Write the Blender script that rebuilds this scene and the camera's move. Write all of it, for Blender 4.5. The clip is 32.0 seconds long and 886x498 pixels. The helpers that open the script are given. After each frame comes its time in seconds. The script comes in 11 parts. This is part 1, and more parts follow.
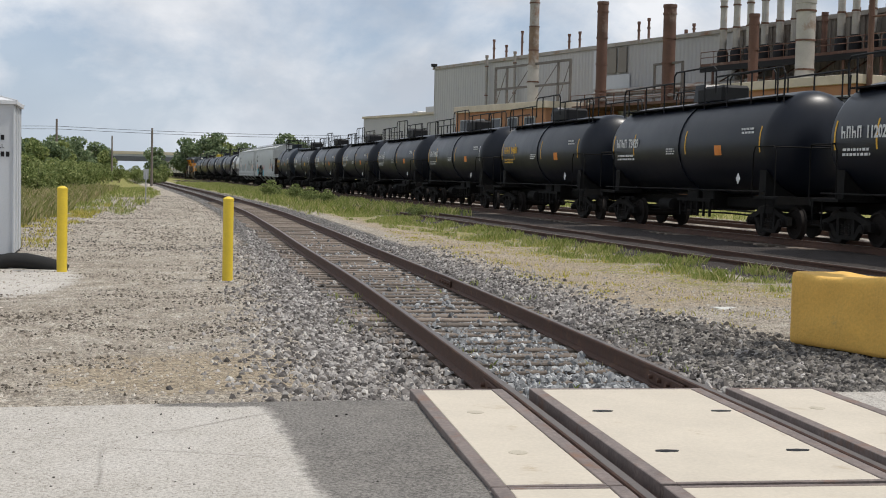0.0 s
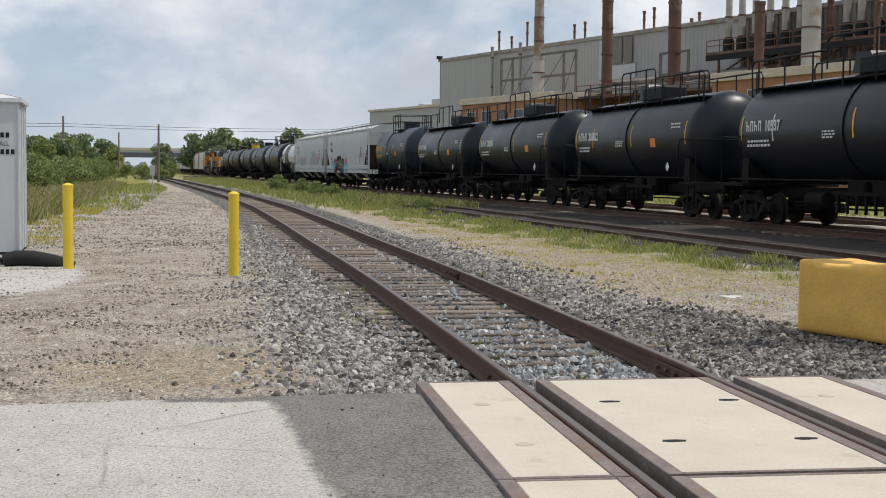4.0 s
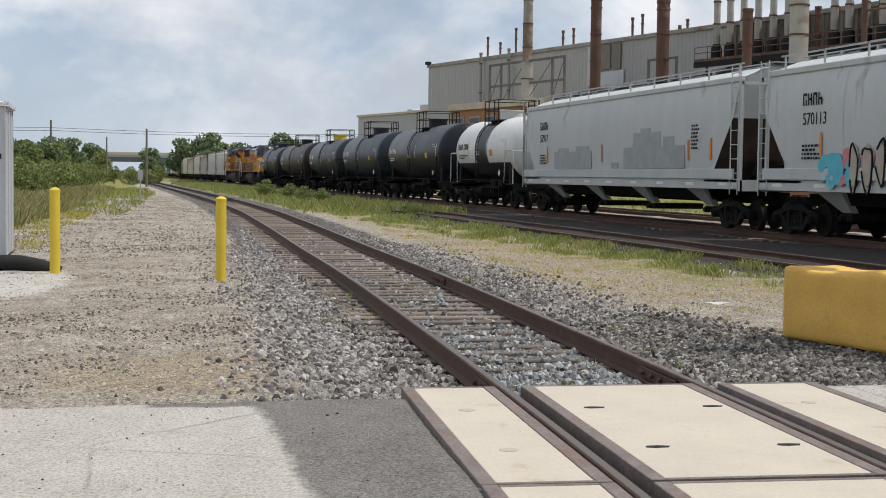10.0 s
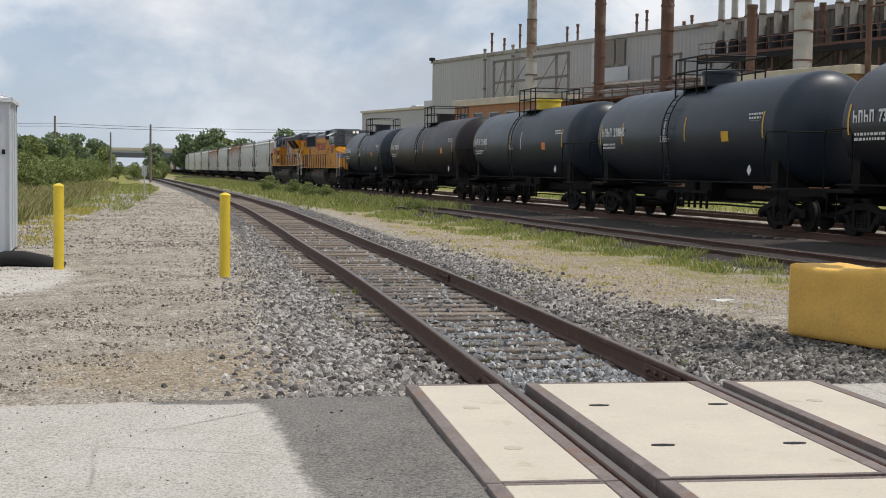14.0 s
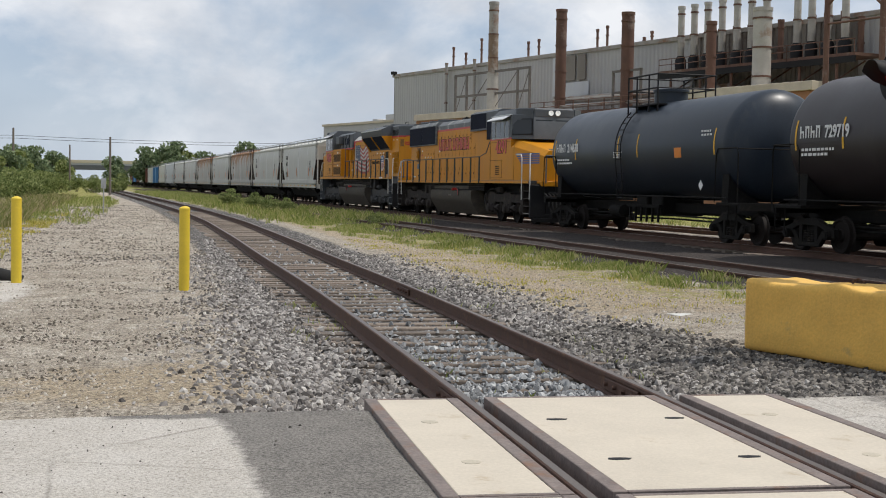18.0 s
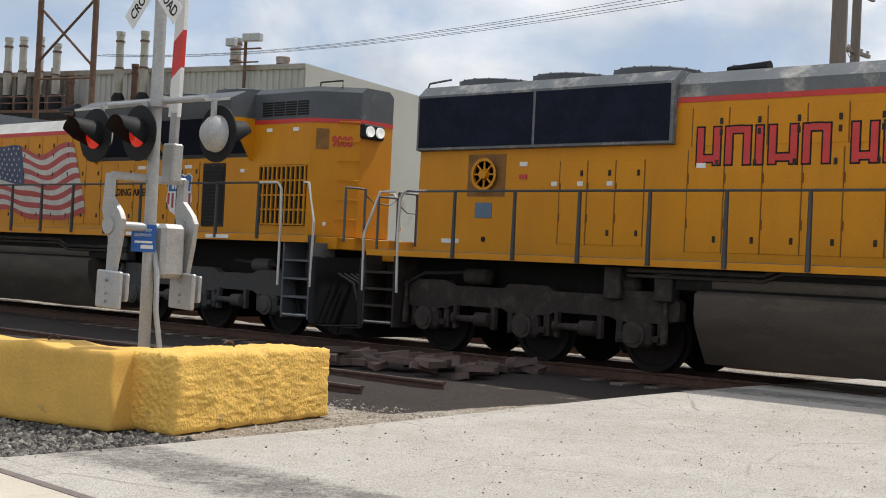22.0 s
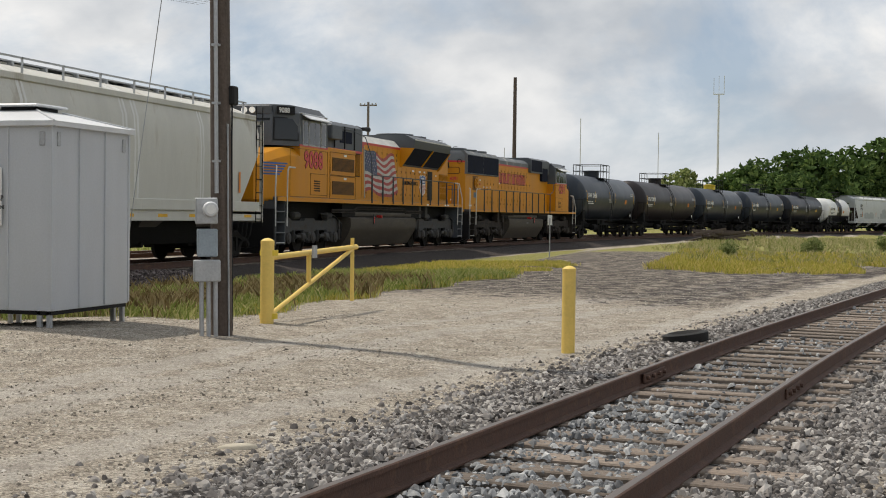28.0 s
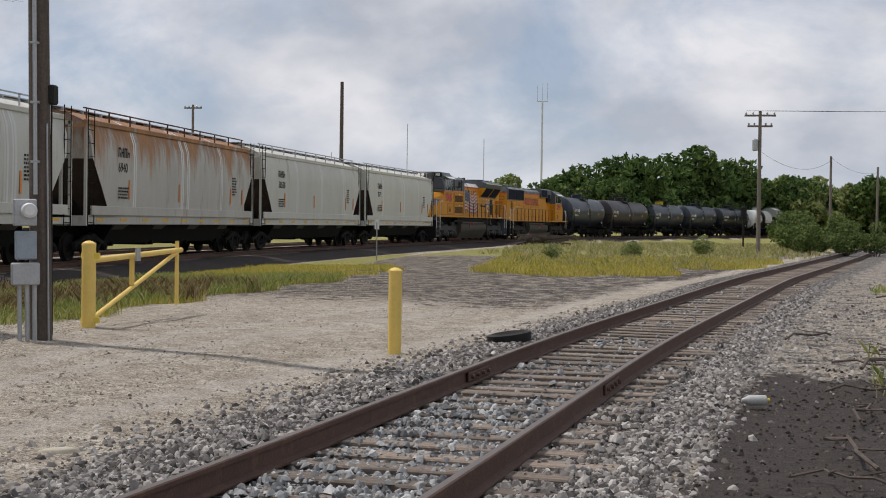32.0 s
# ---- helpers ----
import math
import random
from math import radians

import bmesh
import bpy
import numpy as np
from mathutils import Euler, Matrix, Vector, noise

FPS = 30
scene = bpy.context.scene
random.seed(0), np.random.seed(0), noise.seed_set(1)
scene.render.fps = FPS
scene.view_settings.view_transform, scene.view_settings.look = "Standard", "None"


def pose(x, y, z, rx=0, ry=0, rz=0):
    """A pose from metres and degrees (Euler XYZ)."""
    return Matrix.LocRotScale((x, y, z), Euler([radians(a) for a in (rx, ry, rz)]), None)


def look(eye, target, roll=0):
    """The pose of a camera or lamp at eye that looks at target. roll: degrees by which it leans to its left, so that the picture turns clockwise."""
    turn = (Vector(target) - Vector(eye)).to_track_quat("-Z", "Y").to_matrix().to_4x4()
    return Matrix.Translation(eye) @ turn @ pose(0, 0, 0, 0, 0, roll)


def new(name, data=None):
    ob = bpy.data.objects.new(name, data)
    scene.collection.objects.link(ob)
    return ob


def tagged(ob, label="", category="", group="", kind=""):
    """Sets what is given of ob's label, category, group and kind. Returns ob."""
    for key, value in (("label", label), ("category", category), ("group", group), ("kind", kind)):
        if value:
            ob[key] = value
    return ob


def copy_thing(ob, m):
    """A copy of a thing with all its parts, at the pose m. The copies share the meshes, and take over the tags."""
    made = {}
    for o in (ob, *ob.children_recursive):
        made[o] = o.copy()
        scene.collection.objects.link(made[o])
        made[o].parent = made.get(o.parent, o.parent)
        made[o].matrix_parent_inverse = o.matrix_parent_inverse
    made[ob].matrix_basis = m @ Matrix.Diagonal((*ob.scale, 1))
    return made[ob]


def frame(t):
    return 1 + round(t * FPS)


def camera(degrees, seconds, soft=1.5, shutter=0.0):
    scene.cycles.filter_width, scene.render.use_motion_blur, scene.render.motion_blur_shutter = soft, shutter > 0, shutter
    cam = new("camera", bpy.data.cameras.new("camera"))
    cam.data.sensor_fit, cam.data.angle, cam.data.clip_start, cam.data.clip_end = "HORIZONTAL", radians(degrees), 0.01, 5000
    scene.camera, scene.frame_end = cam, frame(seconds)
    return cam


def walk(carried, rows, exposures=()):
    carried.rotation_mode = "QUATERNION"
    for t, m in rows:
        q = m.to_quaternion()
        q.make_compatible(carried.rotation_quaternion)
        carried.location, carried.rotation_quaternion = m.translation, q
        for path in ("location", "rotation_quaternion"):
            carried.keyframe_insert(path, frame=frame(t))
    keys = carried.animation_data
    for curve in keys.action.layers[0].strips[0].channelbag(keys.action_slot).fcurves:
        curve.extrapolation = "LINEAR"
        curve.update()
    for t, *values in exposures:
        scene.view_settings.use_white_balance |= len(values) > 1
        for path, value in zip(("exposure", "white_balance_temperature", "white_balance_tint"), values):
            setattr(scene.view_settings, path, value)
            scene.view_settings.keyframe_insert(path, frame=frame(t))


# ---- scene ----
cam = camera(36.53, 32.0, soft=1.0)
PATH = [  # seconds, x, y, z, yaw, pitch, roll
    (0, -0.003, 0.003, 1.695, -13.87, -3.03, -1.30),
    (0.5, -0.005, 0.005, 1.695, -13.97, -3.03, -1.31),
    (1, -0.006, 0.007, 1.693, -14.15, -2.94, -1.31),
    (1.5, -0.004, 0.010, 1.692, -14.12, -3.12, -1.28),
    (2, 0.003, 0.015, 1.690, -13.97, -3.50, -0.95),
    (2.5, 0.012, 0.023, 1.690, -13.71, -3.44, -0.78),
    (3, 0.021, 0.030, 1.690, -13.62, -3.30, -0.76),
    (3.5, 0.026, 0.034, 1.690, -13.52, -3.38, -0.61),
    (5.5, 0.045, 0.044, 1.688, -13.70, -3.23, -0.39),
    (6, 0.045, 0.042, 1.689, -13.60, -3.26, -0.31),
    (6.5, 0.044, 0.036, 1.689, -13.61, -3.12, -0.35),
    (7, 0.043, 0.028, 1.689, -13.67, -3.18, -0.35),
    (7.5, 0.043, 0.021, 1.688, -13.80, -3.14, -0.49),
    (8, 0.043, 0.015, 1.685, -13.98, -3.21, -0.45),
    (8.5, 0.041, 0.009, 1.685, -14.07, -3.21, -0.47),
    (9, 0.039, 0.004, 1.687, -14.06, -3.07, -0.67),
    (9.5, 0.039, 0.001, 1.691, -14.02, -2.97, -0.76),
    (10, 0.042, 0.005, 1.695, -14.06, -3.12, -0.75),
    (10.5, 0.046, 0.018, 1.697, -14.01, -3.32, -0.67),
    (11, 0.050, 0.032, 1.697, -13.80, -3.45, -0.73),
    (11.5, 0.049, 0.041, 1.695, -13.60, -3.50, -0.96),
    (12, 0.047, 0.043, 1.694, -13.50, -3.52, -0.87),
    (12.5, 0.046, 0.043, 1.695, -13.68, -3.48, -0.77),
    (13, 0.045, 0.041, 1.697, -13.64, -3.51, -0.69),
    (13.5, 0.044, 0.039, 1.699, -13.84, -3.41, -0.88),
    (14, 0.043, 0.036, 1.700, -13.90, -3.29, -0.82),
    (14.5, 0.042, 0.033, 1.701, -13.99, -3.28, -0.70),
    (16.5, 0.046, 0.004, 1.709, -14.79, -2.76, -0.87),
    (17, 0.047, 0.002, 1.709, -14.85, -2.75, -0.83),
    (17.5, 0.047, -0.000, 1.709, -15.13, -2.79, -0.90),
    (18, 0.049, -0.005, 1.709, -15.54, -2.68, -1.03),
    (18.5, 0.052, -0.011, 1.706, -16.10, -2.63, -0.79),
    (19, 0.057, -0.011, 1.703, -17.63, -2.45, -0.91),
    (19.5, 0.062, -0.007, 1.700, -20.21, -1.91, -1.19),
    (20, 0.072, -0.006, 1.699, -21.83, -1.54, -1.73),
    (20.5, 0.098, -0.005, 1.702, -22.93, -1.41, -1.65),
    (21, 0.142, 0.007, 1.707, -28.59, -0.87, -2.05),
    (21.5, 0.176, 0.018, 1.710, -35.68, -0.23, -2.49),
    (21.7, 0.180, 0.019, 1.711, -40.52, 0.15, -2.78),
    (22, 0.176, 0.016, 1.712, -48.41, 0.80, -2.75),
    (22.5, 0.155, 0.002, 1.712, -61.93, 1.04, -2.40),
    (22.7, 0.150, -0.006, 1.711, -67.31, 0.92, -2.07),
    (23, 0.151, -0.022, 1.709, -75.76, 0.94, -2.01),
    (23.3, 0.166, -0.042, 1.708, -84.83, 1.11, -1.92),
    (23.5, 0.184, -0.059, 1.708, -91.38, 1.17, -1.72),
    (24, 0.237, -0.115, 1.708, -106.97, 1.25, -1.66),
    (24.3, 0.254, -0.150, 1.707, -114.99, 1.06, -1.65),
    (24.5, 0.255, -0.173, 1.705, -120.56, 0.77, -1.78),
    (25, 0.236, -0.222, 1.698, -132.26, -0.02, -2.13),
    (25.2, 0.229, -0.239, 1.696, -135.28, -0.30, -2.24),
    (25.5, 0.221, -0.261, 1.694, -139.39, -0.55, -2.05),
    (26, 0.214, -0.282, 1.695, -146.61, -0.71, -1.86),
    (26.2, 0.212, -0.286, 1.695, -149.16, -0.73, -1.76),
    (26.5, 0.210, -0.288, 1.696, -152.62, -0.96, -1.43),
    (28.5, -0.017, -0.339, 1.627, -165.63, -1.46, -0.61),
    (29, -0.022, -0.323, 1.626, -166.85, -1.54, -0.44),
    (29.5, -0.024, -0.296, 1.624, -168.03, -1.27, -0.35),
    (30, -0.024, -0.262, 1.621, -168.83, -1.05, -0.66),
    (30.5, -0.022, -0.235, 1.618, -169.51, -1.02, -0.85),
    (31, -0.018, -0.225, 1.614, -169.81, -0.89, -1.16),
    (31.5, -0.013, -0.226, 1.610, -170.41, -0.89, -1.19),
    (32, -0.008, -0.230, 1.605, -171.17, -1.10, -0.77),
]
walk(cam, [(t, pose(x, y, z, 90 + pitch, roll, yaw)) for t, x, y, z, yaw, pitch, roll in PATH],
     exposures=[(0, -0.03, 6500, 10), (19, -0.03, 6500, 10), (20.5, 0.02, 6500, 10), (22, 0.14, 6600, 10), (23, 0.2, 6700, 10), (24, 0.54, 6850, 8), (24.6, 0.44, 7050, 7), (25.5, 0.32, 7200, 5), (26.5, 0.22, 7150, 5),
                (28.5, -0.12, 6800, 11), (29.5, -0.18, 6700, 12), (32, -0.2, 6600, 13)])

# ---- light ----
SUN_EL, SUN_AZ = 62.0, 107.0  # height, and degrees from +y towards +x
world = bpy.data.worlds.new("sky")
scene.world = world
world.use_nodes = True
wn, wl = world.node_tree.nodes, world.node_tree.links
wn.clear()
w_out = wn.new("ShaderNodeOutputWorld")
w_bg = wn.new("ShaderNodeBackground")
sky = wn.new("ShaderNodeTexSky")
sky.sky_type = "NISHITA"
sky.sun_disc = False
sky.sun_elevation, sky.sun_rotation = radians(SUN_EL), radians(SUN_AZ)
sky.air_density, sky.dust_density, sky.ozone_density = 1.0, 0.6, 1.5
w_co = wn.new("ShaderNodeTexCoord")
w_sep = wn.new("ShaderNodeSeparateXYZ")
wl.new(w_co.outputs["Generated"], w_sep.inputs[0])
# the cloud deck: directions meet a flat layer, so that clouds shrink towards the horizon
w_lift = wn.new("ShaderNodeMath"); w_lift.operation = "ADD"; w_lift.inputs[1].default_value = 0.55
wl.new(w_sep.outputs["Z"], w_lift.inputs[0])
w_max = wn.new("ShaderNodeMath"); w_max.operation = "MAXIMUM"; w_max.inputs[1].default_value = 0.1
wl.new(w_lift.outputs[0], w_max.inputs[0])
w_dx = wn.new("ShaderNodeMath"); w_dx.operation = "DIVIDE"
w_dy = wn.new("ShaderNodeMath"); w_dy.operation = "DIVIDE"
wl.new(w_sep.outputs["X"], w_dx.inputs[0]); wl.new(w_max.outputs[0], w_dx.inputs[1])
wl.new(w_sep.outputs["Y"], w_dy.inputs[0]); wl.new(w_max.outputs[0], w_dy.inputs[1])
w_com = wn.new("ShaderNodeCombineXYZ")
wl.new(w_dx.outputs[0], w_com.inputs[0]); wl.new(w_dy.outputs[0], w_com.inputs[1])
w_n = wn.new("ShaderNodeTexNoise")
w_n.inputs["Scale"].default_value, w_n.inputs["Detail"].default_value, w_n.inputs["Roughness"].default_value = 3.3, 11.0, 0.58
w_n.inputs["Distortion"].default_value = 0.3
wl.new(w_com.outputs[0], w_n.inputs["Vector"])
w_r = wn.new("ShaderNodeValToRGB")
w_r.color_ramp.elements[0].position, w_r.color_ramp.elements[0].color = 0.37, (0.24, 0.24, 0.24, 1)
w_r.color_ramp.elements[1].position, w_r.color_ramp.elements[1].color = 0.55, (1, 1, 1, 1)
wl.new(w_n.outputs["Fac"], w_r.inputs[0])
w_n2 = wn.new("ShaderNodeTexNoise")
w_n2.inputs["Scale"].default_value, w_n2.inputs["Detail"].default_value = 4.6, 8.0
wl.new(w_com.outputs[0], w_n2.inputs["Vector"])
w_r2 = wn.new("ShaderNodeValToRGB")  # grey undersides and white tops
w_r2.color_ramp.elements[0].position, w_r2.color_ramp.elements[0].color = 0.36, (6.0, 6.6, 7.5, 1)
w_r2.color_ramp.elements[1].position, w_r2.color_ramp.elements[1].color = 0.62, (10.5, 10.75, 11.2, 1)
wl.new(w_n2.outputs["Fac"], w_r2.inputs[0])
w_mix = wn.new("ShaderNodeMix"); w_mix.data_type = "RGBA"
wl.new(w_r.outputs[0], w_mix.inputs["Factor"])
w_blue = wn.new("ShaderNodeMix"); w_blue.data_type = "RGBA"  # clear sky seen through thin veils
w_blue.inputs["Factor"].default_value = 0.6
w_blue.inputs["B"].default_value = (4.3, 5.9, 8.4, 1)
wl.new(sky.outputs[0], w_blue.inputs["A"])
wl.new(w_blue.outputs["Result"], w_mix.inputs["A"])
wl.new(w_r2.outputs[0], w_mix.inputs["B"])
w_hz = wn.new("ShaderNodeMapRange")  # pale haze low over the horizon
w_hz.interpolation_type = "SMOOTHSTEP"
w_hz.inputs["From Min"].default_value, w_hz.inputs["From Max"].default_value = -0.02, 0.10
w_hz.inputs["To Min"].default_value, w_hz.inputs["To Max"].default_value = 0.75, 0.0
wl.new(w_sep.outputs["Z"], w_hz.inputs["Value"])
w_mix2 = wn.new("ShaderNodeMix"); w_mix2.data_type = "RGBA"
w_mix2.inputs["B"].default_value = (7.2, 8.0, 9.0, 1)
wl.new(w_hz.outputs[0], w_mix2.inputs["Factor"])
wl.new(w_mix.outputs["Result"], w_mix2.inputs["A"])
w_bg.inputs["Strength"].default_value = 0.085
wl.new(w_mix2.outputs["Result"], w_bg.inputs["Color"])
wl.new(w_bg.outputs[0], w_out.inputs[0])
sun = new("sun", bpy.data.lights.new("sun", "SUN"))
sun.data.energy, sun.data.angle, sun.data.color = 3.0, radians(1.0), (1.0, 0.95, 0.88)
az, el = radians(SUN_AZ), radians(SUN_EL)
sun.matrix_world = look((math.sin(az) * math.cos(el) * 60, math.cos(az) * math.cos(el) * 60, math.sin(el) * 60), (0, 0, 0))
scene.view_settings.exposure = 0.0

# ---- materials ----
def mat(name, base, rough=0.7, metal=0.0, dark=0.75, light=1.15, scale=3.0, fine=40.0, bump=0.15, bump_scale=60.0, stain=None, stain_at=0.62, stain_scale=1.2, stretch=(1, 1, 1), spec=0.5, vary=0.0):
    """A painted or natural surface: two scales of tone, a fine relief, and optional stains of another colour."""
    m = bpy.data.materials.new(name)
    m.use_nodes = True
    n, l = m.node_tree.nodes, m.node_tree.links
    b = n["Principled BSDF"]
    co = n.new("ShaderNodeTexCoord")
    mp = n.new("ShaderNodeMapping")
    mp.inputs["Scale"].default_value = stretch
    l.new(co.outputs["Object"], mp.inputs[0])
    big = n.new("ShaderNodeTexNoise")
    big.inputs["Scale"].default_value, big.inputs["Detail"].default_value, big.inputs["Roughness"].default_value = scale, 6, 0.6
    l.new(mp.outputs[0], big.inputs["Vector"])
    small = n.new("ShaderNodeTexNoise")
    small.inputs["Scale"].default_value, small.inputs["Detail"].default_value = fine, 4
    l.new(co.outputs["Object"], small.inputs["Vector"])
    add = n.new("ShaderNodeMath")
    add.operation = "MULTIPLY_ADD"
    add.inputs[1].default_value = 0.4
    l.new(small.outputs["Fac"], add.inputs[0])
    half = n.new("ShaderNodeMath")
    half.operation = "MULTIPLY"
    half.inputs[1].default_value = 0.6
    l.new(big.outputs["Fac"], half.inputs[0])
    l.new(half.outputs[0], add.inputs[2])
    ramp = n.new("ShaderNodeValToRGB")
    e = ramp.color_ramp.elements
    e[0].position, e[0].color = 0.3, (*[c * dark for c in base], 1)
    e[1].position, e[1].color = 0.7, (*[min(c * light, 1) for c in base], 1)
    l.new(add.outputs[0], ramp.inputs[0])
    out = ramp.outputs[0]
    if stain:
        sn = n.new("ShaderNodeTexNoise")
        sn.inputs["Scale"].default_value, sn.inputs["Detail"].default_value, sn.inputs["Roughness"].default_value = stain_scale, 8, 0.7
        l.new(mp.outputs[0], sn.inputs["Vector"])
        sr = n.new("ShaderNodeValToRGB")
        sr.color_ramp.elements[0].position, sr.color_ramp.elements[1].position = stain_at - 0.07, stain_at + 0.07
        l.new(sn.outputs["Fac"], sr.inputs[0])
        mx = n.new("ShaderNodeMix")
        mx.data_type = "RGBA"
        mx.inputs["B"].default_value = (*stain, 1)
        l.new(sr.outputs[0], mx.inputs["Factor"])
        l.new(out, mx.inputs["A"])
        out = mx.outputs["Result"]
    if vary:
        info = n.new("ShaderNodeObjectInfo")
        hv = n.new("ShaderNodeHueSaturation")
        mr = n.new("ShaderNodeMapRange")
        mr.inputs["To Min"].default_value, mr.inputs["To Max"].default_value = 1 - vary, 1 + vary
        l.new(info.outputs["Random"], mr.inputs["Value"])
        l.new(mr.outputs[0], hv.inputs["Value"])
        l.new(out, hv.inputs["Color"])
        out = hv.outputs[0]
    l.new(out, b.inputs["Base Color"])
    rr = n.new("ShaderNodeMapRange")
    rr.inputs["To Min"].default_value, rr.inputs["To Max"].default_value = max(rough - 0.12, 0.02), min(rough + 0.12, 1)
    l.new(big.outputs["Fac"], rr.inputs["Value"])
    l.new(rr.outputs[0], b.inputs["Roughness"])
    b.inputs["Metallic"].default_value = metal
    b.inputs["Specular IOR Level"].default_value = spec
    if bump:
        bn = n.new("ShaderNodeTexNoise")
        bn.inputs["Scale"].default_value, bn.inputs["Detail"].default_value = bump_scale, 5
        l.new(co.outputs["Object"], bn.inputs["Vector"])
        bp = n.new("ShaderNodeBump")
        bp.inputs["Strength"].default_value, bp.inputs["Distance"].default_value = bump, 0.02
        l.new(bn.outputs["Fac"], bp.inputs["Height"])
        l.new(bp.outputs[0], b.inputs["Normal"])
    return m


def glow(name, colour, strength):
    m = bpy.data.materials.new(name)
    m.use_nodes = True
    b = m.node_tree.nodes["Principled BSDF"]
    b.inputs["Base Color"].default_value = (*colour, 1)
    b.inputs["Roughness"].default_value = 0.25
    b.inputs["Emission Color"].default_value = (*colour, 1)
    b.inputs["Emission Strength"].default_value = strength
    return m


def glassy(name, colour=(0.02, 0.025, 0.03)):
    m = bpy.data.materials.new(name)
    m.use_nodes = True
    b = m.node_tree.nodes["Principled BSDF"]
    b.inputs["Base Color"].default_value = (*colour, 1)
    b.inputs["Roughness"].default_value = 0.05
    b.inputs["Specular IOR Level"].default_value = 0.45
    return m


M_TANK = mat("tank_black", (0.0075, 0.0095, 0.015), 0.34, spec=0.3, scale=1.3, dark=0.7, light=1.6, bump=0.03, stain=(0.025, 0.024, 0.023), stain_at=0.68, stretch=(1, 1, 0.35))
M_TANKBLUE = mat("tank_bluegrey", (0.018, 0.025, 0.036), 0.38, spec=0.3, scale=1.2, dark=0.7, light=1.5, bump=0.03, stain=(0.042, 0.045, 0.05), stain_at=0.66, stretch=(1, 1, 0.35))
M_TANKMAROON = mat("tank_brownblack", (0.019, 0.0145, 0.0155), 0.4, spec=0.3, scale=1.2, dark=0.7, light=1.5, bump=0.03, stain=(0.035, 0.03, 0.028), stain_at=0.66, stretch=(1, 1, 0.35))
M_TANKWHITE = mat("tank_white", (0.72, 0.72, 0.70), 0.4, scale=1.5, dark=0.85, light=1.1, bump=0.03, stain=(0.35, 0.32, 0.28), stain_at=0.70, stretch=(1, 1, 0.3))
M_UNDER = mat("underframe_grime", (0.0085, 0.008, 0.0075), 0.8, spec=0.15, scale=4, light=1.8, bump=0.3, stain=(0.026, 0.022, 0.018), stain_at=0.66, stain_scale=4)
M_TRUCK = mat("truck_grime", (0.012, 0.011, 0.010), 0.85, spec=0.15, scale=5, light=1.7, bump=0.35, stain=(0.035, 0.029, 0.024), stain_at=0.62, stain_scale=5)
M_WHEEL = mat("wheel_steel", (0.016, 0.013, 0.0115), 0.75, 0.1, spec=0.2, scale=6, light=1.6)
M_RAIL = mat("rail_rust", (0.082, 0.043, 0.030), 0.75, 0.2, scale=6, light=1.5, bump=0.2, stain=(0.14, 0.075, 0.045), stain_at=0.6, stain_scale=5)
M_RAILTOP = mat("rail_head_worn", (0.17, 0.14, 0.12), 0.45, 0.7, scale=6, bump=0.05)
M_TIE = mat("tie_wood", (0.165, 0.132, 0.105), 0.9, scale=4, fine=30, dark=0.45, light=1.7, bump=0.6, bump_scale=25, stretch=(0.5, 6, 6), vary=0.35)
M_HOPPER = mat("hopper_grey", (0.51, 0.53, 0.525), 0.6, scale=1.2, dark=0.82, light=1.12, bump=0.04, stain=(0.26, 0.25, 0.22), stain_at=0.66, stretch=(1, 1, 0.2))
M_HOPPERW = mat("hopper_cream", (0.56, 0.55, 0.50), 0.6, scale=1.2, dark=0.8, light=1.12, bump=0.04, stain=(0.34, 0.30, 0.24), stain_at=0.64, stretch=(1, 1, 0.2))
M_HOPPERR = mat("hopper_rusting", (0.50, 0.48, 0.44), 0.7, scale=1.2, dark=0.75, light=1.12, bump=0.06, stain=(0.30, 0.24, 0.18), stain_at=0.62, stain_scale=1.6, stretch=(1, 1, 0.22))


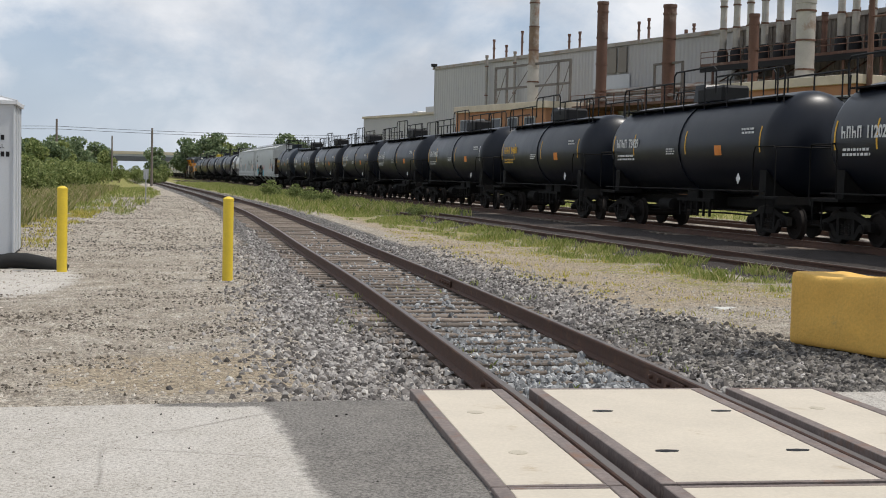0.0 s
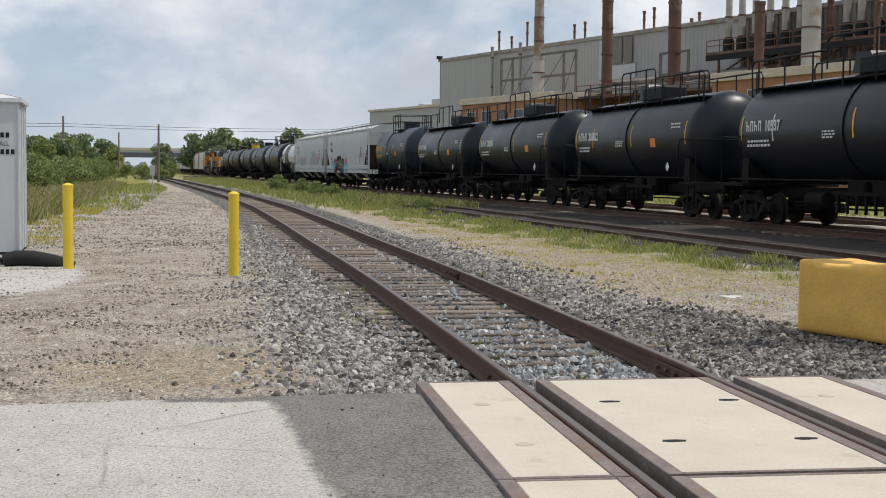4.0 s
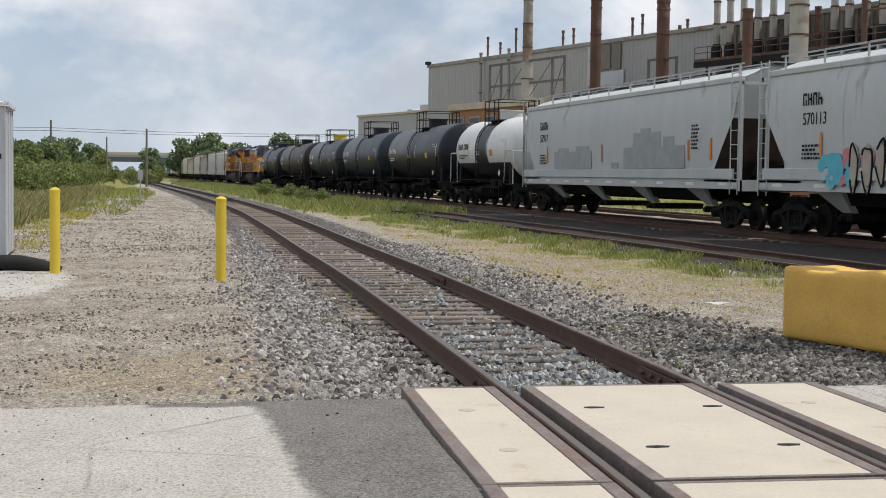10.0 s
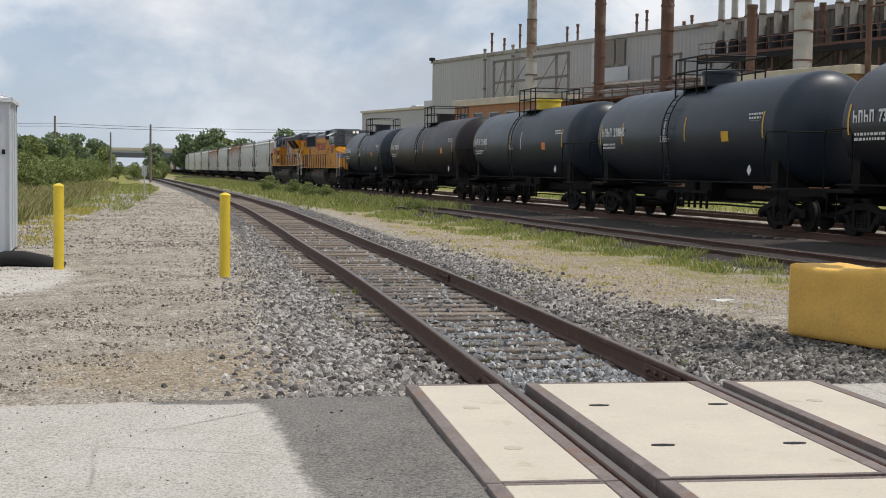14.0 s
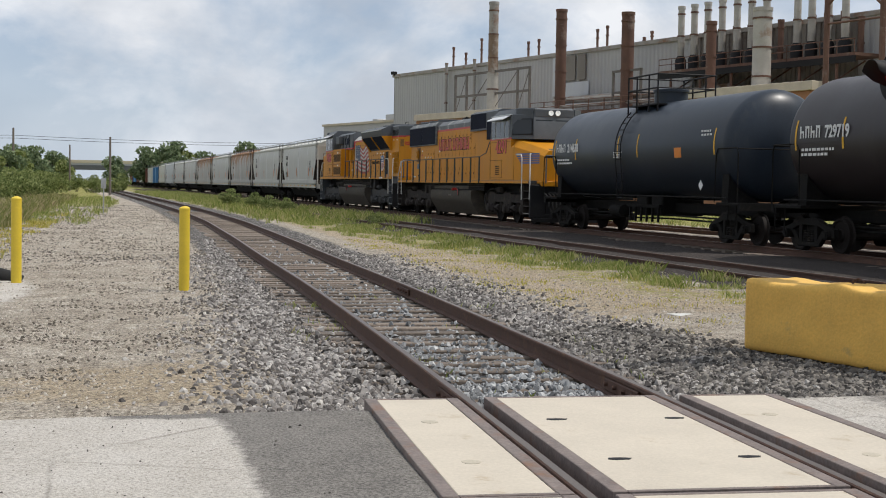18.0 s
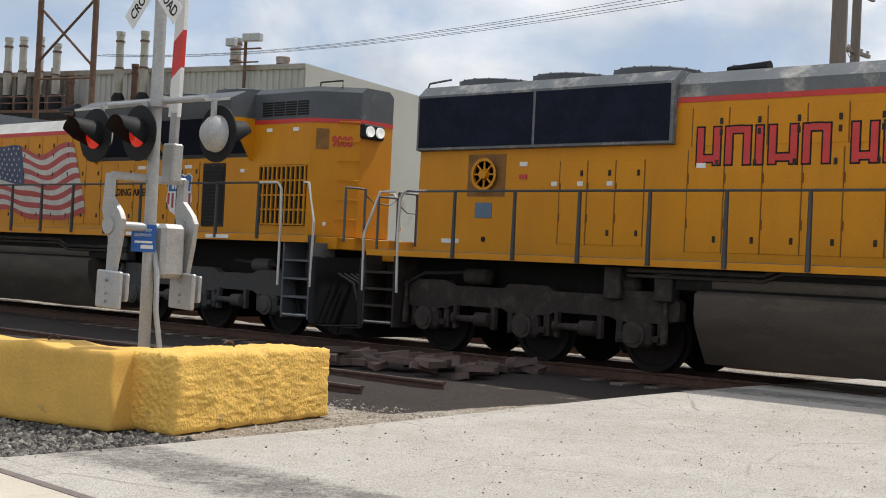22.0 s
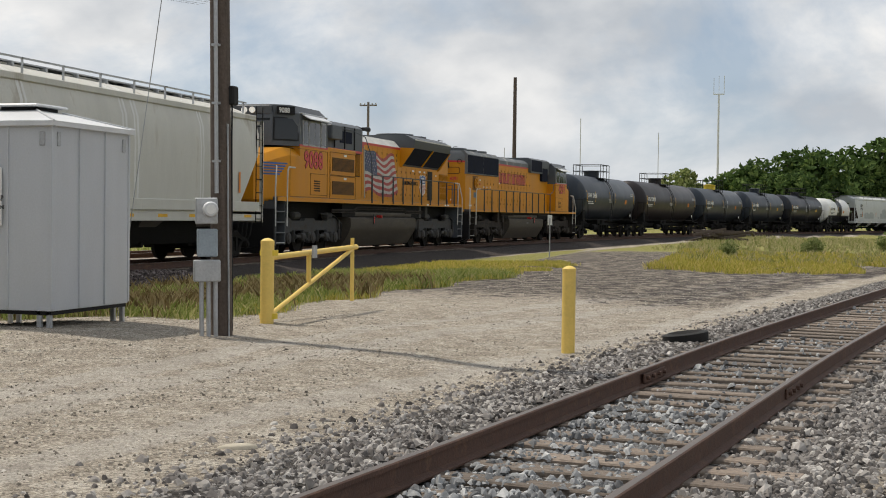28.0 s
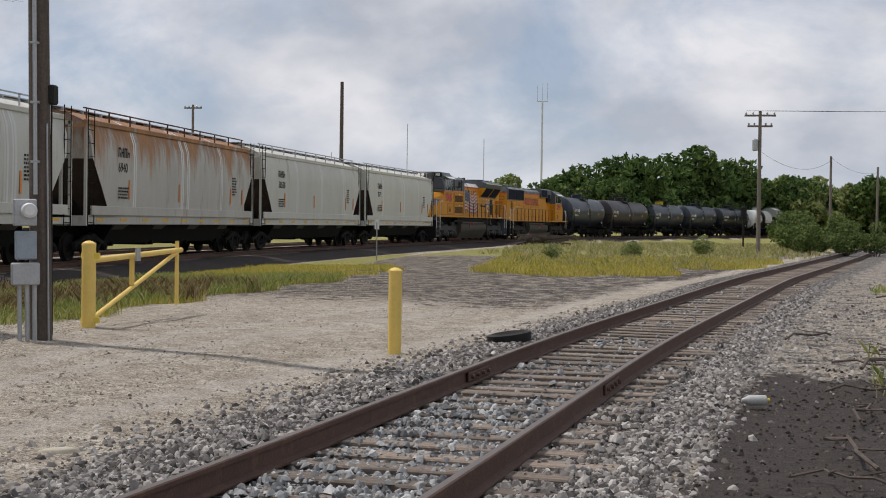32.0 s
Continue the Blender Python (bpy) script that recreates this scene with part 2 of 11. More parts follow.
def rust_from_roof(m, z0, z1):
    """Orange rust that eats down the sides from the roof in ragged runs."""
    n, l = m.node_tree.nodes, m.node_tree.links
    b = n["Principled BSDF"]
    paint_ = b.inputs["Base Color"].links[0].from_socket
    co, sep, mp, nz = n.new("ShaderNodeTexCoord"), n.new("ShaderNodeSeparateXYZ"), n.new("ShaderNodeMapping"), n.new("ShaderNodeTexNoise")
    l.new(co.outputs["Object"], sep.inputs[0])
    l.new(co.outputs["Object"], mp.inputs[0])
    mp.inputs["Scale"].default_value = (1, 1.5, 0.25)
    nz.inputs["Scale"].default_value, nz.inputs["Detail"].default_value, nz.inputs["Roughness"].default_value = 1.1, 8, 0.7
    l.new(mp.outputs[0], nz.inputs["Vector"])
    mr = n.new("ShaderNodeMapRange")
    mr.inputs["From Min"].default_value, mr.inputs["From Max"].default_value = z0, z1
    mr.inputs["To Min"].default_value, mr.inputs["To Max"].default_value = -0.12, 0.30
    l.new(sep.outputs["Z"], mr.inputs["Value"])
    add = n.new("ShaderNodeMath"); add.operation = "ADD"
    l.new(mr.outputs[0], add.inputs[0]); l.new(nz.outputs["Fac"], add.inputs[1])
    rp = n.new("ShaderNodeValToRGB")
    rp.color_ramp.elements[0].position, rp.color_ramp.elements[1].position = 0.56, 0.74
    l.new(add.outputs[0], rp.inputs[0])
    tone = n.new("ShaderNodeValToRGB")
    tone.color_ramp.elements[0].position, tone.color_ramp.elements[0].color = 0.35, (0.17, 0.075, 0.03, 1)
    tone.color_ramp.elements[1].position, tone.color_ramp.elements[1].color = 0.65, (0.40, 0.20, 0.085, 1)
    l.new(nz.outputs["Fac"], tone.inputs[0])
    mx = n.new("ShaderNodeMix"); mx.data_type = "RGBA"
    l.new(rp.outputs[0], mx.inputs["Factor"]); l.new(paint_, mx.inputs["A"]); l.new(tone.outputs[0], mx.inputs["B"])
    l.new(mx.outputs["Result"], b.inputs["Base Color"])


rust_from_roof(M_HOPPERR, 2.2, 4.4)
M_STREAK = mat("pale_streak", (0.70, 0.70, 0.68), 0.6, scale=2, dark=0.8, light=1.08, bump=0.02, stretch=(1, 1, 0.3))
M_LOCO = mat("loco_yellow", (0.60, 0.245, 0.007), 0.5, spec=0.28, scale=1.5, dark=0.82, light=1.1, bump=0.04, stain=(0.40, 0.20, 0.04), stain_at=0.72, stretch=(1, 1, 0.3))
M_LOCOGREY = mat("loco_grey", (0.085, 0.093, 0.102), 0.55, spec=0.35, scale=1.8, dark=0.75, light=1.25, bump=0.05, stain=(0.26, 0.25, 0.23), stain_at=0.70)
M_LOCOWORN = mat("loco_grey_worn", (0.125, 0.135, 0.142), 0.6, scale=1.8, dark=0.7, light=1.3, bump=0.08, stain=(0.42, 0.40, 0.36), stain_at=0.60)
M_RED = mat("stripe_red", (0.55, 0.035, 0.03), 0.45, bump=0)
M_BLACK = mat("black_steel", (0.009, 0.009, 0.010), 0.65, spec=0.25, light=1.6, bump=0.1)
M_GRILLE = mat("radiator_dark", (0.009, 0.011, 0.020), 0.85, spec=0.12, bump=0.1, light=2.0)
M_FUEL = mat("fuel_tank_grime", (0.060, 0.050, 0.040), 0.65, spec=0.25, scale=2, light=1.5, bump=0.15, stain=(0.10, 0.085, 0.065), stain_at=0.62, stretch=(1, 0.5, 2))
M_WHITE = mat("white_paint", (0.78, 0.78, 0.76), 0.5, dark=0.85, light=1.05, bump=0.02)
M_OFFWHITE = mat("worn_white_paint", (0.62, 0.61, 0.57), 0.6, dark=0.7, light=1.1, stain=(0.3, 0.27, 0.22), stain_at=0.7)
M_MARK = mat("marking_white", (0.70, 0.70, 0.68), 0.6, bump=0, dark=0.8)
M_MARKY = mat("marking_yellow", (0.75, 0.42, 0.03), 0.6, bump=0, dark=0.8)
M_MARKO = mat("marking_orange", (0.75, 0.25, 0.04), 0.6, bump=0, dark=0.8)
M_BLUE = mat("herald_blue", (0.03, 0.12, 0.36), 0.45, bump=0)
M_NAVY = mat("flag_blue", (0.025, 0.04, 0.10), 0.5, bump=0)
M_FLAGRED = mat("flag_red", (0.42, 0.05, 0.04), 0.5, bump=0, dark=0.6)
M_FLAGWHITE = mat("flag_white", (0.55, 0.52, 0.47), 0.5, bump=0, dark=0.6)
M_GLASS = glassy("dark_window")
M_LAMP = glow("headlamp_glass", (0.9, 0.9, 0.85), 0.3)
M_BOLLARD = mat("bollard_yellow", (0.72, 0.52, 0.04), 0.5, scale=3, dark=0.85, light=1.1, bump=0.05, stain=(0.45, 0.32, 0.05), stain_at=0.72)
M_BOLLARDP = mat("bollard_cream", (0.78, 0.55, 0.14), 0.6, scale=3, dark=0.85, light=1.1, bump=0.05, stain=(0.4, 0.3, 0.12), stain_at=0.7)
M_BLOCK = mat("block_yellow", (0.86, 0.53, 0.12), 0.8, scale=3, dark=0.75, light=1.15, bump=1.0, bump_scale=30, stain=(0.40, 0.30, 0.16), stain_at=0.68, stain_scale=2.5)
M_CONC = mat("concrete", (0.48, 0.43, 0.34), 0.9, scale=2, dark=0.8, light=1.15, bump=0.3, stain=(0.30, 0.26, 0.2), stain_at=0.64, stain_scale=2)
M_PANEL = mat("panel_concrete", (0.55, 0.49, 0.40), 0.85, scale=1.5, dark=0.85, light=1.1, bump=0.15, stain=(0.38, 0.30, 0.20), stain_at=0.66, stain_scale=2.2)
M_STEEL = mat("galvanised", (0.42, 0.43, 0.44), 0.5, 0.5, scale=5, dark=0.8, light=1.15, bump=0.08)
M_ALU = mat("cast_aluminium", (0.42, 0.42, 0.41), 0.55, 0.35, scale=5, dark=0.75, light=1.15, bump=0.15, stain=(0.28, 0.26, 0.24), stain_at=0.68, stain_scale=3)
M_HOUSE = mat("case_silver", (0.50, 0.52, 0.545), 0.5, 0.05, scale=1.6, dark=0.9, light=1.08, bump=0.03, stretch=(1, 1, 0.3))
M_HOUSETOP = mat("case_roof", (0.62, 0.63, 0.64), 0.5, 0.1, scale=1.6, dark=0.9, light=1.08, bump=0.03)
M_POLE = mat("pole_wood", (0.085, 0.065, 0.052), 0.9, scale=3, fine=25, dark=0.6, light=1.6, bump=0.6, bump_scale=20, stretch=(6, 6, 0.4))
M_POLEFAR = mat("pole_weathered", (0.19, 0.16, 0.14), 0.9, scale=3, bump=0.3, stretch=(6, 6, 0.4))
M_SIDING = mat("metal_siding", (0.40, 0.395, 0.39), 0.6, scale=0.15, dark=0.85, light=1.1, bump=0.02, stain=(0.22, 0.2, 0.18), stain_at=0.7, stain_scale=0.2)
M_SIDINGD = mat("metal_siding_dark", (0.20, 0.18, 0.155), 0.65, scale=0.15, dark=0.85, light=1.1, bump=0.02, stain=(0.12, 0.09, 0.07), stain_at=0.6, stain_scale=0.3)
M_BRICK = mat("brick_tan", (0.34, 0.17, 0.09), 0.9, scale=0.8, bump=0.3, bump_scale=10)
M_COPING = mat("stone_coping", (0.55, 0.48, 0.38), 0.9, scale=0.8, bump=0.2)
M_STACK = mat("stack_steel", (0.33, 0.31, 0.28), 0.6, 0.2, scale=0.8, dark=0.7, light=1.2, bump=0.1, stain=(0.22, 0.12, 0.07), stain_at=0.58, stain_scale=0.5)
M_STACKRUST = mat("stack_rust", (0.13, 0.07, 0.05), 0.8, 0.1, scale=0.8, dark=0.6, light=1.4, bump=0.2, stain=(0.26, 0.2, 0.16), stain_at=0.64, stain_scale=0.5)
M_RUBBER = mat("black_rubber", (0.012, 0.012, 0.012), 0.85, bump=0.2)
M_REDLAMP = glow("gate_lamp_red", (0.9, 0.15, 0.05), 1.2)
M_SIGNBLUE = mat("sign_blue", (0.02, 0.12, 0.42), 0.5, bump=0)


# ---- mesh kit ----
class Shape:
    """Vertices and faces of one part, gathered from simple solids."""

    def __init__(self):
        self.v, self.f = [], []

    def add(self, vs, fs):
        k = len(self.v)
        self.v.extend(tuple(p) for p in vs)
        self.f.extend([tuple(i + k for i in f) for f in fs])
        return self

    def box(self, x0, y0, z0, x1, y1, z1, c=0.0, m=None):
        """A box between two corners; c cuts its edges."""
        if c <= 0:
            vs = [(x, y, z) for x in (x0, x1) for y in (y0, y1) for z in (z0, z1)]
            fs = [(0, 1, 3, 2), (4, 6, 7, 5), (0, 4, 5, 1), (2, 3, 7, 6), (0, 2, 6, 4), (1, 5, 7, 3)]
        else:
            vs, ix = [], {}
            lo, hi = (x0, y0, z0), (x1, y1, z1)
            for s in [(a, b, d) for a in (0, 1) for b in (0, 1) for d in (0, 1)]:
                for ax in range(3):
                    q = []
                    for k in range(3):
                        w = hi[k] if s[k] else lo[k]
                        q.append(w if k == ax else w + (-c if s[k] else c))
                    ix[s, ax] = len(vs)
                    vs.append(q)
            fs = []
            for ax in range(3):
                o = [k for k in range(3) if k != ax]
                for side in (0, 1):
                    ring = []
                    for a, b in ((0, 0), (1, 0), (1, 1), (0, 1)):
                        s = [0, 0, 0]
                        s[ax], s[o[0]], s[o[1]] = side, a, b
                        ring.append(ix[tuple(s), ax])
                    fs.append(tuple(ring if (side == 1) == (ax != 1) else ring[::-1]))
            for ax in range(3):
                o = [k for k in range(3) if k != ax]
                for a in (0, 1):
                    for b in (0, 1):
                        s0, s1 = [0, 0, 0], [0, 0, 0]
                        s0[o[0]] = s1[o[0]] = a
                        s0[o[1]] = s1[o[1]] = b
                        s1[ax] = 1
                        r = (ix[tuple(s0), o[0]], ix[tuple(s1), o[0]], ix[tuple(s1), o[1]], ix[tuple(s0), o[1]])
                        fs.append(r if (a == b) == (ax != 1) else r[::-1])
            for s in [(a, b, d) for a in (0, 1) for b in (0, 1) for d in (0, 1)]:
                r = (ix[s, 0], ix[s, 1], ix[s, 2])
                fs.append(r if sum(s) % 2 else r[::-1])
        if m is not None:
            vs = [m @ Vector(p) for p in vs]
        return self.add(vs, fs)

    def tube(self, a, b, r, r2=None, n=10, caps=True):
        """A round bar from a to b."""
        a, b = Vector(a), Vector(b)
        r2 = r if r2 is None else r2
        d = (b - a).normalized()
        s = d.orthogonal().normalized()
        t = d.cross(s)
        vs = []
        for p, q in ((a, r), (b, r2)):
            vs += [p + (s * math.cos(2 * math.pi * i / n) + t * math.sin(2 * math.pi * i / n)) * q for i in range(n)]
        fs = [(i, (i + 1) % n, n + (i + 1) % n, n + i) for i in range(n)]
        if caps:
            fs += [tuple(range(n))[::-1], tuple(range(n, 2 * n))]
        return self.add(vs, fs)

    def pipe(self, pts, r, n=6):
        """A bent bar along points."""
        pts = [Vector(p) for p in pts]
        vs = []
        for i, p in enumerate(pts):
            d = (pts[min(i + 1, len(pts) - 1)] - pts[max(i - 1, 0)]).normalized()
            s = d.cross(Vector((0.31, 0.17, 0.94))).normalized()
            t = d.cross(s)
            vs += [p + (s * math.cos(2 * math.pi * k / n) + t * math.sin(2 * math.pi * k / n)) * r for k in range(n)]
        fs = [(i * n + k, i * n + (k + 1) % n, (i + 1) * n + (k + 1) % n, (i + 1) * n + k) for i in range(len(pts) - 1) for k in range(n)]
        fs += [tuple(range(n))[::-1], tuple(range((len(pts) - 1) * n, len(pts) * n))]
        return self.add(vs, fs)

    def lathe(self, a, axis, prof, n=24, caps=True):
        """Rings (distance along the axis, radius) turned about an axis from a."""
        a, d = Vector(a), Vector(axis).normalized()
        s = d.orthogonal().normalized()
        t = d.cross(s)
        vs = []
        for h, r in prof:
            vs += [a + d * h + (s * math.cos(2 * math.pi * i / n) + t * math.sin(2 * math.pi * i / n)) * r for i in range(n)]
        fs = [(j * n + i, j * n + (i + 1) % n, (j + 1) * n + (i + 1) % n, (j + 1) * n + i) for j in range(len(prof) - 1) for i in range(n)]
        if caps:
            fs += [tuple(range(n))[::-1], tuple(range((len(prof) - 1) * n, len(prof) * n))]
        return self.add(vs, fs)

    def prism(self, poly, axis, a, b):
        """A flat outline (in the two other axes, in order) drawn out along an axis from a to b."""
        n = len(poly)
        put = {"x": lambda p, w: (w, p[0], p[1]), "y": lambda p, w: (p[0], w, p[1]), "z": lambda p, w: (p[0], p[1], w)}[axis]
        vs = [put(p, a) for p in poly] + [put(p, b) for p in poly]
        area = sum(poly[i][0] * poly[(i + 1) % n][1] - poly[(i + 1) % n][0] * poly[i][1] for i in range(n))
        flip = (area > 0) == (axis == "y")
        if b < a:
            flip = not flip
        fs = [tuple(range(n))[::-1], tuple(range(n, 2 * n))] + [(i, (i + 1) % n, n + (i + 1) % n, n + i) for i in range(n)]
        return self.add(vs, [f[::-1] for f in fs] if flip else fs)

    def loft(self, rings, caps=True, closed=True):
        """Skin through rings of equally many points."""
        n = len(rings[0])
        vs = [p for r in rings for p in r]
        m = n if closed else n - 1
        fs = [(j * n + i, j * n + (i + 1) % n, (j + 1) * n + (i + 1) % n, (j + 1) * n + i) for j in range(len(rings) - 1) for i in range(m)]
        if caps and closed:
            fs += [tuple(range(n))[::-1], tuple(range((len(rings) - 1) * n, len(rings) * n))]
        return self.add(vs, fs)

    def mesh(self, name, material, smooth=35):
        me = bpy.data.meshes.new(name)
        me.from_pydata(self.v, [], self.f)
        me.materials.append(material)
        if smooth:
            me.shade_smooth()
            me.set_sharp_from_angle(angle=radians(smooth))
        return me


def part(name, shape, material, parent=None, label="", m=None, smooth=35):
    """Links one mesh under a thing or a part."""
    if isinstance(shape, tuple):  # the same on both flanks
        return [part(name, s, material, parent, label, m, smooth) for s in shape][0]
    ob = new(name, shape.mesh(name, material, smooth) if isinstance(shape, Shape) else shape)
    if parent is not None:
        ob.parent = parent
    if m is not None:
        ob.matrix_basis = m
    return tagged(ob, label)


def pieces(name, shape, material, parent, label="", m=None, smooth=35):
    """Each solid of a shape as a part of its own."""
    near = list(range(len(shape.v)))

    def root(i):
        while near[i] != i:
            near[i] = near[near[i]]
            i = near[i]
        return i

    for f in shape.f:
        for i in f[1:]:
            near[root(i)] = root(f[0])
    sets = {}
    for f in shape.f:
        sets.setdefault(root(f[0]), []).append(f)
    out = []
    for fs in sets.values():
        ids = sorted({i for f in fs for i in f})
        at = {i: k for k, i in enumerate(ids)}
        s = Shape()
        s.add([shape.v[i] for i in ids], [tuple(at[i] for i in f) for f in fs])
        out.append(part(name, s, material, parent, label, m, smooth))
    return out


def thing(name, label, category, group="", m=None):
    ob = new(name)
    ob.empty_display_size = 0.2
    if m is not None:
        ob.matrix_basis = m
    return tagged(ob, label, category, group)


def lettering(text, size, material, parent, m, name="lettering", bold=0.0, squeeze=1.0, depth=0.003):
    """Words in the built-in font as a mesh; m puts their left foot, reading along local x, up along local y."""
    cu = bpy.data.curves.new(name, "FONT")
    cu.body, cu.size, cu.extrude, cu.offset = text, size, depth, bold
    cu.resolution_u = 3
    tmp = bpy.data.objects.new("tmp", cu)
    me = bpy.data.meshes.new_from_object(tmp)
    bpy.data.objects.remove(tmp)
    if squeeze != 1.0:
        for v in me.vertices:
            v.co.x *= squeeze
    me.materials.clear()
    me.materials.append(material)
    me.name = name
    return part(name, me, material, parent, m=m)


NEAR = Matrix(((0, 0, -1, 0), (-1, 0, 0, 0), (0, 1, 0, 0), (0, 0, 0, 1)))  # text on a face that looks to -x, read by an eye at -x


def on_side(x, y, z):
    """Where a text starts on a vehicle's near side: y is its left end as read."""
    return Matrix.Translation((x, y, z)) @ NEAR

# ---- plan ----
MAIN_X, MAIN_Z = 18.03, 0.31  # the main line's centre and the top of its rails
BEND_Y, BEND_R = -46.0, 460.0  # where it leaves the straight, and its radius
ROAD_Y0, ROAD_Y1 = -1.7, 9.15
SPUR = [(-420, -95), (-240, -48), (-118, -19), (-63, -7.9), (-41, -3.3), (-27, -0.95), (-18.4, 0.5), (-14.4, 1.06), (-11.9, 1.34), (-9.3, 1.73), (-7.1, 2.0), (0, 2.72), (6.12, 3.34), (9, 3.59), (11.7, 3.78), (14.4, 3.97), (18, 4.22), (22.6, 4.48), (27.5, 4.7), (37.4, 5.27), (54, 6.08), (76, 6.62), (103, 6.8), (165, 6.8), (308, 6.0), (378, 5.5)]
_sy = np.arange(-420, 420.1, 1.0)
_sx = np.interp(_sy, [p[0] for p in SPUR], [p[1] for p in SPUR])
for _ in range(12):
    _sx[1:-1] = (_sx[:-2] + _sx[1:-1] * 2 + _sx[2:]) / 4


def spur_x(y):
    return float(np.interp(y, _sy, _sx))


def spur_z(y):
    return float(np.interp(y, [-9, -2], [0.115, 0.17]))


def main_at(s, off=0.0):
    """A place along the main line, s metres towards +y, and the way it turns (degrees)."""
    if s >= BEND_Y:
        return MAIN_X + off, s, 0.0
    a = (BEND_Y - s) / BEND_R
    return MAIN_X - BEND_R + (BEND_R + off) * math.cos(a), BEND_Y - (BEND_R + off) * math.sin(a), -math.degrees(a)


def step(a, b, v):
    k = np.clip((v - a) / (b - a), 0, 1)
    return k * k * (3 - 2 * k)


def main_off(x, y):
    """How far to the side of the main line a place lies (+ is the far side)."""
    a = np.where(y < BEND_Y, np.hypot(x - (MAIN_X - BEND_R), y - BEND_Y) - BEND_R, x - MAIN_X)
    return a


YARD_X, YARD_Z = 12.6, 0.22  # the middle track's centre and the top of its rails


def ground_z(x, y):
    x, y = np.asarray(x, float), np.asarray(y, float)
    o = main_off(x, y)
    base = -0.09 + 0.18 * step(-3.4, -0.5, y)  # the yard lies a little higher up the line
    z = base + np.maximum(MAIN_Z - 0.19 - base, 0) * (1 - step(1.7, 3.3, np.abs(o)))
    # the middle track up the line, and a second line on the far side
    z = np.maximum(z, np.where(y > 11, base + 0.03 * (1 - step(1.5, 2.4, np.abs(x - YARD_X))), -9))
    z = np.maximum(z, -0.09 + 0.2 * (1 - step(1.7, 3.2, np.abs(o - 5.2))))
    sx = np.interp(y, _sy, _sx)
    sz = np.interp(y, [-9, -2], [0.115, 0.17])
    w = 1 - step(1.4, 2.6, np.abs(x - sx))
    z = z * (1 - w) + (sz - 0.205) * w
    w = step(0.95, 1.6, np.abs(x - sx)) * (1 - step(1.6, 2.8, np.abs(x - sx)))
    z = z + w * 0.035
    # the case's low mound and the lane beside it
    z += 0.16 * np.exp(-(((x - 10.0) / 2.6) ** 2 + ((y + 15.6) / 3.2) ** 2))
    z += 0.09 * step(-3, -7, y) * step(3.2, 5.5, x) * (1 - step(9, 13, x))
    # the road, flush with the rails
    road = 0.158 + 0.14 * step(6.5, 16.2, x) - 0.1 * step(21, 34, x)
    road = road - 0.14 * (1 - step(1.1, 1.45, np.abs(x - sx)))  # the panels lie in a trough
    w = step(ROAD_Y0 - 0.35, ROAD_Y0, y) * (1 - step(ROAD_Y1, ROAD_Y1 + 0.2, y)) * step(-40, -39, x) * (1 - step(58, 60, x))
    return z * (1 - w) + road * w


def axis_cuts(stops):
    v = []
    for a, b, d in stops:
        v += list(np.arange(a, b - 1e-6, d))
    return np.array(v + [stops[-1][1]])


def value_noise(x, y, s, seed=0):
    return np.array([noise.noise(Vector((a * s + seed, b * s - seed, seed * 0.37))) for a, b in zip(x.ravel(), y.ravel())]).reshape(x.shape)


gx = axis_cuts([(-2600, -400, 220), (-400, -80, 32), (-80, -16, 4), (-16, 22, 0.35), (22, 44, 1.1), (44, 100, 7), (100, 420, 32), (420, 2600, 218)])
gy = axis_cuts([(-2600, -420, 218), (-420, -100, 16), (-100, -45, 2.75), (-45, -2.4, 0.5), (-2.4, 12.0, 0.3), (12.0, 48, 0.5), (48, 110, 2), (110, 420, 15.5), (420, 2600, 218)])
GX, GY = np.meshgrid(gx, gy)
GZ = ground_z(GX, GY)
near = (np.abs(GX) < 45) & (np.abs(GY) < 110)
bumps = np.zeros_like(GZ)
bumps[near] = value_noise(GX[near], GY[near], 0.45, 3) * 0.045 + value_noise(GX[near], GY[near], 1.7, 8) * 0.018
in_road = (GY > ROAD_Y0 - 0.4) & (GY < ROAD_Y1 + 0.3) & (GX > -40) & (GX < 58)
calm = np.clip(step(1.2, 3.0, np.abs(GX - np.interp(GY, _sy, _sx))), 0.25, 1)
GZ = GZ + np.where(in_road, bumps * 0.12, bumps * calm)
nx, ny = len(gx), len(gy)
gv = np.stack([GX, GY, GZ], -1).reshape(-1, 3)
gi = np.arange(nx * ny).reshape(ny, nx)
gf = np.stack([gi[:-1, :-1], gi[:-1, 1:], gi[1:, 1:], gi[1:, :-1]], -1).reshape(-1, 4)
g_me = bpy.data.meshes.new("ground")
g_me.from_pydata(gv.tolist(), [], gf.tolist())
g_me.shade_smooth()


def case_line(y):
    """The middle of the grass strip before the signal case."""
    return np.interp(y, [-14.5, -12, -10, -7.6, -5.2, -3], [10.2, 9.7, 10.2, 10.4, 11.2, 12.3])


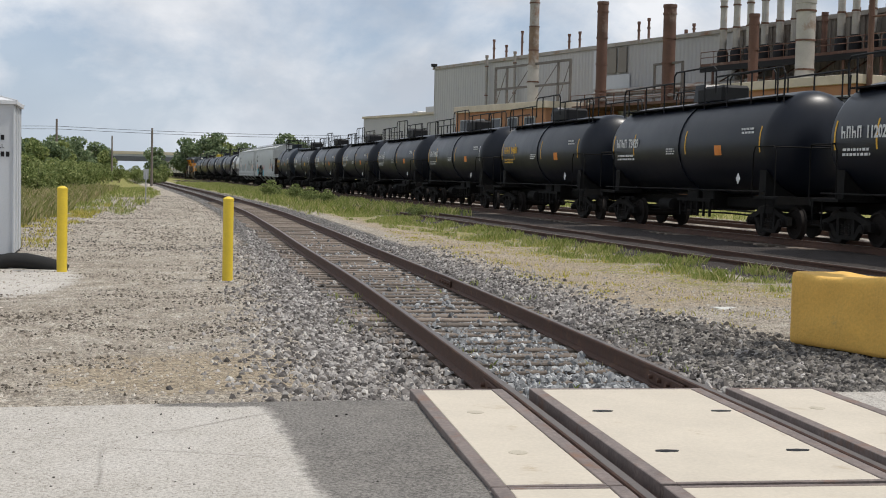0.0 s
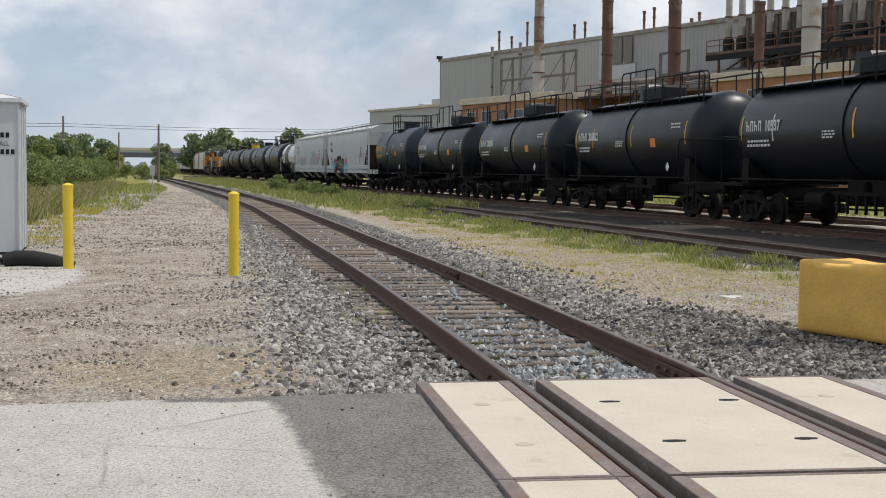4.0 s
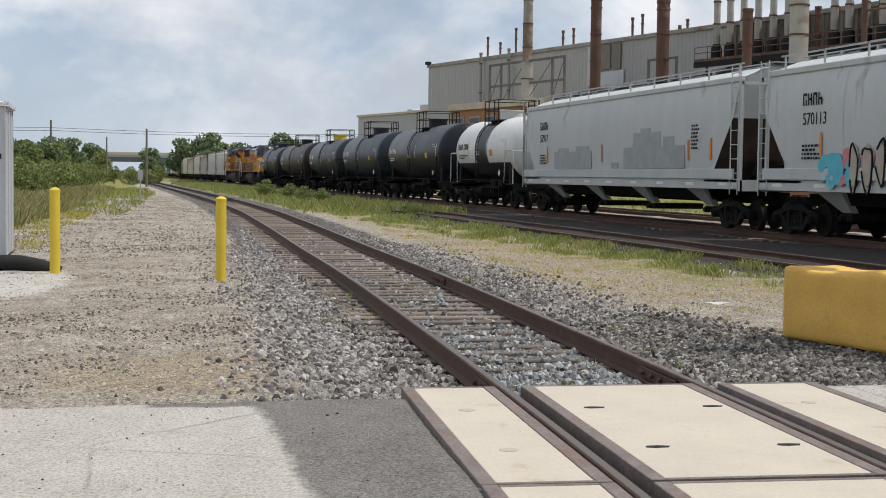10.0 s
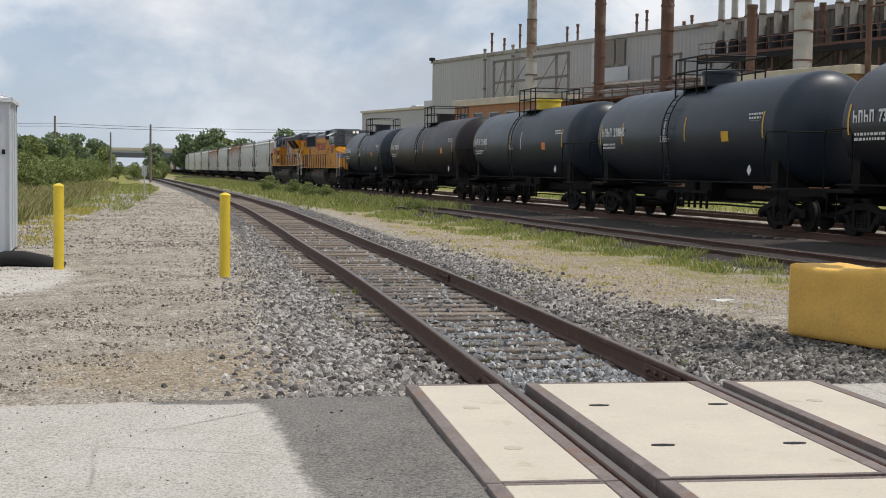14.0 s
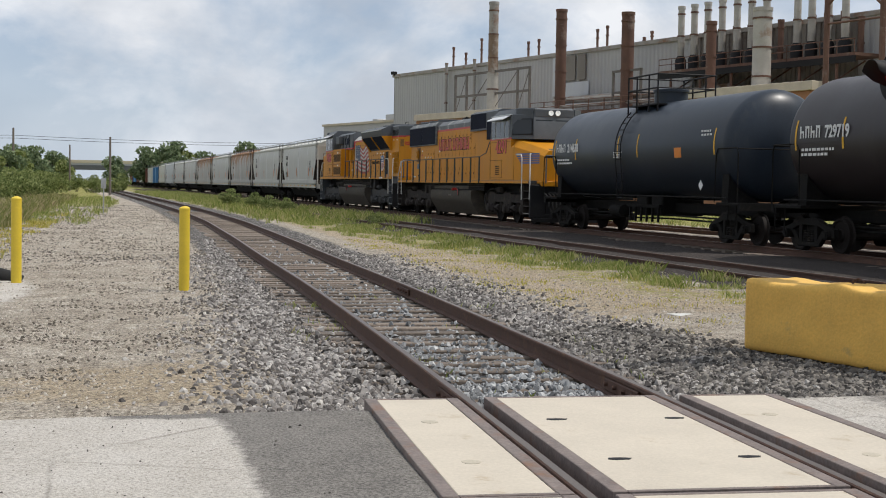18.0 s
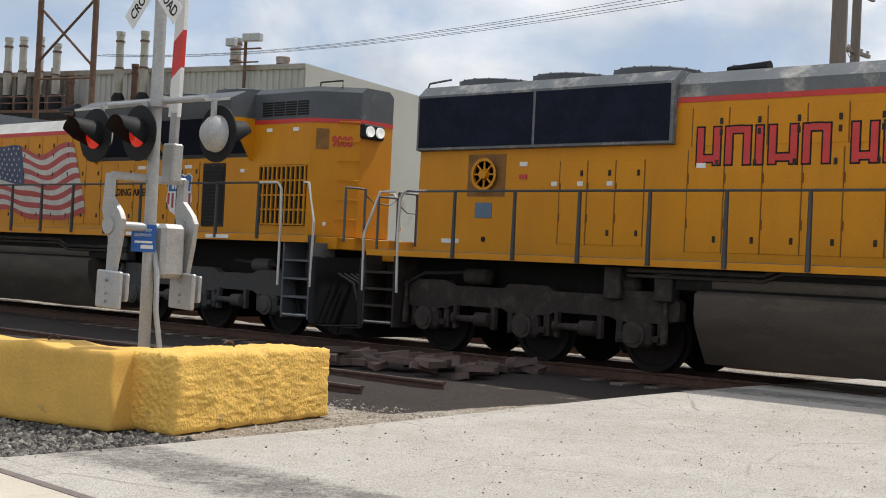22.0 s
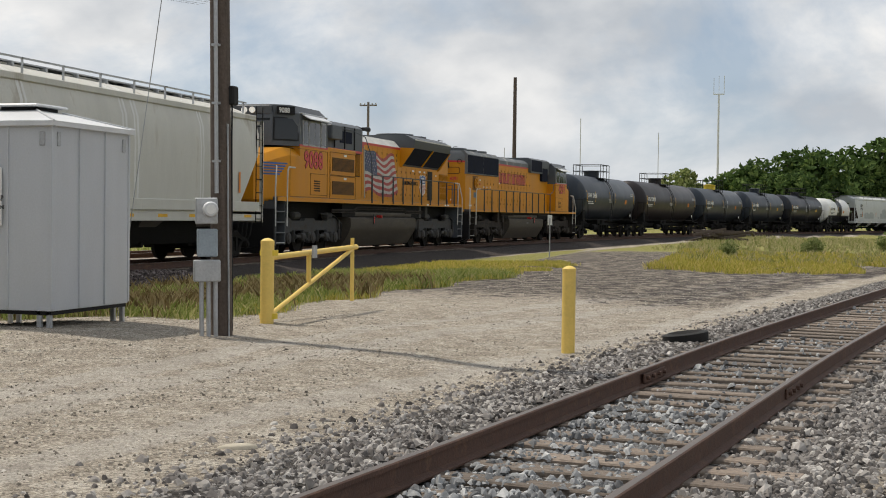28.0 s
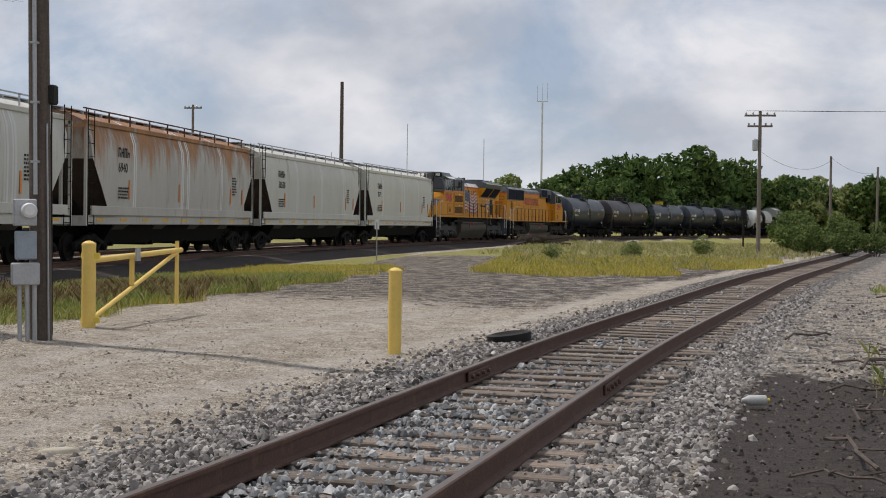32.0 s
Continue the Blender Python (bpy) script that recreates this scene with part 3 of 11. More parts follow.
def cover(x, y):
    """How much of the ground is grass, road, stone ballast and dark cinder at a place."""
    o = main_off(x, y)
    sx = np.interp(y, _sy, _sx)
    road = step(ROAD_Y0 - 0.2, ROAD_Y0, y) * (1 - step(ROAD_Y1 - 0.1, ROAD_Y1 + 0.05, y)) * step(-40, -39, x) * (1 - step(58, 60, x))
    road = np.maximum(road, 0.9 * np.exp(-(((x + 2.0) / 1.75) ** 2 + ((y - 20.7) / 4.0) ** 2) ** 2))  # limestone dust before the case
    bal = (1 - step(1.5, 2.4, np.abs(x - sx)))
    bal = np.maximum(bal, (1 - step(2.4, 4.4, np.abs(o))))
    cin = (1 - step(2.6, 5.0, np.abs(o))) * 0.95
    cin = np.maximum(cin, np.where(y > 10, 1 - step(1.5, 2.3, np.abs(x - YARD_X)), 0))
    cin = np.maximum(cin, step(-1.6, -2.3, x - sx) * step(-4, -6, y) * step(-18.5, -14, y) * 0.9)
    cin = np.maximum(cin, step(-1.6, -2.4, x - sx) * step(-10, -14, y) * step(-70, -40, y) * 0.4)
    cin = np.maximum(cin, step(-19, -30, y) * step(2.0, 3.4, x - sx) * (1 - step(-5.5, -4.2, o)) * 0.54)
    bal = np.maximum(bal, step(-5.5, -3.0, x - sx) * (x < sx) * step(-11, -16, y) * 0.5)
    cin = np.maximum(cin, 0.30 * step(-2.5, -5, y) * (1 - step(-5.5, -4.2, o)) * step(2.2, 3.2, x - sx) * step(11.5, 8.5, x))
    cin = np.maximum(cin, step(1.9, 3.0, x - sx) * step(5.6, 3.4, x - sx) * step(-38, -44, y) * step(-70, -56, y) * 0.6)
    # grass: the strip before the middle track, the left bank, beyond the main line, beside the case
    gr = step(-5.2, -3.4, x - YARD_X) * (1 - step(-2.2, -1.5, x - YARD_X)) * step(13, 20, y) * 0.5
    gr = np.maximum(gr, step(36, 60, y) * step(2.2, 3.4, x - sx) * (1 - step(-2.6, -1.6, x - YARD_X)) * 0.8)
    gr = np.maximum(gr, step(-1.9, -4.6, x + 0.03 * (y - 22)) * step(23.5, 27, y) * 0.85)
    gr = np.maximum(gr, step(60, 110, y) * step(-2.6, -4.2, x - sx) * 0.9)
    gr = np.maximum(gr, step(8, 11, o))
    gr = np.maximum(gr, step(8.6, 9.6, x + 0.07 * (y + 20)) * (1 - step(-4.6, -3.4, o)) * step(-18.3, -20.5, y))
    gr = np.maximum(gr, (1 - step(-4.4, -3.6, o)) * np.exp(-((x - case_line(y)) / 0.75) ** 2) * step(-2.6, -4.0, y) * step(-16, -14, y) * 0.62)
    gr = np.maximum(gr, step(-60, -75, y) * step(3, 6, x - sx) * (1 - step(-6, -4.5, o)))
    gr = np.maximum(gr, step(-3.0, -7.0, x - sx) * step(-22, -30, y))
    far = np.maximum(step(75, 110, np.abs(x)), step(200, 300, np.abs(y)))
    gr = np.maximum(gr, far)
    return np.clip(gr, 0, 1), road, np.clip(bal, 0, 1), np.clip(cin, 0, 1)


cg, cr, cb, cc = cover(GX, GY)
attr = g_me.attributes.new("cover", "FLOAT_COLOR", "POINT")
attr.data.foreach_set("color", np.stack([cg, cr, cb, cc], -1).astype(np.float32).ravel())
strip = np.exp(-((GX - 1.62) / 0.66) ** 4) * step(2.0, 5.0, GY)  # patched asphalt beside the spur's panels
strip = np.maximum(strip, np.exp(-((GX - 6.3) / 0.8) ** 4) * step(2.0, 5.0, GY) * 0.55)
strip = np.maximum(strip, step(8.75, 8.95, GY) * step(9.25, 9.1, GY) * step(0.0, 0.6, GX) * step(3.2, 2.0, GX))
strip = np.maximum(strip, np.exp(-((GX - 15.9) / 0.7) ** 4) * 0.55)
# sun-bleached straw and bare brown earth
straw = np.exp(-(((GX - 0.75) / 1.35) ** 2 + ((GY - 10.9) / 1.5) ** 2))
straw = np.maximum(straw, 0.75 * step(1.9, 2.8, GX - np.interp(GY, _sy, _sx)) * step(11.2, 9.4, GX) * step(12.5, 15, GY))
straw *= 1 - 0.85 * np.exp(-((GX - 7.9) / 1.5) ** 2 - ((GY - 14.3) / 2.2) ** 2)
straw = np.maximum(straw, 0.18 * step(-2.0, -2.6, GX - np.interp(GY, _sy, _sx)) * step(11, 14, GY) * step(60, 30, GY))
attr = g_me.attributes.new("straw", "FLOAT", "POINT")
attr.data.foreach_set("value", straw.astype(np.float32).ravel())
# wheel ruts of the lane beside the spur
rut = np.zeros_like(GX)
for off in (2.9, 4.6, 5.6):
    rut = np.maximum(rut, np.exp(-((GX - np.interp(GY, _sy, _sx) - off - 0.25 * np.sin(GY * 0.21 + off)) / 0.3) ** 2) * step(-4, -8, GY))
attr = g_me.attributes.new("rut", "FLOAT", "POINT")
attr.data.foreach_set("value", rut.astype(np.float32).ravel())
attr = g_me.attributes.new("patch", "FLOAT", "POINT")
attr.data.foreach_set("value", strip.astype(np.float32).ravel())

gm = bpy.data.materials.new("ground")
gm.use_nodes = True
_n, _l = gm.node_tree.nodes, gm.node_tree.links


def g_noise(scale, detail=6, rough=0.6):
    a = _n.new("ShaderNodeTexNoise")
    a.inputs["Scale"].default_value, a.inputs["Detail"].default_value, a.inputs["Roughness"].default_value = scale, detail, rough
    _l.new(g_co.outputs["Object"], a.inputs["Vector"])
    return a.outputs["Fac"]


def g_ramp(src, stops):
    a = _n.new("ShaderNodeValToRGB")
    while len(a.color_ramp.elements) < len(stops):
        a.color_ramp.elements.new(0.5)
    for e, (p, c) in zip(a.color_ramp.elements, stops):
        e.position, e.color = p, (*c, 1)
    _l.new(src, a.inputs[0])
    return a.outputs[0]


def g_mix(fac, a, b, mode="MIX"):
    x = _n.new("ShaderNodeMix")
    x.data_type, x.blend_type = "RGBA", mode
    for s, v in (("Factor", fac), ("A", a), ("B", b)):
        if hasattr(v, "links"):
            _l.new(v, x.inputs[s])
        else:
            x.inputs[s].default_value = v
    return x.outputs["Result"]


def g_math(op, a, b):
    x = _n.new("ShaderNodeMath")
    x.operation = op
    for i, v in enumerate((a, b)):
        if hasattr(v, "links"):
            _l.new(v, x.inputs[i])
        else:
            x.inputs[i].default_value = v
    return x.outputs[0]


g_co = _n.new("ShaderNodeTexCoord")
g_at = _n.new("ShaderNodeAttribute"); g_at.attribute_name = "cover"
g_pa = _n.new("ShaderNodeAttribute"); g_pa.attribute_name = "patch"
g_st = _n.new("ShaderNodeAttribute"); g_st.attribute_name = "straw"
g_ru = _n.new("ShaderNodeAttribute"); g_ru.attribute_name = "rut"
g_sp = _n.new("ShaderNodeSeparateColor")
_l.new(g_at.outputs["Color"], g_sp.inputs[0])
n_big, n_mid, n_fine, n_grit = g_noise(0.35), g_noise(2.2, 8, 0.65), g_noise(14, 5), g_noise(55, 4, 0.75)
vor = _n.new("ShaderNodeTexVoronoi"); vor.inputs["Scale"].default_value = 16
_l.new(g_co.outputs["Object"], vor.inputs["Vector"])
dirt = g_ramp(n_mid, [(0.32, (0.20, 0.155, 0.105)), (0.5, (0.44, 0.385, 0.31)), (0.68, (0.66, 0.615, 0.54))])
dirt = g_mix(0.55, dirt, g_ramp(n_grit, [(0.37, (0.12, 0.10, 0.085)), (0.6, (0.65, 0.60, 0.52))]))
dirt = g_mix(0.6, dirt, g_ramp(g_noise(5.5, 9, 0.8), [(0.36, (0.5, 0.47, 0.44)), (0.58, (1, 1, 1))]), "MULTIPLY")
conc = g_ramp(n_mid, [(0.3, (0.38, 0.345, 0.295)), (0.5, (0.475, 0.44, 0.39)), (0.72, (0.56, 0.53, 0.485))])
conc = g_mix(0.45, conc, g_ramp(n_grit, [(0.36, (0.10, 0.09, 0.08)), (0.47, (0.52, 0.49, 0.45)), (0.62, (0.80, 0.77, 0.72))]))
asph = g_mix(0.5, g_ramp(n_mid, [(0.3, (0.10, 0.095, 0.09)), (0.7, (0.24, 0.225, 0.205))]), g_ramp(n_grit, [(0.38, (0.045, 0.04, 0.037)), (0.62, (0.42, 0.395, 0.36))]))
stone = g_ramp(vor.outputs["Color"], [(0.2, (0.13, 0.12, 0.115)), (0.5, (0.30, 0.28, 0.265)), (0.8, (0.50, 0.48, 0.46))])
stone = g_mix(g_ramp(vor.outputs["Distance"], [(0.25, (0, 0, 0)), (0.6, (1, 1, 1))]), stone, (0.06, 0.055, 0.05, 1))
cind = g_mix(0.6, g_ramp(n_fine, [(0.3, (0.024, 0.02, 0.018)), (0.7, (0.085, 0.07, 0.062))]), g_ramp(n_grit, [(0.35, (0.02, 0.018, 0.016)), (0.7, (0.125, 0.105, 0.097))]))
lawn = g_ramp(n_fine, [(0.3, (0.13, 0.14, 0.03)), (0.5, (0.25, 0.24, 0.07)), (0.75, (0.42, 0.37, 0.18))])


def edge(src, spread=0.9):
    """A patchy edge: the cover's share set against noise."""
    v = g_math("ADD", g_math("MULTIPLY", g_math("SUBTRACT", n_mid, 0.5), spread), src)
    v = g_math("ADD", g_math("MULTIPLY", g_math("SUBTRACT", n_fine, 0.5), spread * 0.6), v)
    return g_ramp(v, [(0.42, (0, 0, 0)), (0.58, (1, 1, 1))])


tan = g_mix(0.45, g_ramp(n_fine, [(0.3, (0.20, 0.15, 0.095)), (0.5, (0.36, 0.29, 0.20)), (0.72, (0.54, 0.46, 0.35))]), g_ramp(n_grit, [(0.36, (0.10, 0.075, 0.05)), (0.62, (0.62, 0.54, 0.42))]))
dirt = g_mix(edge(g_st.outputs["Fac"], 1.1), dirt, tan)
peb = _n.new("ShaderNodeTexVoronoi"); peb.inputs["Scale"].default_value = 42
_l.new(g_co.outputs["Object"], peb.inputs["Vector"])
dirt = g_mix(0.75, dirt, g_ramp(peb.outputs["Color"], [(0.1, (0.40, 0.385, 0.37)), (0.5, (1.02, 1.01, 0.99)), (0.9, (1.5, 1.5, 1.48))]), "MULTIPLY")
pale = g_mix(0.5, g_ramp(n_mid, [(0.3, (0.40, 0.37, 0.33)), (0.7, (0.58, 0.545, 0.49))]), g_ramp(n_grit, [(0.35, (0.20, 0.18, 0.16)), (0.62, (0.66, 0.63, 0.58))]))
dirt = g_mix(g_math("MULTIPLY", edge(g_ru.outputs["Fac"], 0.7), 0.4), dirt, pale)
col = g_mix(edge(g_sp.outputs["Blue"]), dirt, stone)
col = g_mix(edge(g_at.outputs["Alpha"]), col, cind)
col = g_mix(edge(g_sp.outputs["Red"], 1.3), col, lawn)
g_xyz = _n.new("ShaderNodeSeparateXYZ")
_l.new(g_co.outputs["Object"], g_xyz.inputs[0])


def arc_mark(cx, cy, r, w):
    """A worn tyre mark along a circle on the road."""
    dx, dy = g_math("SUBTRACT", g_xyz.outputs[0], cx), g_math("SUBTRACT", g_xyz.outputs[1], cy)
    d = g_math("SQRT", g_math("ADD", g_math("MULTIPLY", dx, dx), g_math("MULTIPLY", dy, dy)), 0.0)
    d = g_math("ABSOLUTE", g_math("SUBTRACT", d, r), 0.0)
    return g_math("MULTIPLY", g_ramp(d, [(w * 0.4, (1, 1, 1)), (w, (0, 0, 0))]), g_ramp(n_mid, [(0.35, (0.15, 0.15, 0.15)), (0.6, (1, 1, 1))]))


marks = g_math("MAXIMUM", arc_mark(19.0, -11.47, 14.98, 0.16), arc_mark(20.93, -16.55, 18.04, 0.16))
marks = g_math("MAXIMUM", marks, arc_mark(18.38, -7.0, 7.61, 0.14))
marks = g_math("MAXIMUM", marks, arc_mark(20.5, -16.0, 16.2, 0.12))
conc = g_mix(g_math("MULTIPLY", marks, 0.32), conc, (0.17, 0.155, 0.14, 1))
crk = _n.new("ShaderNodeTexVoronoi"); crk.feature = "DISTANCE_TO_EDGE"; crk.inputs["Scale"].default_value = 0.42
c_w = _n.new("ShaderNodeMix"); c_w.data_type = "VECTOR"; c_w.inputs["Factor"].default_value = 0.06
c_t = _n.new("ShaderNodeTexNoise"); c_t.inputs["Scale"].default_value = 1.6; c_t.inputs["Detail"].default_value = 5
_l.new(g_co.outputs["Object"], c_t.inputs["Vector"])
_l.new(g_co.outputs["Object"], c_w.inputs["A"]); _l.new(c_t.outputs["Color"], c_w.inputs["B"])
_l.new(c_w.outputs["Result"], crk.inputs["Vector"])
cracks = g_math("MULTIPLY", g_ramp(crk.outputs["Distance"], [(0.0, (1, 1, 1)), (0.007, (0, 0, 0))]), g_ramp(n_big, [(0.46, (0, 0, 0)), (0.56, (1, 1, 1))]))
conc = g_mix(g_math("MULTIPLY", cracks, 0.55), conc, (0.16, 0.14, 0.12, 1))
road_col = g_mix(edge(g_pa.outputs["Fac"], 0.5), conc, asph)
col = g_mix(edge(g_sp.outputs["Green"], 0.25), col, road_col)
col = g_mix(0.35, col, g_ramp(n_big, [(0.3, (0.6, 0.58, 0.55)), (0.7, (1, 1, 1))]), "MULTIPLY")
g_b = _n["Principled BSDF"]
_l.new(col, g_b.inputs["Base Color"])
g_b.inputs["Roughness"].default_value = 0.95
g_b.inputs["Specular IOR Level"].default_value = 0.2
g_bump = _n.new("ShaderNodeBump")
g_bump.inputs["Strength"].default_value, g_bump.inputs["Distance"].default_value = 0.7, 0.04
rough_h = g_mix(edge(g_sp.outputs["Green"], 0.25), g_math("ADD", n_grit, n_fine), g_math("MULTIPLY", n_grit, 0.45))
_l.new(rough_h, g_bump.inputs["Height"])
_l.new(g_bump.outputs[0], g_b.inputs["Normal"])
g_me.materials.append(gm)
ground = tagged(new("ground", g_me), "gravel yard with a dusty concrete road and patchy grass", "ground", kind="structure")

# ---- tracks ----
RAIL_PROFILE = [(-0.07, -0.172), (0.07, -0.172), (0.07, -0.158), (0.012, -0.142), (0.009, -0.045), (0.034, -0.034), (0.035, -0.006), (0.028, 0.0), (-0.028, 0.0), (-0.035, -0.006), (-0.034, -0.034), (-0.009, -0.045), (-0.012, -0.142), (-0.07, -0.158)]


def rail_shape(line):
    """A rail along (x, y, z) points of its running top."""
    rings = []
    for i, p in enumerate(line):
        a, b = Vector(line[max(i - 1, 0)]), Vector(line[min(i + 1, len(line) - 1)])
        d = (b - a).normalized()
        s = Vector((d.y, -d.x, 0)).normalized()
        rings.append([Vector(p) + s * u + Vector((0, 0, w)) for u, w in RAIL_PROFILE])
    return Shape().loft(rings)


def head_shape(line):
    rings = []
    for i, p in enumerate(line):
        a, b = Vector(line[max(i - 1, 0)]), Vector(line[min(i + 1, len(line) - 1)])
        d = (b - a).normalized()
        s = Vector((d.y, -d.x, 0)).normalized()
        rings.append([Vector(p) + s * u + Vector((0, 0, w)) for u, w in ((-0.024, 0.0015), (0.024, 0.0015), (0.024, -0.004), (-0.024, -0.004))])
    return Shape().loft(rings)


def side_line(pts, off):
    out = []
    for i, p in enumerate(pts):
        a, b = Vector(pts[max(i - 1, 0)]), Vector(pts[min(i + 1, len(pts) - 1)])
        d = (b - a).normalized()
        out.append(Vector(p) + Vector((d.y, -d.x, 0)) * off)
    return out


def track(name, label, pts, bright):
    t = thing(name, label, "railway track")
    tagged(t, kind="structure")
    for off in (-0.755, 0.755):
        line = side_line(pts, off)
        r = part("rail", rail_shape(line), M_RAIL, t)
        part("running_band", head_shape(line), bright, r, "worn running band on the rail's head")
    return t


M_BAND = mat("running_band", (0.30, 0.28, 0.26), 0.35, 0.8, scale=4, bump=0.03)
spur_pts = [(spur_x(y), y, spur_z(y)) for y in list(np.arange(-300, -60, 8)) + list(np.arange(-60, 70, 1.5)) + list(np.arange(70, 330, 10))]
spur = track("spur_track", "rusty curving spur track on worn wooden ties in grey ballast", spur_pts, M_RAILTOP)
main_pts = [(*main_at(s)[:2], MAIN_Z) for s in list(np.arange(-380, -40, 8)) + [-40, 0, 40, 120, 250, 420]]
main = track("main_track", "main line track with dark rails under the train", main_pts, M_BAND)
yard = track("yard_track", "dark rusty track in cinders beside the main line", [(YARD_X, y, YARD_Z) for y in (11.6, 30, 60, 120, 260)], M_RAILTOP)
far_pts = [(*main_at(s, 5.2)[:2], MAIN_Z - 0.05) for s in list(np.arange(-300, -40, 8)) + [-40, 0, 60, 200, 400]]
far_track = track("far_track", "second main line track beyond the train", far_pts, M_BAND)

tie_me = [Shape().box(-1.3, -0.115, -0.18, 1.3, 0.115, 0.0, 0.012).mesh("tie", M_TIE, 0) for _ in range(1)]
rnd = random.Random(4)
TIE_Y = []
y = -70.0
while y < 78:
    if not (ROAD_Y0 - 0.2 < y < ROAD_Y1 + 0.15):
        a = math.degrees(math.atan2(spur_x(y + 0.5) - spur_x(y - 0.5), 1.0))
        TIE_Y.append(y)
        ob = part("tie", tie_me[0], M_TIE, spur)
        ob.matrix_basis = pose(spur_x(y) + rnd.uniform(-0.11, 0.09), y, spur_z(y) - 0.172 + rnd.uniform(-0.012, 0.008), rnd.uniform(-0.6, 0.6), rnd.uniform(-0.5, 0.5), -a + rnd.uniform(-1.6, 1.6))
        ob.scale = (rnd.uniform(0.91, 1.07), rnd.uniform(0.78, 1.12), 1)
    y += 0.53 + rnd.uniform(-0.05, 0.05)
y = -62.0
while y < 80:
    if not (ROAD_Y0 - 0.2 < y < ROAD_Y1 + 0.15):
        px, py, pa = main_at(y)
        ob = part("tie", tie_me[0], M_TIE, main)
        ob.matrix_basis = pose(px, py, MAIN_Z - 0.173, 0, 0, pa)
        if y > 12:
            ob = part("tie", tie_me[0], M_TIE, yard)
            ob.matrix_basis = pose(YARD_X, y, YARD_Z - 0.173, 0, 0, rnd.uniform(-1, 1))
    y += 0.6

# joint bars and anchors on the spur
for y, side in ((9.75, -1), (10.05, 1), (-13.6, -1), (-14.3, 1), (20.2, 1)):
    a = math.degrees(math.atan2(spur_x(y + 0.5) - spur_x(y - 0.5), 1.0))
    for w in (-1, 1):
        s = Shape().box(-0.012, -0.42, -0.055, 0.012, 0.42, 0.045, 0.008)
        for k in (-0.33, -0.11, 0.11, 0.33):
            s.tube((0.0, k, 0), (w * 0.045, k, 0), 0.022, n=6)
        part("joint_bar", s, M_RAIL, spur, m=pose(spur_x(y) + side * 0.755 + w * 0.03, y, spur_z(y) - 0.09, 0, 0, -a))

# ---- crossing panels on the spur ----
panel_group = "crossing panels on the spur"
rows_y = [(6.17, 9.2), (3.1, 6.13), (0.03, 3.06), (-1.6, -0.01)]
M_EDGE = mat("panel_edge_steel", (0.19, 0.155, 0.14), 0.75, 0.2, scale=5, dark=0.65, light=1.4, bump=0.2, stain=(0.21, 0.12, 0.08), stain_at=0.60, stain_scale=3)
M_FILL = mat("groove_dirt", (0.30, 0.28, 0.26), 0.95, scale=6, dark=0.5, light=1.5, bump=0.6, bump_scale=40)
rnd = random.Random(21)
for y0, y1 in rows_y:
    for kind, u0, u1 in (("field", -1.51, -0.83), ("gauge", -0.635, 0.665), ("field", 0.86, 1.62)):
        yc = (y0 + y1) / 2
        a = math.degrees(math.atan2(spur_x(y1) - spur_x(y0), y1 - y0))
        p = thing("crossing_slab", "tan concrete crossing panel with rusty steel edges", "crossing panel", panel_group, pose(spur_x(yc), yc, spur_z(yc) + 0.004 + rnd.uniform(-0.003, 0.003), 0, 0, -a))
        h = (y1 - y0) / 2
        e = 0.085
        slab = part("slab", Shape().box(u0 + e, -h + 0.03, -0.2, u1 - e, h - 0.03, 0.004, 0.006), M_PANEL, p)
        for q in ((u0, -h, u0 + e, h), (u1 - e, -h, u1, h), (u0 + e, -h, u1 - e, -h + 0.03), (u0 + e, h - 0.03, u1 - e, h)):
            part("steel_edge", Shape().box(q[0], q[1], -0.2, q[2], q[3], 0.008, 0.004), M_EDGE, p, "rusty steel edge")
        for hx in ((u0 + 0.29, u1 - 0.2) if kind == "gauge" else ((u0 + u1) / 2 - 0.03,)):
            for hy in (-h * 0.47, h * 0.4):
                jx, jy = rnd.uniform(-0.02, 0.02), rnd.uniform(-0.05, 0.05)
                if kind == "gauge":
                    part("lifting_hole", Shape().prism([(hx - 0.075 + jx, hy - 0.012 + jy), (hx - 0.03 + jx, hy - 0.035 + jy), (hx + 0.055 + jx, hy - 0.026 + jy), (hx + 0.075 + jx, hy + 0.014 + jy), (hx + 0.01 + jx, hy + 0.034 + jy), (hx - 0.06 + jx, hy + 0.028 + jy)], "z", 0.0, 0.0062), M_BLACK, p, "dark ragged lifting hole")
                else:
                    part("lifting_hole", Shape().tube((hx + jx, hy + jy, 0), (hx + jx, hy + jy, 0.0062), 0.055, n=12), M_CONC, p, "plugged round lifting hole")
for u0, u1, dz in ((-0.83, -0.79, -0.035), (0.79, 0.86, -0.055)):
    s = Shape()
    s.loft([[(spur_x(y) + u0, y, spur_z(y) + dz), (spur_x(y) + u1, y, spur_z(y) + dz + 0.012)] for y in np.arange(-1.5, 9.16, 0.76)], caps=False, closed=False)
    tagged(part("groove_fill", s, M_FILL, spur), "packed grit in the groove beside the rail")

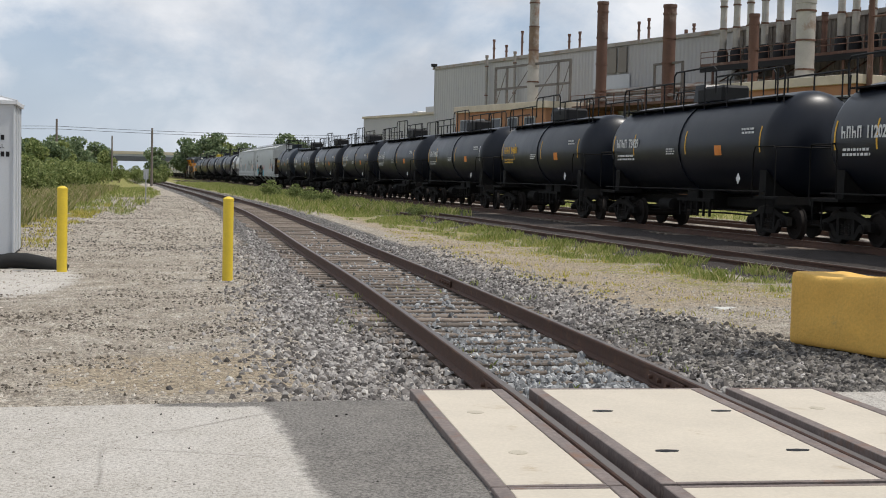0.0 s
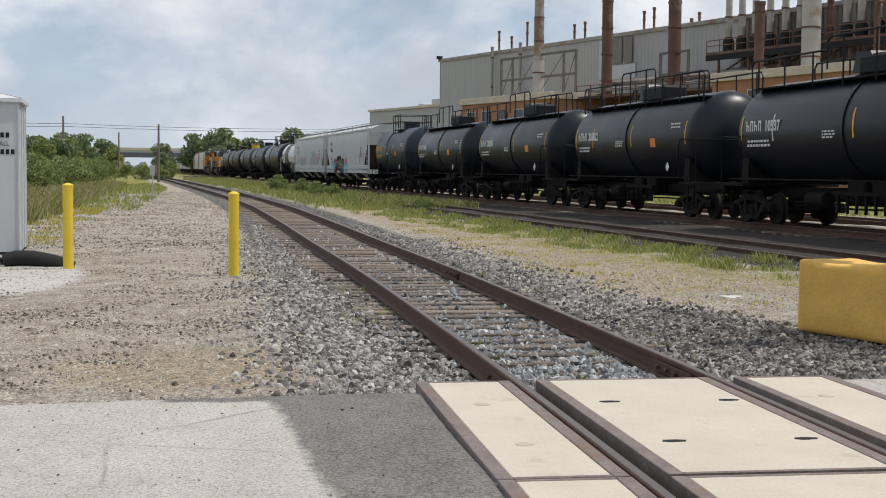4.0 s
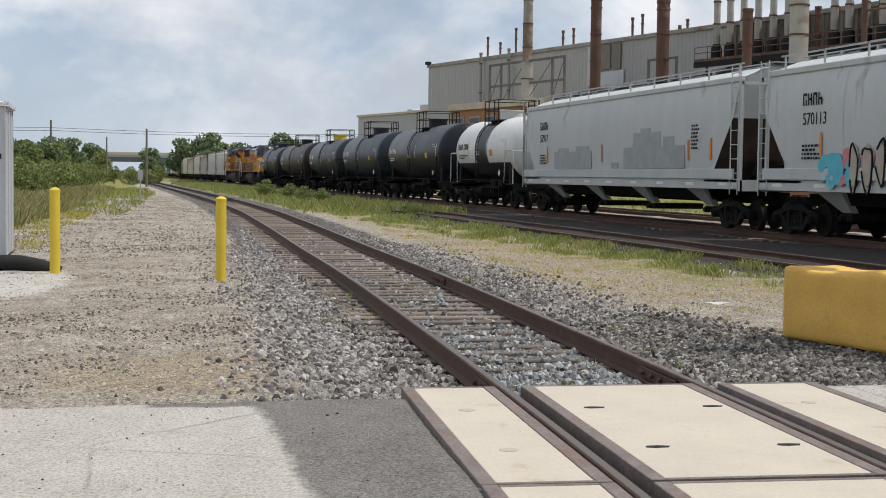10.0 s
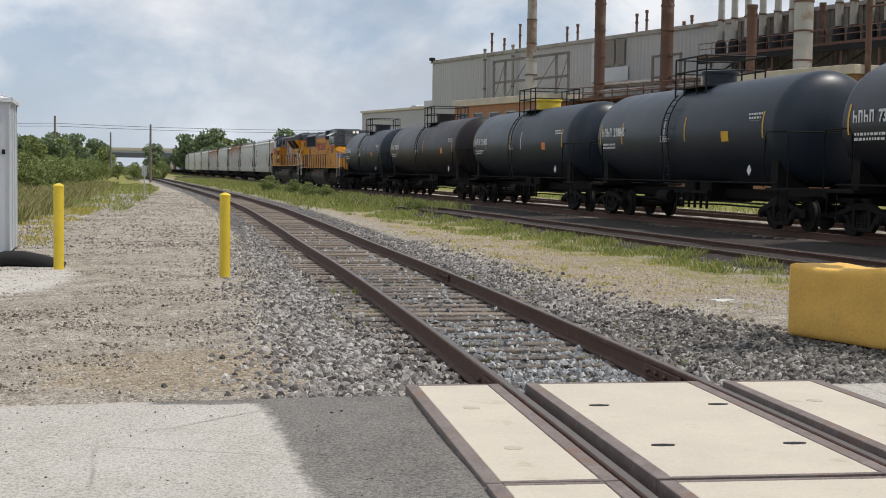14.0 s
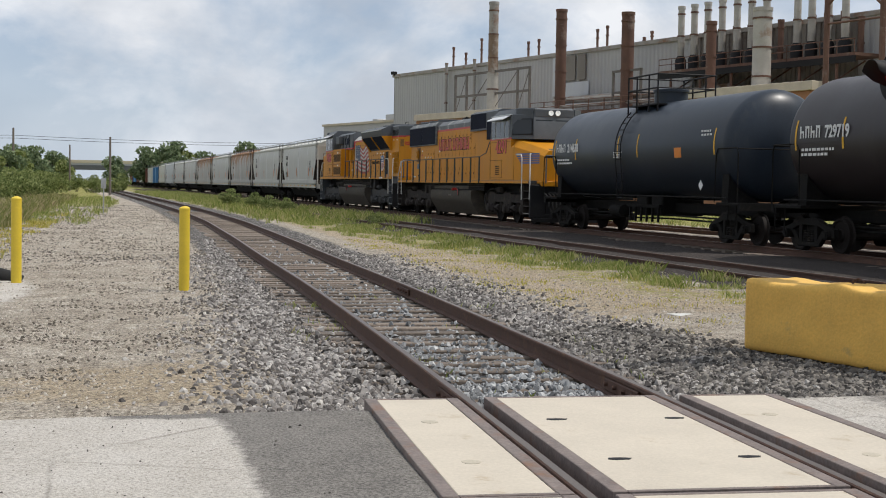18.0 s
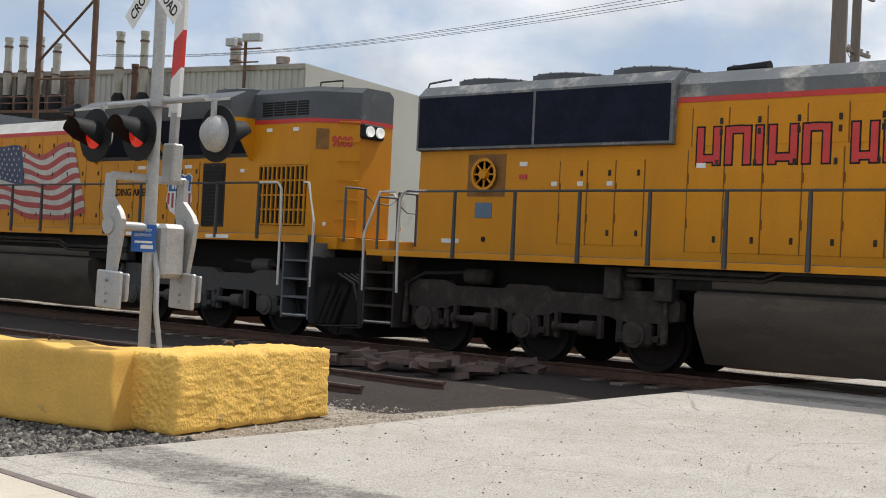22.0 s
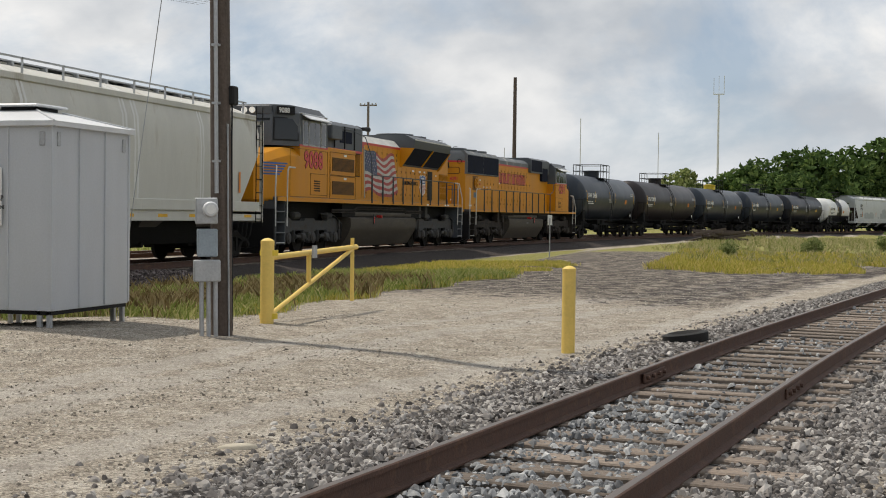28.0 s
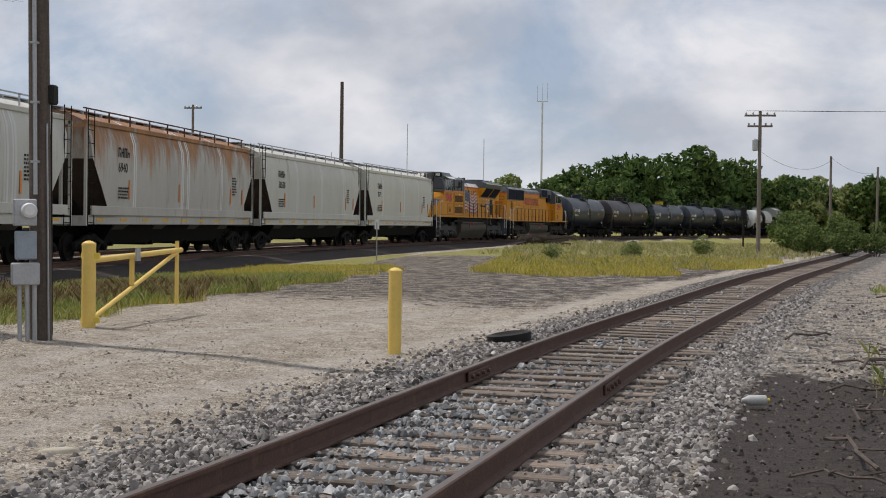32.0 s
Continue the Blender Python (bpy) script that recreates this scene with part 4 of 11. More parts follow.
# ---- freight car parts ----
def freight_wheelset():
    s = Shape()
    for w in (-0.755, 0.755):
        k = 1 if w > 0 else -1
        s.lathe((w - k * 0.065, 0, 0.42), (k, 0, 0), [(0, 0.46), (0.03, 0.44), (0.035, 0.42), (0.13, 0.415), (0.13, 0.36), (0.1, 0.33), (0.1, 0.16), (0.14, 0.13), (0.14, 0.0)], 22, caps=False)
        s.lathe((w - k * 0.065, 0, 0.42), (k, 0, 0), [(0, 0.0), (0, 0.46)], 22, caps=False)
    s.tube((-0.7, 0, 0.42), (0.7, 0, 0.42), 0.08, n=10)
    return s


def freight_side_frame(w):
    """One cast side frame of a two-axle truck, with its spring seat and bearing ends."""
    s = Shape()
    x0, x1 = sorted((w * 1.0, w * 1.12))
    top = [(-1.12, 0.36), (-1.12, 0.56), (-0.72, 0.66), (-0.35, 0.80), (0.35, 0.80), (0.72, 0.66), (1.12, 0.56), (1.12, 0.36), (0.82, 0.36), (0.78, 0.50), (0.38, 0.64), (-0.38, 0.64), (-0.78, 0.50), (-0.82, 0.36)]
    s.prism(top, "x", x0, x1)
    s.prism([(-0.78, 0.50), (-0.60, 0.52), (-0.34, 0.20), (-0.46, 0.16)], "x", x0, x1)
    s.prism([(0.78, 0.50), (0.60, 0.52), (0.34, 0.20), (0.46, 0.16)], "x", x0, x1)
    s.box(x0, -0.46, 0.13, x1, 0.46, 0.24, 0.02)
    s.box(x0, -0.40, 0.2, x1, -0.27, 0.7)
    s.box(x0, 0.27, 0.2, x1, 0.40, 0.7)
    for k in (-0.89, 0.89):
        s.tube((w * 0.95, k, 0.42), (w * 1.22, k, 0.42), 0.11, n=10)
        s.tube((w * 1.22, k, 0.42), (w * 1.25, k, 0.42), 0.07, n=6)
    return s


def spring_nest(w):
    s = Shape()
    for k in (-0.17, 0.0, 0.17):
        s.lathe((w * 1.06, k, 0.24), (0, 0, 1), [(0.058 * j + d, q) for j in range(5) for d, q in ((0, 0.06), (0.02, 0.078), (0.04, 0.06))], 8)
    return s


ME_WHEELS = freight_wheelset().mesh("wheelset", M_WHEEL)
ME_FRAME = {w: freight_side_frame(w).mesh("side_frame", M_TRUCK) for w in (-1, 1)}
ME_SPRING = {w: spring_nest(w).mesh("spring_nest", M_TRUCK) for w in (-1, 1)}
ME_BOLSTER = Shape().box(-1.0, -0.22, 0.42, 1.0, 0.22, 0.66, 0.03).box(-0.5, -0.75, 0.3, 0.5, 0.75, 0.5, 0.03).mesh("truck", M_TRUCK)


def coupler_shape(d):
    """A knuckle coupler that reaches outward along d * y."""
    s = Shape().box(-0.09, min(0, d * 0.75), -0.1, 0.09, max(0, d * 0.75), 0.1, 0.02)
    s.box(-0.16, min(d * 0.72, d * 0.98), -0.15, 0.16, max(d * 0.72, d * 0.98), 0.15, 0.05)
    s.pipe([(0.2, d * 0.6, -0.02), (0.24, d * 0.8, -0.3), (0.15, d * 0.95, -0.42), (0.05, d * 1.02, -0.38)], 0.025)
    return s


ME_COUPLER = {d: coupler_shape(d).mesh("coupler", M_UNDER) for d in (-1, 1)}


def running_gear(car, length, centres):
    for d in (-1, 1):
        t = part("truck", ME_BOLSTER, M_TRUCK, car, m=pose(0, d * centres / 2, 0))
        for w in (-1, 1):
            part("side_frame", ME_FRAME[w], M_TRUCK, t)
            part("spring_nest", ME_SPRING[w], M_TRUCK, t)
        for k in (-0.89, 0.89):
            w = part("wheelset", ME_WHEELS, M_WHEEL, t, m=pose(0, k, 0))
        part("coupler", ME_COUPLER[d], M_UNDER, car, m=pose(0, d * (length / 2 - 0.95), 0.85))


def ladder_shape(x, y0, y1, z0, z1, rungs, r=0.016, w=0.0):
    s = Shape()
    for yy in (y0, y1):
        s.tube((x, yy, z0), (x + w, yy, z1), r, n=6)
    for i in range(rungs):
        k = (i + 0.5) / rungs
        s.tube((x + w * k, y0, z0 + (z1 - z0) * k), (x + w * k, y1, z0 + (z1 - z0) * k), r * 0.8, n=5)
    return s


def text_bars(rng, rows, width, height):
    """Unreadable small writing as rows of short bars, drawn to the left-down from its corner."""
    s = Shape()
    for i in range(rows):
        k = 0.0
        while k < width * (0.7 + 0.3 * rng.random()):
            w = rng.uniform(0.05, 0.16)
            z = -i * height / rows
            s.box(-0.001, -k - w, z - height / rows * 0.55, 0.001, -k, z)
            k += w + 0.045
    return s


def tank_car(name, label, length, radius, mid, body, style, mark, number, mark_mat, stripes, seed, bands=(), white=False, centres=None, dome_mat=None, number_size=0.28):
    """A tank car: style 'walk' has a railed walkway along the top, 'dome' a railed platform round the dome."""
    rng = random.Random(seed)
    car = thing(name, label, "tank car", "tank cars of the train")
    h = length / 2 - 1.05
    n = 9
    prof = [(-h + 0.72 * (1 - math.cos(math.pi / 2 * i / (n - 1))), max(radius * math.sin(math.pi / 2 * i / (n - 1)), 0.002)) for i in range(n)]
    prof += [(-a, b) for a, b in prof[::-1]]
    part("tank", Shape().lathe((0, 0, mid), (0, 1, 0), prof, 40, caps=False), body, car)
    for b in bands:
        part("band", Shape().lathe((0, b - 0.07, mid), (0, 1, 0), [(0, radius), (0.0, radius + 0.035), (0.14, radius + 0.035), (0.14, radius)], 40, caps=False), body, car)
    if white:  # a dark middle section and dark lower half over white
        part("middle_section", Shape().lathe((0, -1.0, mid), (0, 1, 0), [(0, radius + 0.004), (2.0, radius + 0.004)], 40, caps=False), M_TANK, car, "black painted middle section")
        low = Shape()
        ring = []
        for yy in (-h + 0.72, h - 0.72):
            ring.append([(radius * 1.004 * math.cos(a), yy, mid + radius * 1.004 * math.sin(a)) for a in np.linspace(math.pi + 0.42, 2 * math.pi - 0.42, 21)])
        low.loft(ring, caps=False, closed=False)
        part("lower_shell", low, M_TANK, car, "black painted underside")
    centres = centres or length - 3.9
    part("centre_sill", Shape().box(-0.25, -length / 2 + 0.9, 0.72, 0.25, length / 2 - 0.9, 1.02, 0.03), M_UNDER, car)
    for d in (-1, 1):
        y0 = d * (length / 2 - 0.85)
        s = Shape().box(-1.45, min(y0, y0 - d * 1.3), 1.02, 1.45, max(y0, y0 - d * 1.3), 1.1, 0.01)
        s.box(-1.45, y0 - 0.06, 0.9, 1.45, y0 + 0.06, 1.1)
        part("end_platform", s, M_UNDER, car)
        s = Shape()  # the cradle under the tank's end
        for w in (-1, 1):
            s.prism([(w * 0.3, 1.05), (w * 1.3, 1.08), (w * 1.28, mid - radius * 0.5), (w * 0.9, mid - radius * 0.78)], "y", d * centres / 2 - 0.18, d * centres / 2 + 0.18)
        pieces("cradle", s, M_UNDER, car)
        s = Shape()
        for w in (-1, 1):
            yb = d * (h - 0.2)
            s.pipe([(w * 1.5, yb - d * 0.9, 1.1), (w * 1.5, yb - d * 0.85, mid - 0.25), (w * 1.5, yb - d * 0.75, mid - 0.1), (w * 1.5, d * (length / 2 - 0.95), mid - 0.1), (w * 1.5, d * (length / 2 - 0.88), mid - 0.25), (w * 1.5, d * (length / 2 - 0.88), 1.1)], 0.019)
        s.pipe([(-1.5, d * (length / 2 - 0.88), mid - 0.12), (1.5, d * (length / 2 - 0.88), mid - 0.12)], 0.019)
        part("end_handrail", s, M_UNDER if not white else M_OFFWHITE, car)
    s = Shape()
    for w in (-1, 1):
        s.pipe([(w * 1.5, -h + 0.4, 1.22), (w * 1.5, h - 0.4, 1.22)], 0.022)
    part("side_handrail", s, M_UNDER, car)
    # under the tank: outlet, brake gear
    part("bottom_outlet", Shape().lathe((0, 0.2, mid - radius - 0.35), (0, 0, 1), [(0, 0.12), (0.1, 0.16), (0.3, 0.28), (0.45, 0.4)], 14), M_UNDER, car)
    part("brake_reservoir", Shape().lathe((-0.75, 1.6, 0.72), (0, 1, 0), [(0, 0.05), (0.05, 0.2), (0.9, 0.2), (0.95, 0.05)], 14), M_UNDER, car)
    s = Shape()
    for k in range(6):
        s.box(-0.9, -1.2 + k * 0.42, 0.42, -0.84, -1.14 + k * 0.42, 0.92)
    s.box(-0.92, -1.3, 0.86, -0.8, 1.1, 0.95)
    part("brake_rigging", s, M_UNDER, car)
    for z, x in ((0.62, -0.55), (0.52, -0.5), (0.66, 0.5)):
        part("brake_rod", Shape().pipe([(x, -centres / 2 + 0.9, z), (x, -1.5, z + 0.03), (x - 0.04, 1.2, z), (x, centres / 2 - 0.9, z + 0.02)], 0.028, 5), M_UNDER, car)
    for d in (-1, 1):
        part("skid_plate", Shape().box(-0.7, d * 0.55 - 0.5, 0.62, 0.7, d * 0.55 + 0.3, mid - radius + 0.12, 0.04), M_UNDER, car)
        part("end_step", Shape().pipe([(-1.45, d * (length / 2 - 1.0), 1.05), (-1.47, d * (length / 2 - 1.0), 0.45), (-1.47, d * (length / 2 - 1.45), 0.45), (-1.45, d * (length / 2 - 1.45), 1.05)], 0.02, 5), M_UNDER, car)
    top = mid + radius
    if style == "walk":
        s = Shape().box(-0.95, -h + 0.6, top - 0.2, -0.5, h - 0.6, top - 0.16)
        s.box(0.5, -h + 0.6, top - 0.2, 0.95, h - 0.6, top - 0.16)
        part("walkway", s, M_UNDER, car)
        s = Shape()
        for w in (-1, 1):
            x = w * 0.95
            s.pipe([(x, -h + 0.55, top - 0.35), (x, -h + 0.5, top + 0.42), (x, -h + 0.62, top + 0.58), (x, -1.5, top + 0.58)], 0.026)
            s.pipe([(x, h - 0.55, top - 0.35), (x, h - 0.5, top + 0.42), (x, h - 0.62, top + 0.58), (x, 1.5, top + 0.58)], 0.026)
            s.pipe([(x, -1.5, top + 0.1), (x, -1.5, top + 0.78), (x, -1.35, top + 0.9), (x, 1.35, top + 0.9), (x, 1.5, top + 0.78), (x, 1.5, top + 0.1)], 0.026)
            for i in range(8):
                yy = -h + 0.9 + (2 * h - 1.8) * i / 7
                zt = top + (0.9 if abs(yy) < 1.4 else 0.58)
                s.tube((x, yy, top - 0.3), (x, yy, zt), 0.024, n=6)
        pieces("railing", s, M_BLACK, car)
        part("dome", Shape().box(-0.45, -0.9, top - 0.1, 0.45, 0.9, top + 0.42, 0.08), M_BLACK, car)
        part("dome_hood", Shape().prism([(0.1, top), (1.25, top), (1.1, top + 0.5), (0.45, top + 0.5)], "x", -0.4, 0.4), body, car)
    else:
        part("dome", Shape().lathe((0, 0, top - 0.12), (0, 0, 1), [(0, 0.52), (0.42, 0.52), (0.42, 0.56), (0.5, 0.56), (0.54, 0.4)], 22), dome_mat or body, car, "yellow dome cover" if dome_mat else "")
        s = Shape()
        for a, b in ((-0.95, -0.6), (0.6, 0.95)):
            s.box(a, -1.05, top - 0.14, b, 1.05, top - 0.1)
        pieces("platform", s, M_BLACK, car)
        s = Shape()
        for w in (-1, 1):
            for zz in (top + 0.36, top + 0.78):
                s.pipe([(w * 0.95, -1.1, zz), (w * 0.95, 1.1, zz)], 0.026)
            for yy in (-1.1, -0.45, 0.45, 1.1):
                s.tube((w * 0.95, yy, top - 0.35), (w * 0.95, yy, top + 0.78), 0.026, n=6)
        for yy in (-1.1, 1.1):
            for zz in (top + 0.36, top + 0.78):
                s.pipe([(-0.95, yy, zz), (0.95, yy, zz)], 0.022)
        pieces("railing", s, M_BLACK, car)
        for w in (-1,):
            pts_a = [(w * (radius + 0.12) * math.sin(a), mid + (radius + 0.12) * math.cos(a)) for a in np.linspace(0.75, 1.75, 8)]
            s = Shape()
            for yy in (0.1, 0.52):
                s.pipe([(px, yy, pz) for px, pz in pts_a] + [(w * 1.5, yy, 1.1)], 0.02)
            for px, pz in pts_a[1:]:
                s.tube((px, 0.1, pz), (px, 0.52, pz), 0.016, n=5)
            for i in range(4):
                s.tube((w * 1.5, 0.1, 1.15 + i * 0.25), (w * 1.5, 0.52, 1.15 + i * 0.25), 0.016, n=5)
            part("ladder", s, M_BLACK, car)
    running_gear(car, length, centres)
    # markings that follow the round side

    def arc(y0, y1, z0, z1, lift=0.006):
        s = Shape()
        ring = []
        for zz in np.linspace(z0, z1, 5):
            dx = math.sqrt(max((radius + lift) ** 2 - (zz - mid) ** 2, 0.01))
            ring.append([(-dx, y0, zz), (-dx, y1, zz)])
        return s.loft(ring, caps=False, closed=False)

    for k in stripes:
        part("stripe", arc(k - 0.035, k + 0.035, mid - 0.25, mid + 0.45), M_MARKY if rng.random() < 0.8 else M_MARK, car)
    zz = mid + 0.02
    x = -radius - 0.006
    left = h - 1.1
    if mark:  # the owner's mark as plain bars, then the number
        s = Shape()
        for i in range(mark):
            s.box(-0.001, -i * 0.24 - 0.19, 0, 0.001, -i * 0.24, number_size)
            s.box(-0.001, -i * 0.24 - 0.19, 0, 0.001, -i * 0.24, number_size)
        sm = Shape()
        for i in range(mark):
            yb = -i * 0.23
            sm.box(-0.001, yb - 0.055, 0, 0.001, yb, number_size)
            sm.box(-0.001, yb - 0.17, number_size * (0.8 if i % 2 else 0.42), 0.001, yb - 0.055, number_size * (1.0 if i % 2 else 0.6))
            sm.box(-0.001, yb - 0.17, 0, 0.001, yb - 0.125, number_size * (0.8 if i % 2 else 0.42))
        part("owner_mark", sm, mark_mat, car, m=pose(x, left, zz))
        lettering(number, number_size * 1.38, mark_mat, car, on_side(x, left - mark * 0.23 - 0.14, zz), "number", squeeze=0.86, bold=0.012)
        part("small_print", text_bars(rng, 3, 1.5, 0.34), mark_mat, car, m=pose(x + 0.02, left - 0.05, zz - 0.12))
    part("data_panel", text_bars(rng, 6, 0.75, 0.6), M_MARK, car, m=pose(-math.sqrt(radius ** 2 - 0.3 ** 2) - 0.012, -h + 2.0, mid + 0.42))
    part("placard", arc(-h + 3.2, -h + 3.65, mid - 0.3, mid - 0.02), M_MARKO if rng.random() < 0.6 else M_MARKY, car, "orange warning panel")
    part("data_panel", text_bars(rng, 3, 0.7, 0.22), M_MARK, car, m=pose(-radius - 0.004, 0.9, mid - 0.05))
    s = Shape().prism([(-0.13, 0), (0, 0.15), (0.13, 0), (0, -0.15)], "x", -0.006, 0.006)
    part("diamond_placard", s, M_WHITE, car, "white diamond placard", m=pose(-1.46, -centres / 2 + 1.1, 1.55))
    return car


# Chute colour darkened for the shade under the cream and rusty cars.
M_CHUTE = mat("chute_shaded", (0.10, 0.09, 0.08), 0.8, scale=2, bump=0.1)
M_ENDSHEET = mat("end_sheet_brown", (0.055, 0.038, 0.03), 0.85, spec=0.2, scale=2, dark=0.6, light=1.5, bump=0.2)


def hopper_car(name, label, length, paint, mark, number, seed, height=4.55, ribs=False, round_side=True, graffiti=None, bays=3):
    rng = random.Random(seed)
    car = thing(name, label, "hopper car", "covered hopper cars of the train")
    h = length / 2 - 0.55
    eave, sill = height - 0.42, 1.38
    sec = [(-1.5, sill), (-1.53, sill + 0.8), (-1.54, (sill + eave) / 2 + 0.3), (-1.5, eave - 0.5), (-1.34, eave), (-0.8, height - 0.18), (-0.4, height - 0.06), (0.4, height - 0.06), (0.8, height - 0.18), (1.34, eave), (1.5, eave - 0.5), (1.54, (sill + eave) / 2 + 0.3), (1.53, sill + 0.8), (1.5, sill)]

    def end_y(z):  # the side sheets slope in towards the sill at the ends
        k = (z - sill) / (eave - sill)
        return h - 0.25 - max(0.0, 0.66 - k) * 2.3

    rings = []
    for d in (-1, 1):
        rings.append([(x, d * end_y(z), z) for x, z in sec])
    inner = [[(x, d * (h - 2.4), z) for x, z in sec] for d in (-1, 1)]
    part("body", Shape().loft([rings[0], inner[0], inner[1], rings[1]], caps=False), paint, car)
    # The lower end sheet is dark brown, the upper takes the car's paint.
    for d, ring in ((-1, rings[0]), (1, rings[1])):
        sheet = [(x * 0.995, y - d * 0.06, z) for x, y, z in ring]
        part("end_sheet", Shape().add(sheet[:3] + sheet[11:], [(0, 1, 2, 3, 4, 5)]), M_ENDSHEET, car, "dark brown sloped end sheet")
        part("end_sheet", Shape().add(sheet[2:12], [tuple(range(10))]), paint, car)
    # Dark fill for the shade between the chutes, deeper except on grey cars.
    low = 0.8 if paint is M_HOPPER else 0.5
    pieces("side_sill", Shape().box(-1.5, -h, sill - 0.26, -1.42, h, sill + 0.02, 0.008).box(1.42, -h, sill - 0.26, 1.5, h, sill + 0.02, 0.008), paint, car)
    part("hopper_floor", Shape().prism([(-1.35, sill - 0.05), (1.35, sill - 0.05), (0.9, low), (-0.9, low)], "y", -h + 2.6, h - 2.6), M_UNDER, car, "dark hopper bottom filling in the shade beneath")
    for k in range(bays + 1):
        yc = (k - bays / 2) * (2 * h - 6.4) / bays
        s = Shape().loft([[(-1.38, yc - 0.62, sill - 0.2), (-1.2, yc - 0.62, sill - 0.2), (-1.2, yc + 0.62, sill - 0.2), (-1.38, yc + 0.62, sill - 0.2)], [(-0.8, yc - 0.2, 0.62), (-0.6, yc - 0.2, 0.62), (-0.6, yc + 0.2, 0.62), (-0.8, yc + 0.2, 0.62)]])
        b = part("discharge_chute", s, paint if paint is M_HOPPER else M_CHUTE, car, "discharge chute, darkened for shade except on grey cars")
        part("outlet_gate", Shape().box(-0.85, yc - 0.3, 0.42, 0.85, yc + 0.3, 0.6, 0.02).tube((-1.0, yc, 0.5), (-0.85, yc, 0.5), 0.07, n=8), M_TRUCK, b)
    part("centre_sill", Shape().box(-0.22, -length / 2 + 0.9, 0.72, 0.22, length / 2 - 0.9, 1.05, 0.02), M_UNDER, car)
    for d in (-1, 1):
        s = Shape().box(-1.5, d * h - 0.05, sill - 0.3, 1.5, d * h + 0.05, sill)
        s.box(-1.5, min(d * h, d * (h - 2.2)), sill - 0.06, 1.5, max(d * h, d * (h - 2.2)), sill)
        for w in (-1, 1):
            s.box(w * 1.48 - 0.04, d * h - 0.05, sill - 0.3, w * 1.48 + 0.04, d * h + 0.05, eave - 0.1)
            s.box(w * 0.7 - 0.04, d * h - 0.05, sill - 0.3, w * 0.7 + 0.04, d * h + 0.05, eave - 0.1)
        s.box(-1.5, d * h - 0.05, eave - 0.2, 1.5, d * h + 0.05, eave - 0.1)
        part("end_frame", s, paint, car)
        s = ladder_shape(-1.53, d * (h - 0.05), d * (h - 0.5), sill - 0.4, height - 0.1, 9)
        part("ladder", s, paint if paint is M_HOPPER else M_UNDER, car)
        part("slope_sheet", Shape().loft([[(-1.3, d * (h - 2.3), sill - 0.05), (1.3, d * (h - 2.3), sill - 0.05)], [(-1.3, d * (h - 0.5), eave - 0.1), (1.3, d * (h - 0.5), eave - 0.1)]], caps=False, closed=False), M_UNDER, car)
        part("brake_gear", Shape().tube((-0.6, d * (h - 1.2), 1.62), (0.5, d * (h - 1.2), 1.62), 0.2, n=12), M_UNDER, car)
    s = Shape().box(-0.42, -h + 0.2, height + 0.02, 0.42, h - 0.2, height + 0.05)
    for i in range(12):
        yy = -h + 0.6 + (2 * h - 1.2) * i / 11
        s.box(-0.5, yy - 0.03, height - 0.1, 0.5, yy + 0.03, height + 0.03)
    part("running_board", s, M_STEEL, car)
    s = Shape()
    for i in range(10):
        yy = -h + 0.7 + (2 * h - 1.4) * i / 9
        s.box(-1.2, yy - 0.02, eave - 0.02, -1.16, yy + 0.02, height + 0.02)
    s.box(-1.2, -h + 0.5, height - 0.02, -1.16, h - 0.5, height + 0.02)
    part("roof_rail", s, M_STEEL if paint is not M_HOPPERR else M_RAIL, car)
    for i in range(5):
        yy = -h + 1.8 + (2 * h - 3.6) * i / 4
        part("hatch", Shape().box(-0.36, yy - 1.0, height - 0.06, 0.36, yy + 1.0, height + 0.0, 0.02), paint, car)
    for i in range(9):  # upright welds of the side sheets
        yy = -h + 2.4 + (2 * h - 4.8) * i / 8
        s = Shape()
        s.loft([[(x - 0.006, yy - 0.012, z) for x, z in sec[:5]], [(x - 0.006, yy + 0.012, z) for x, z in sec[:5]]], caps=False, closed=False)
        part("side_seam", s, paint, car)
    if paint is not M_HOPPER:
        for yy in (-h * 0.62, -h * 0.57, -h * 0.1, h * 0.38) if seed % 2 else (-h * 0.5, -h * 0.05, h * 0.02, h * 0.55):
            for d in (0.0, 0.16):
                w = rng.uniform(0.025, 0.06)
                part("pale_streak", Shape().loft([[(x - 0.004, yy + d - w, z) for x, z in sec[:6]], [(x - 0.004, yy + d + w, z) for x, z in sec[:6]]], caps=False, closed=False), M_STREAK, car, "pale sealant streak")
    part("side_rail", Shape().box(-1.56, -h + 0.3, sill + 0.02, -1.5, h - 0.3, sill + 0.3, 0.01), paint, car)
    part("top_chord", Shape().box(-1.42, -h + 0.2, eave - 0.1, -1.3, h - 0.2, eave + 0.06, 0.02), paint, car)
    if ribs:
        s = Shape()
        for i in range(13):
            yy = -h + 2.0 + (2 * h - 4.0) * i / 12
            s.box(-1.585, yy - 0.03, sill + 0.05, -1.5, yy + 0.03, eave - 0.3)
        pieces("side_post", s, paint, car)
    running_gear(car, length, length - 3.6)
    zz = (sill + eave) / 2 + 0.1
    left = h - 2.3
    if mark:
        sm = Shape()
        for i in range(mark):
            yb = -i * 0.24
            sm.box(-0.001, yb - 0.05, 0, 0.001, yb, 0.3)
            sm.box(-0.001, yb - 0.18, 0.12 if i % 2 else 0.24, 0.001, yb - 0.05, 0.18 if i % 2 else 0.3)
            sm.box(-0.001, yb - 0.18, 0, 0.001, yb - 0.13, 0.3 if i % 3 else 0.14)
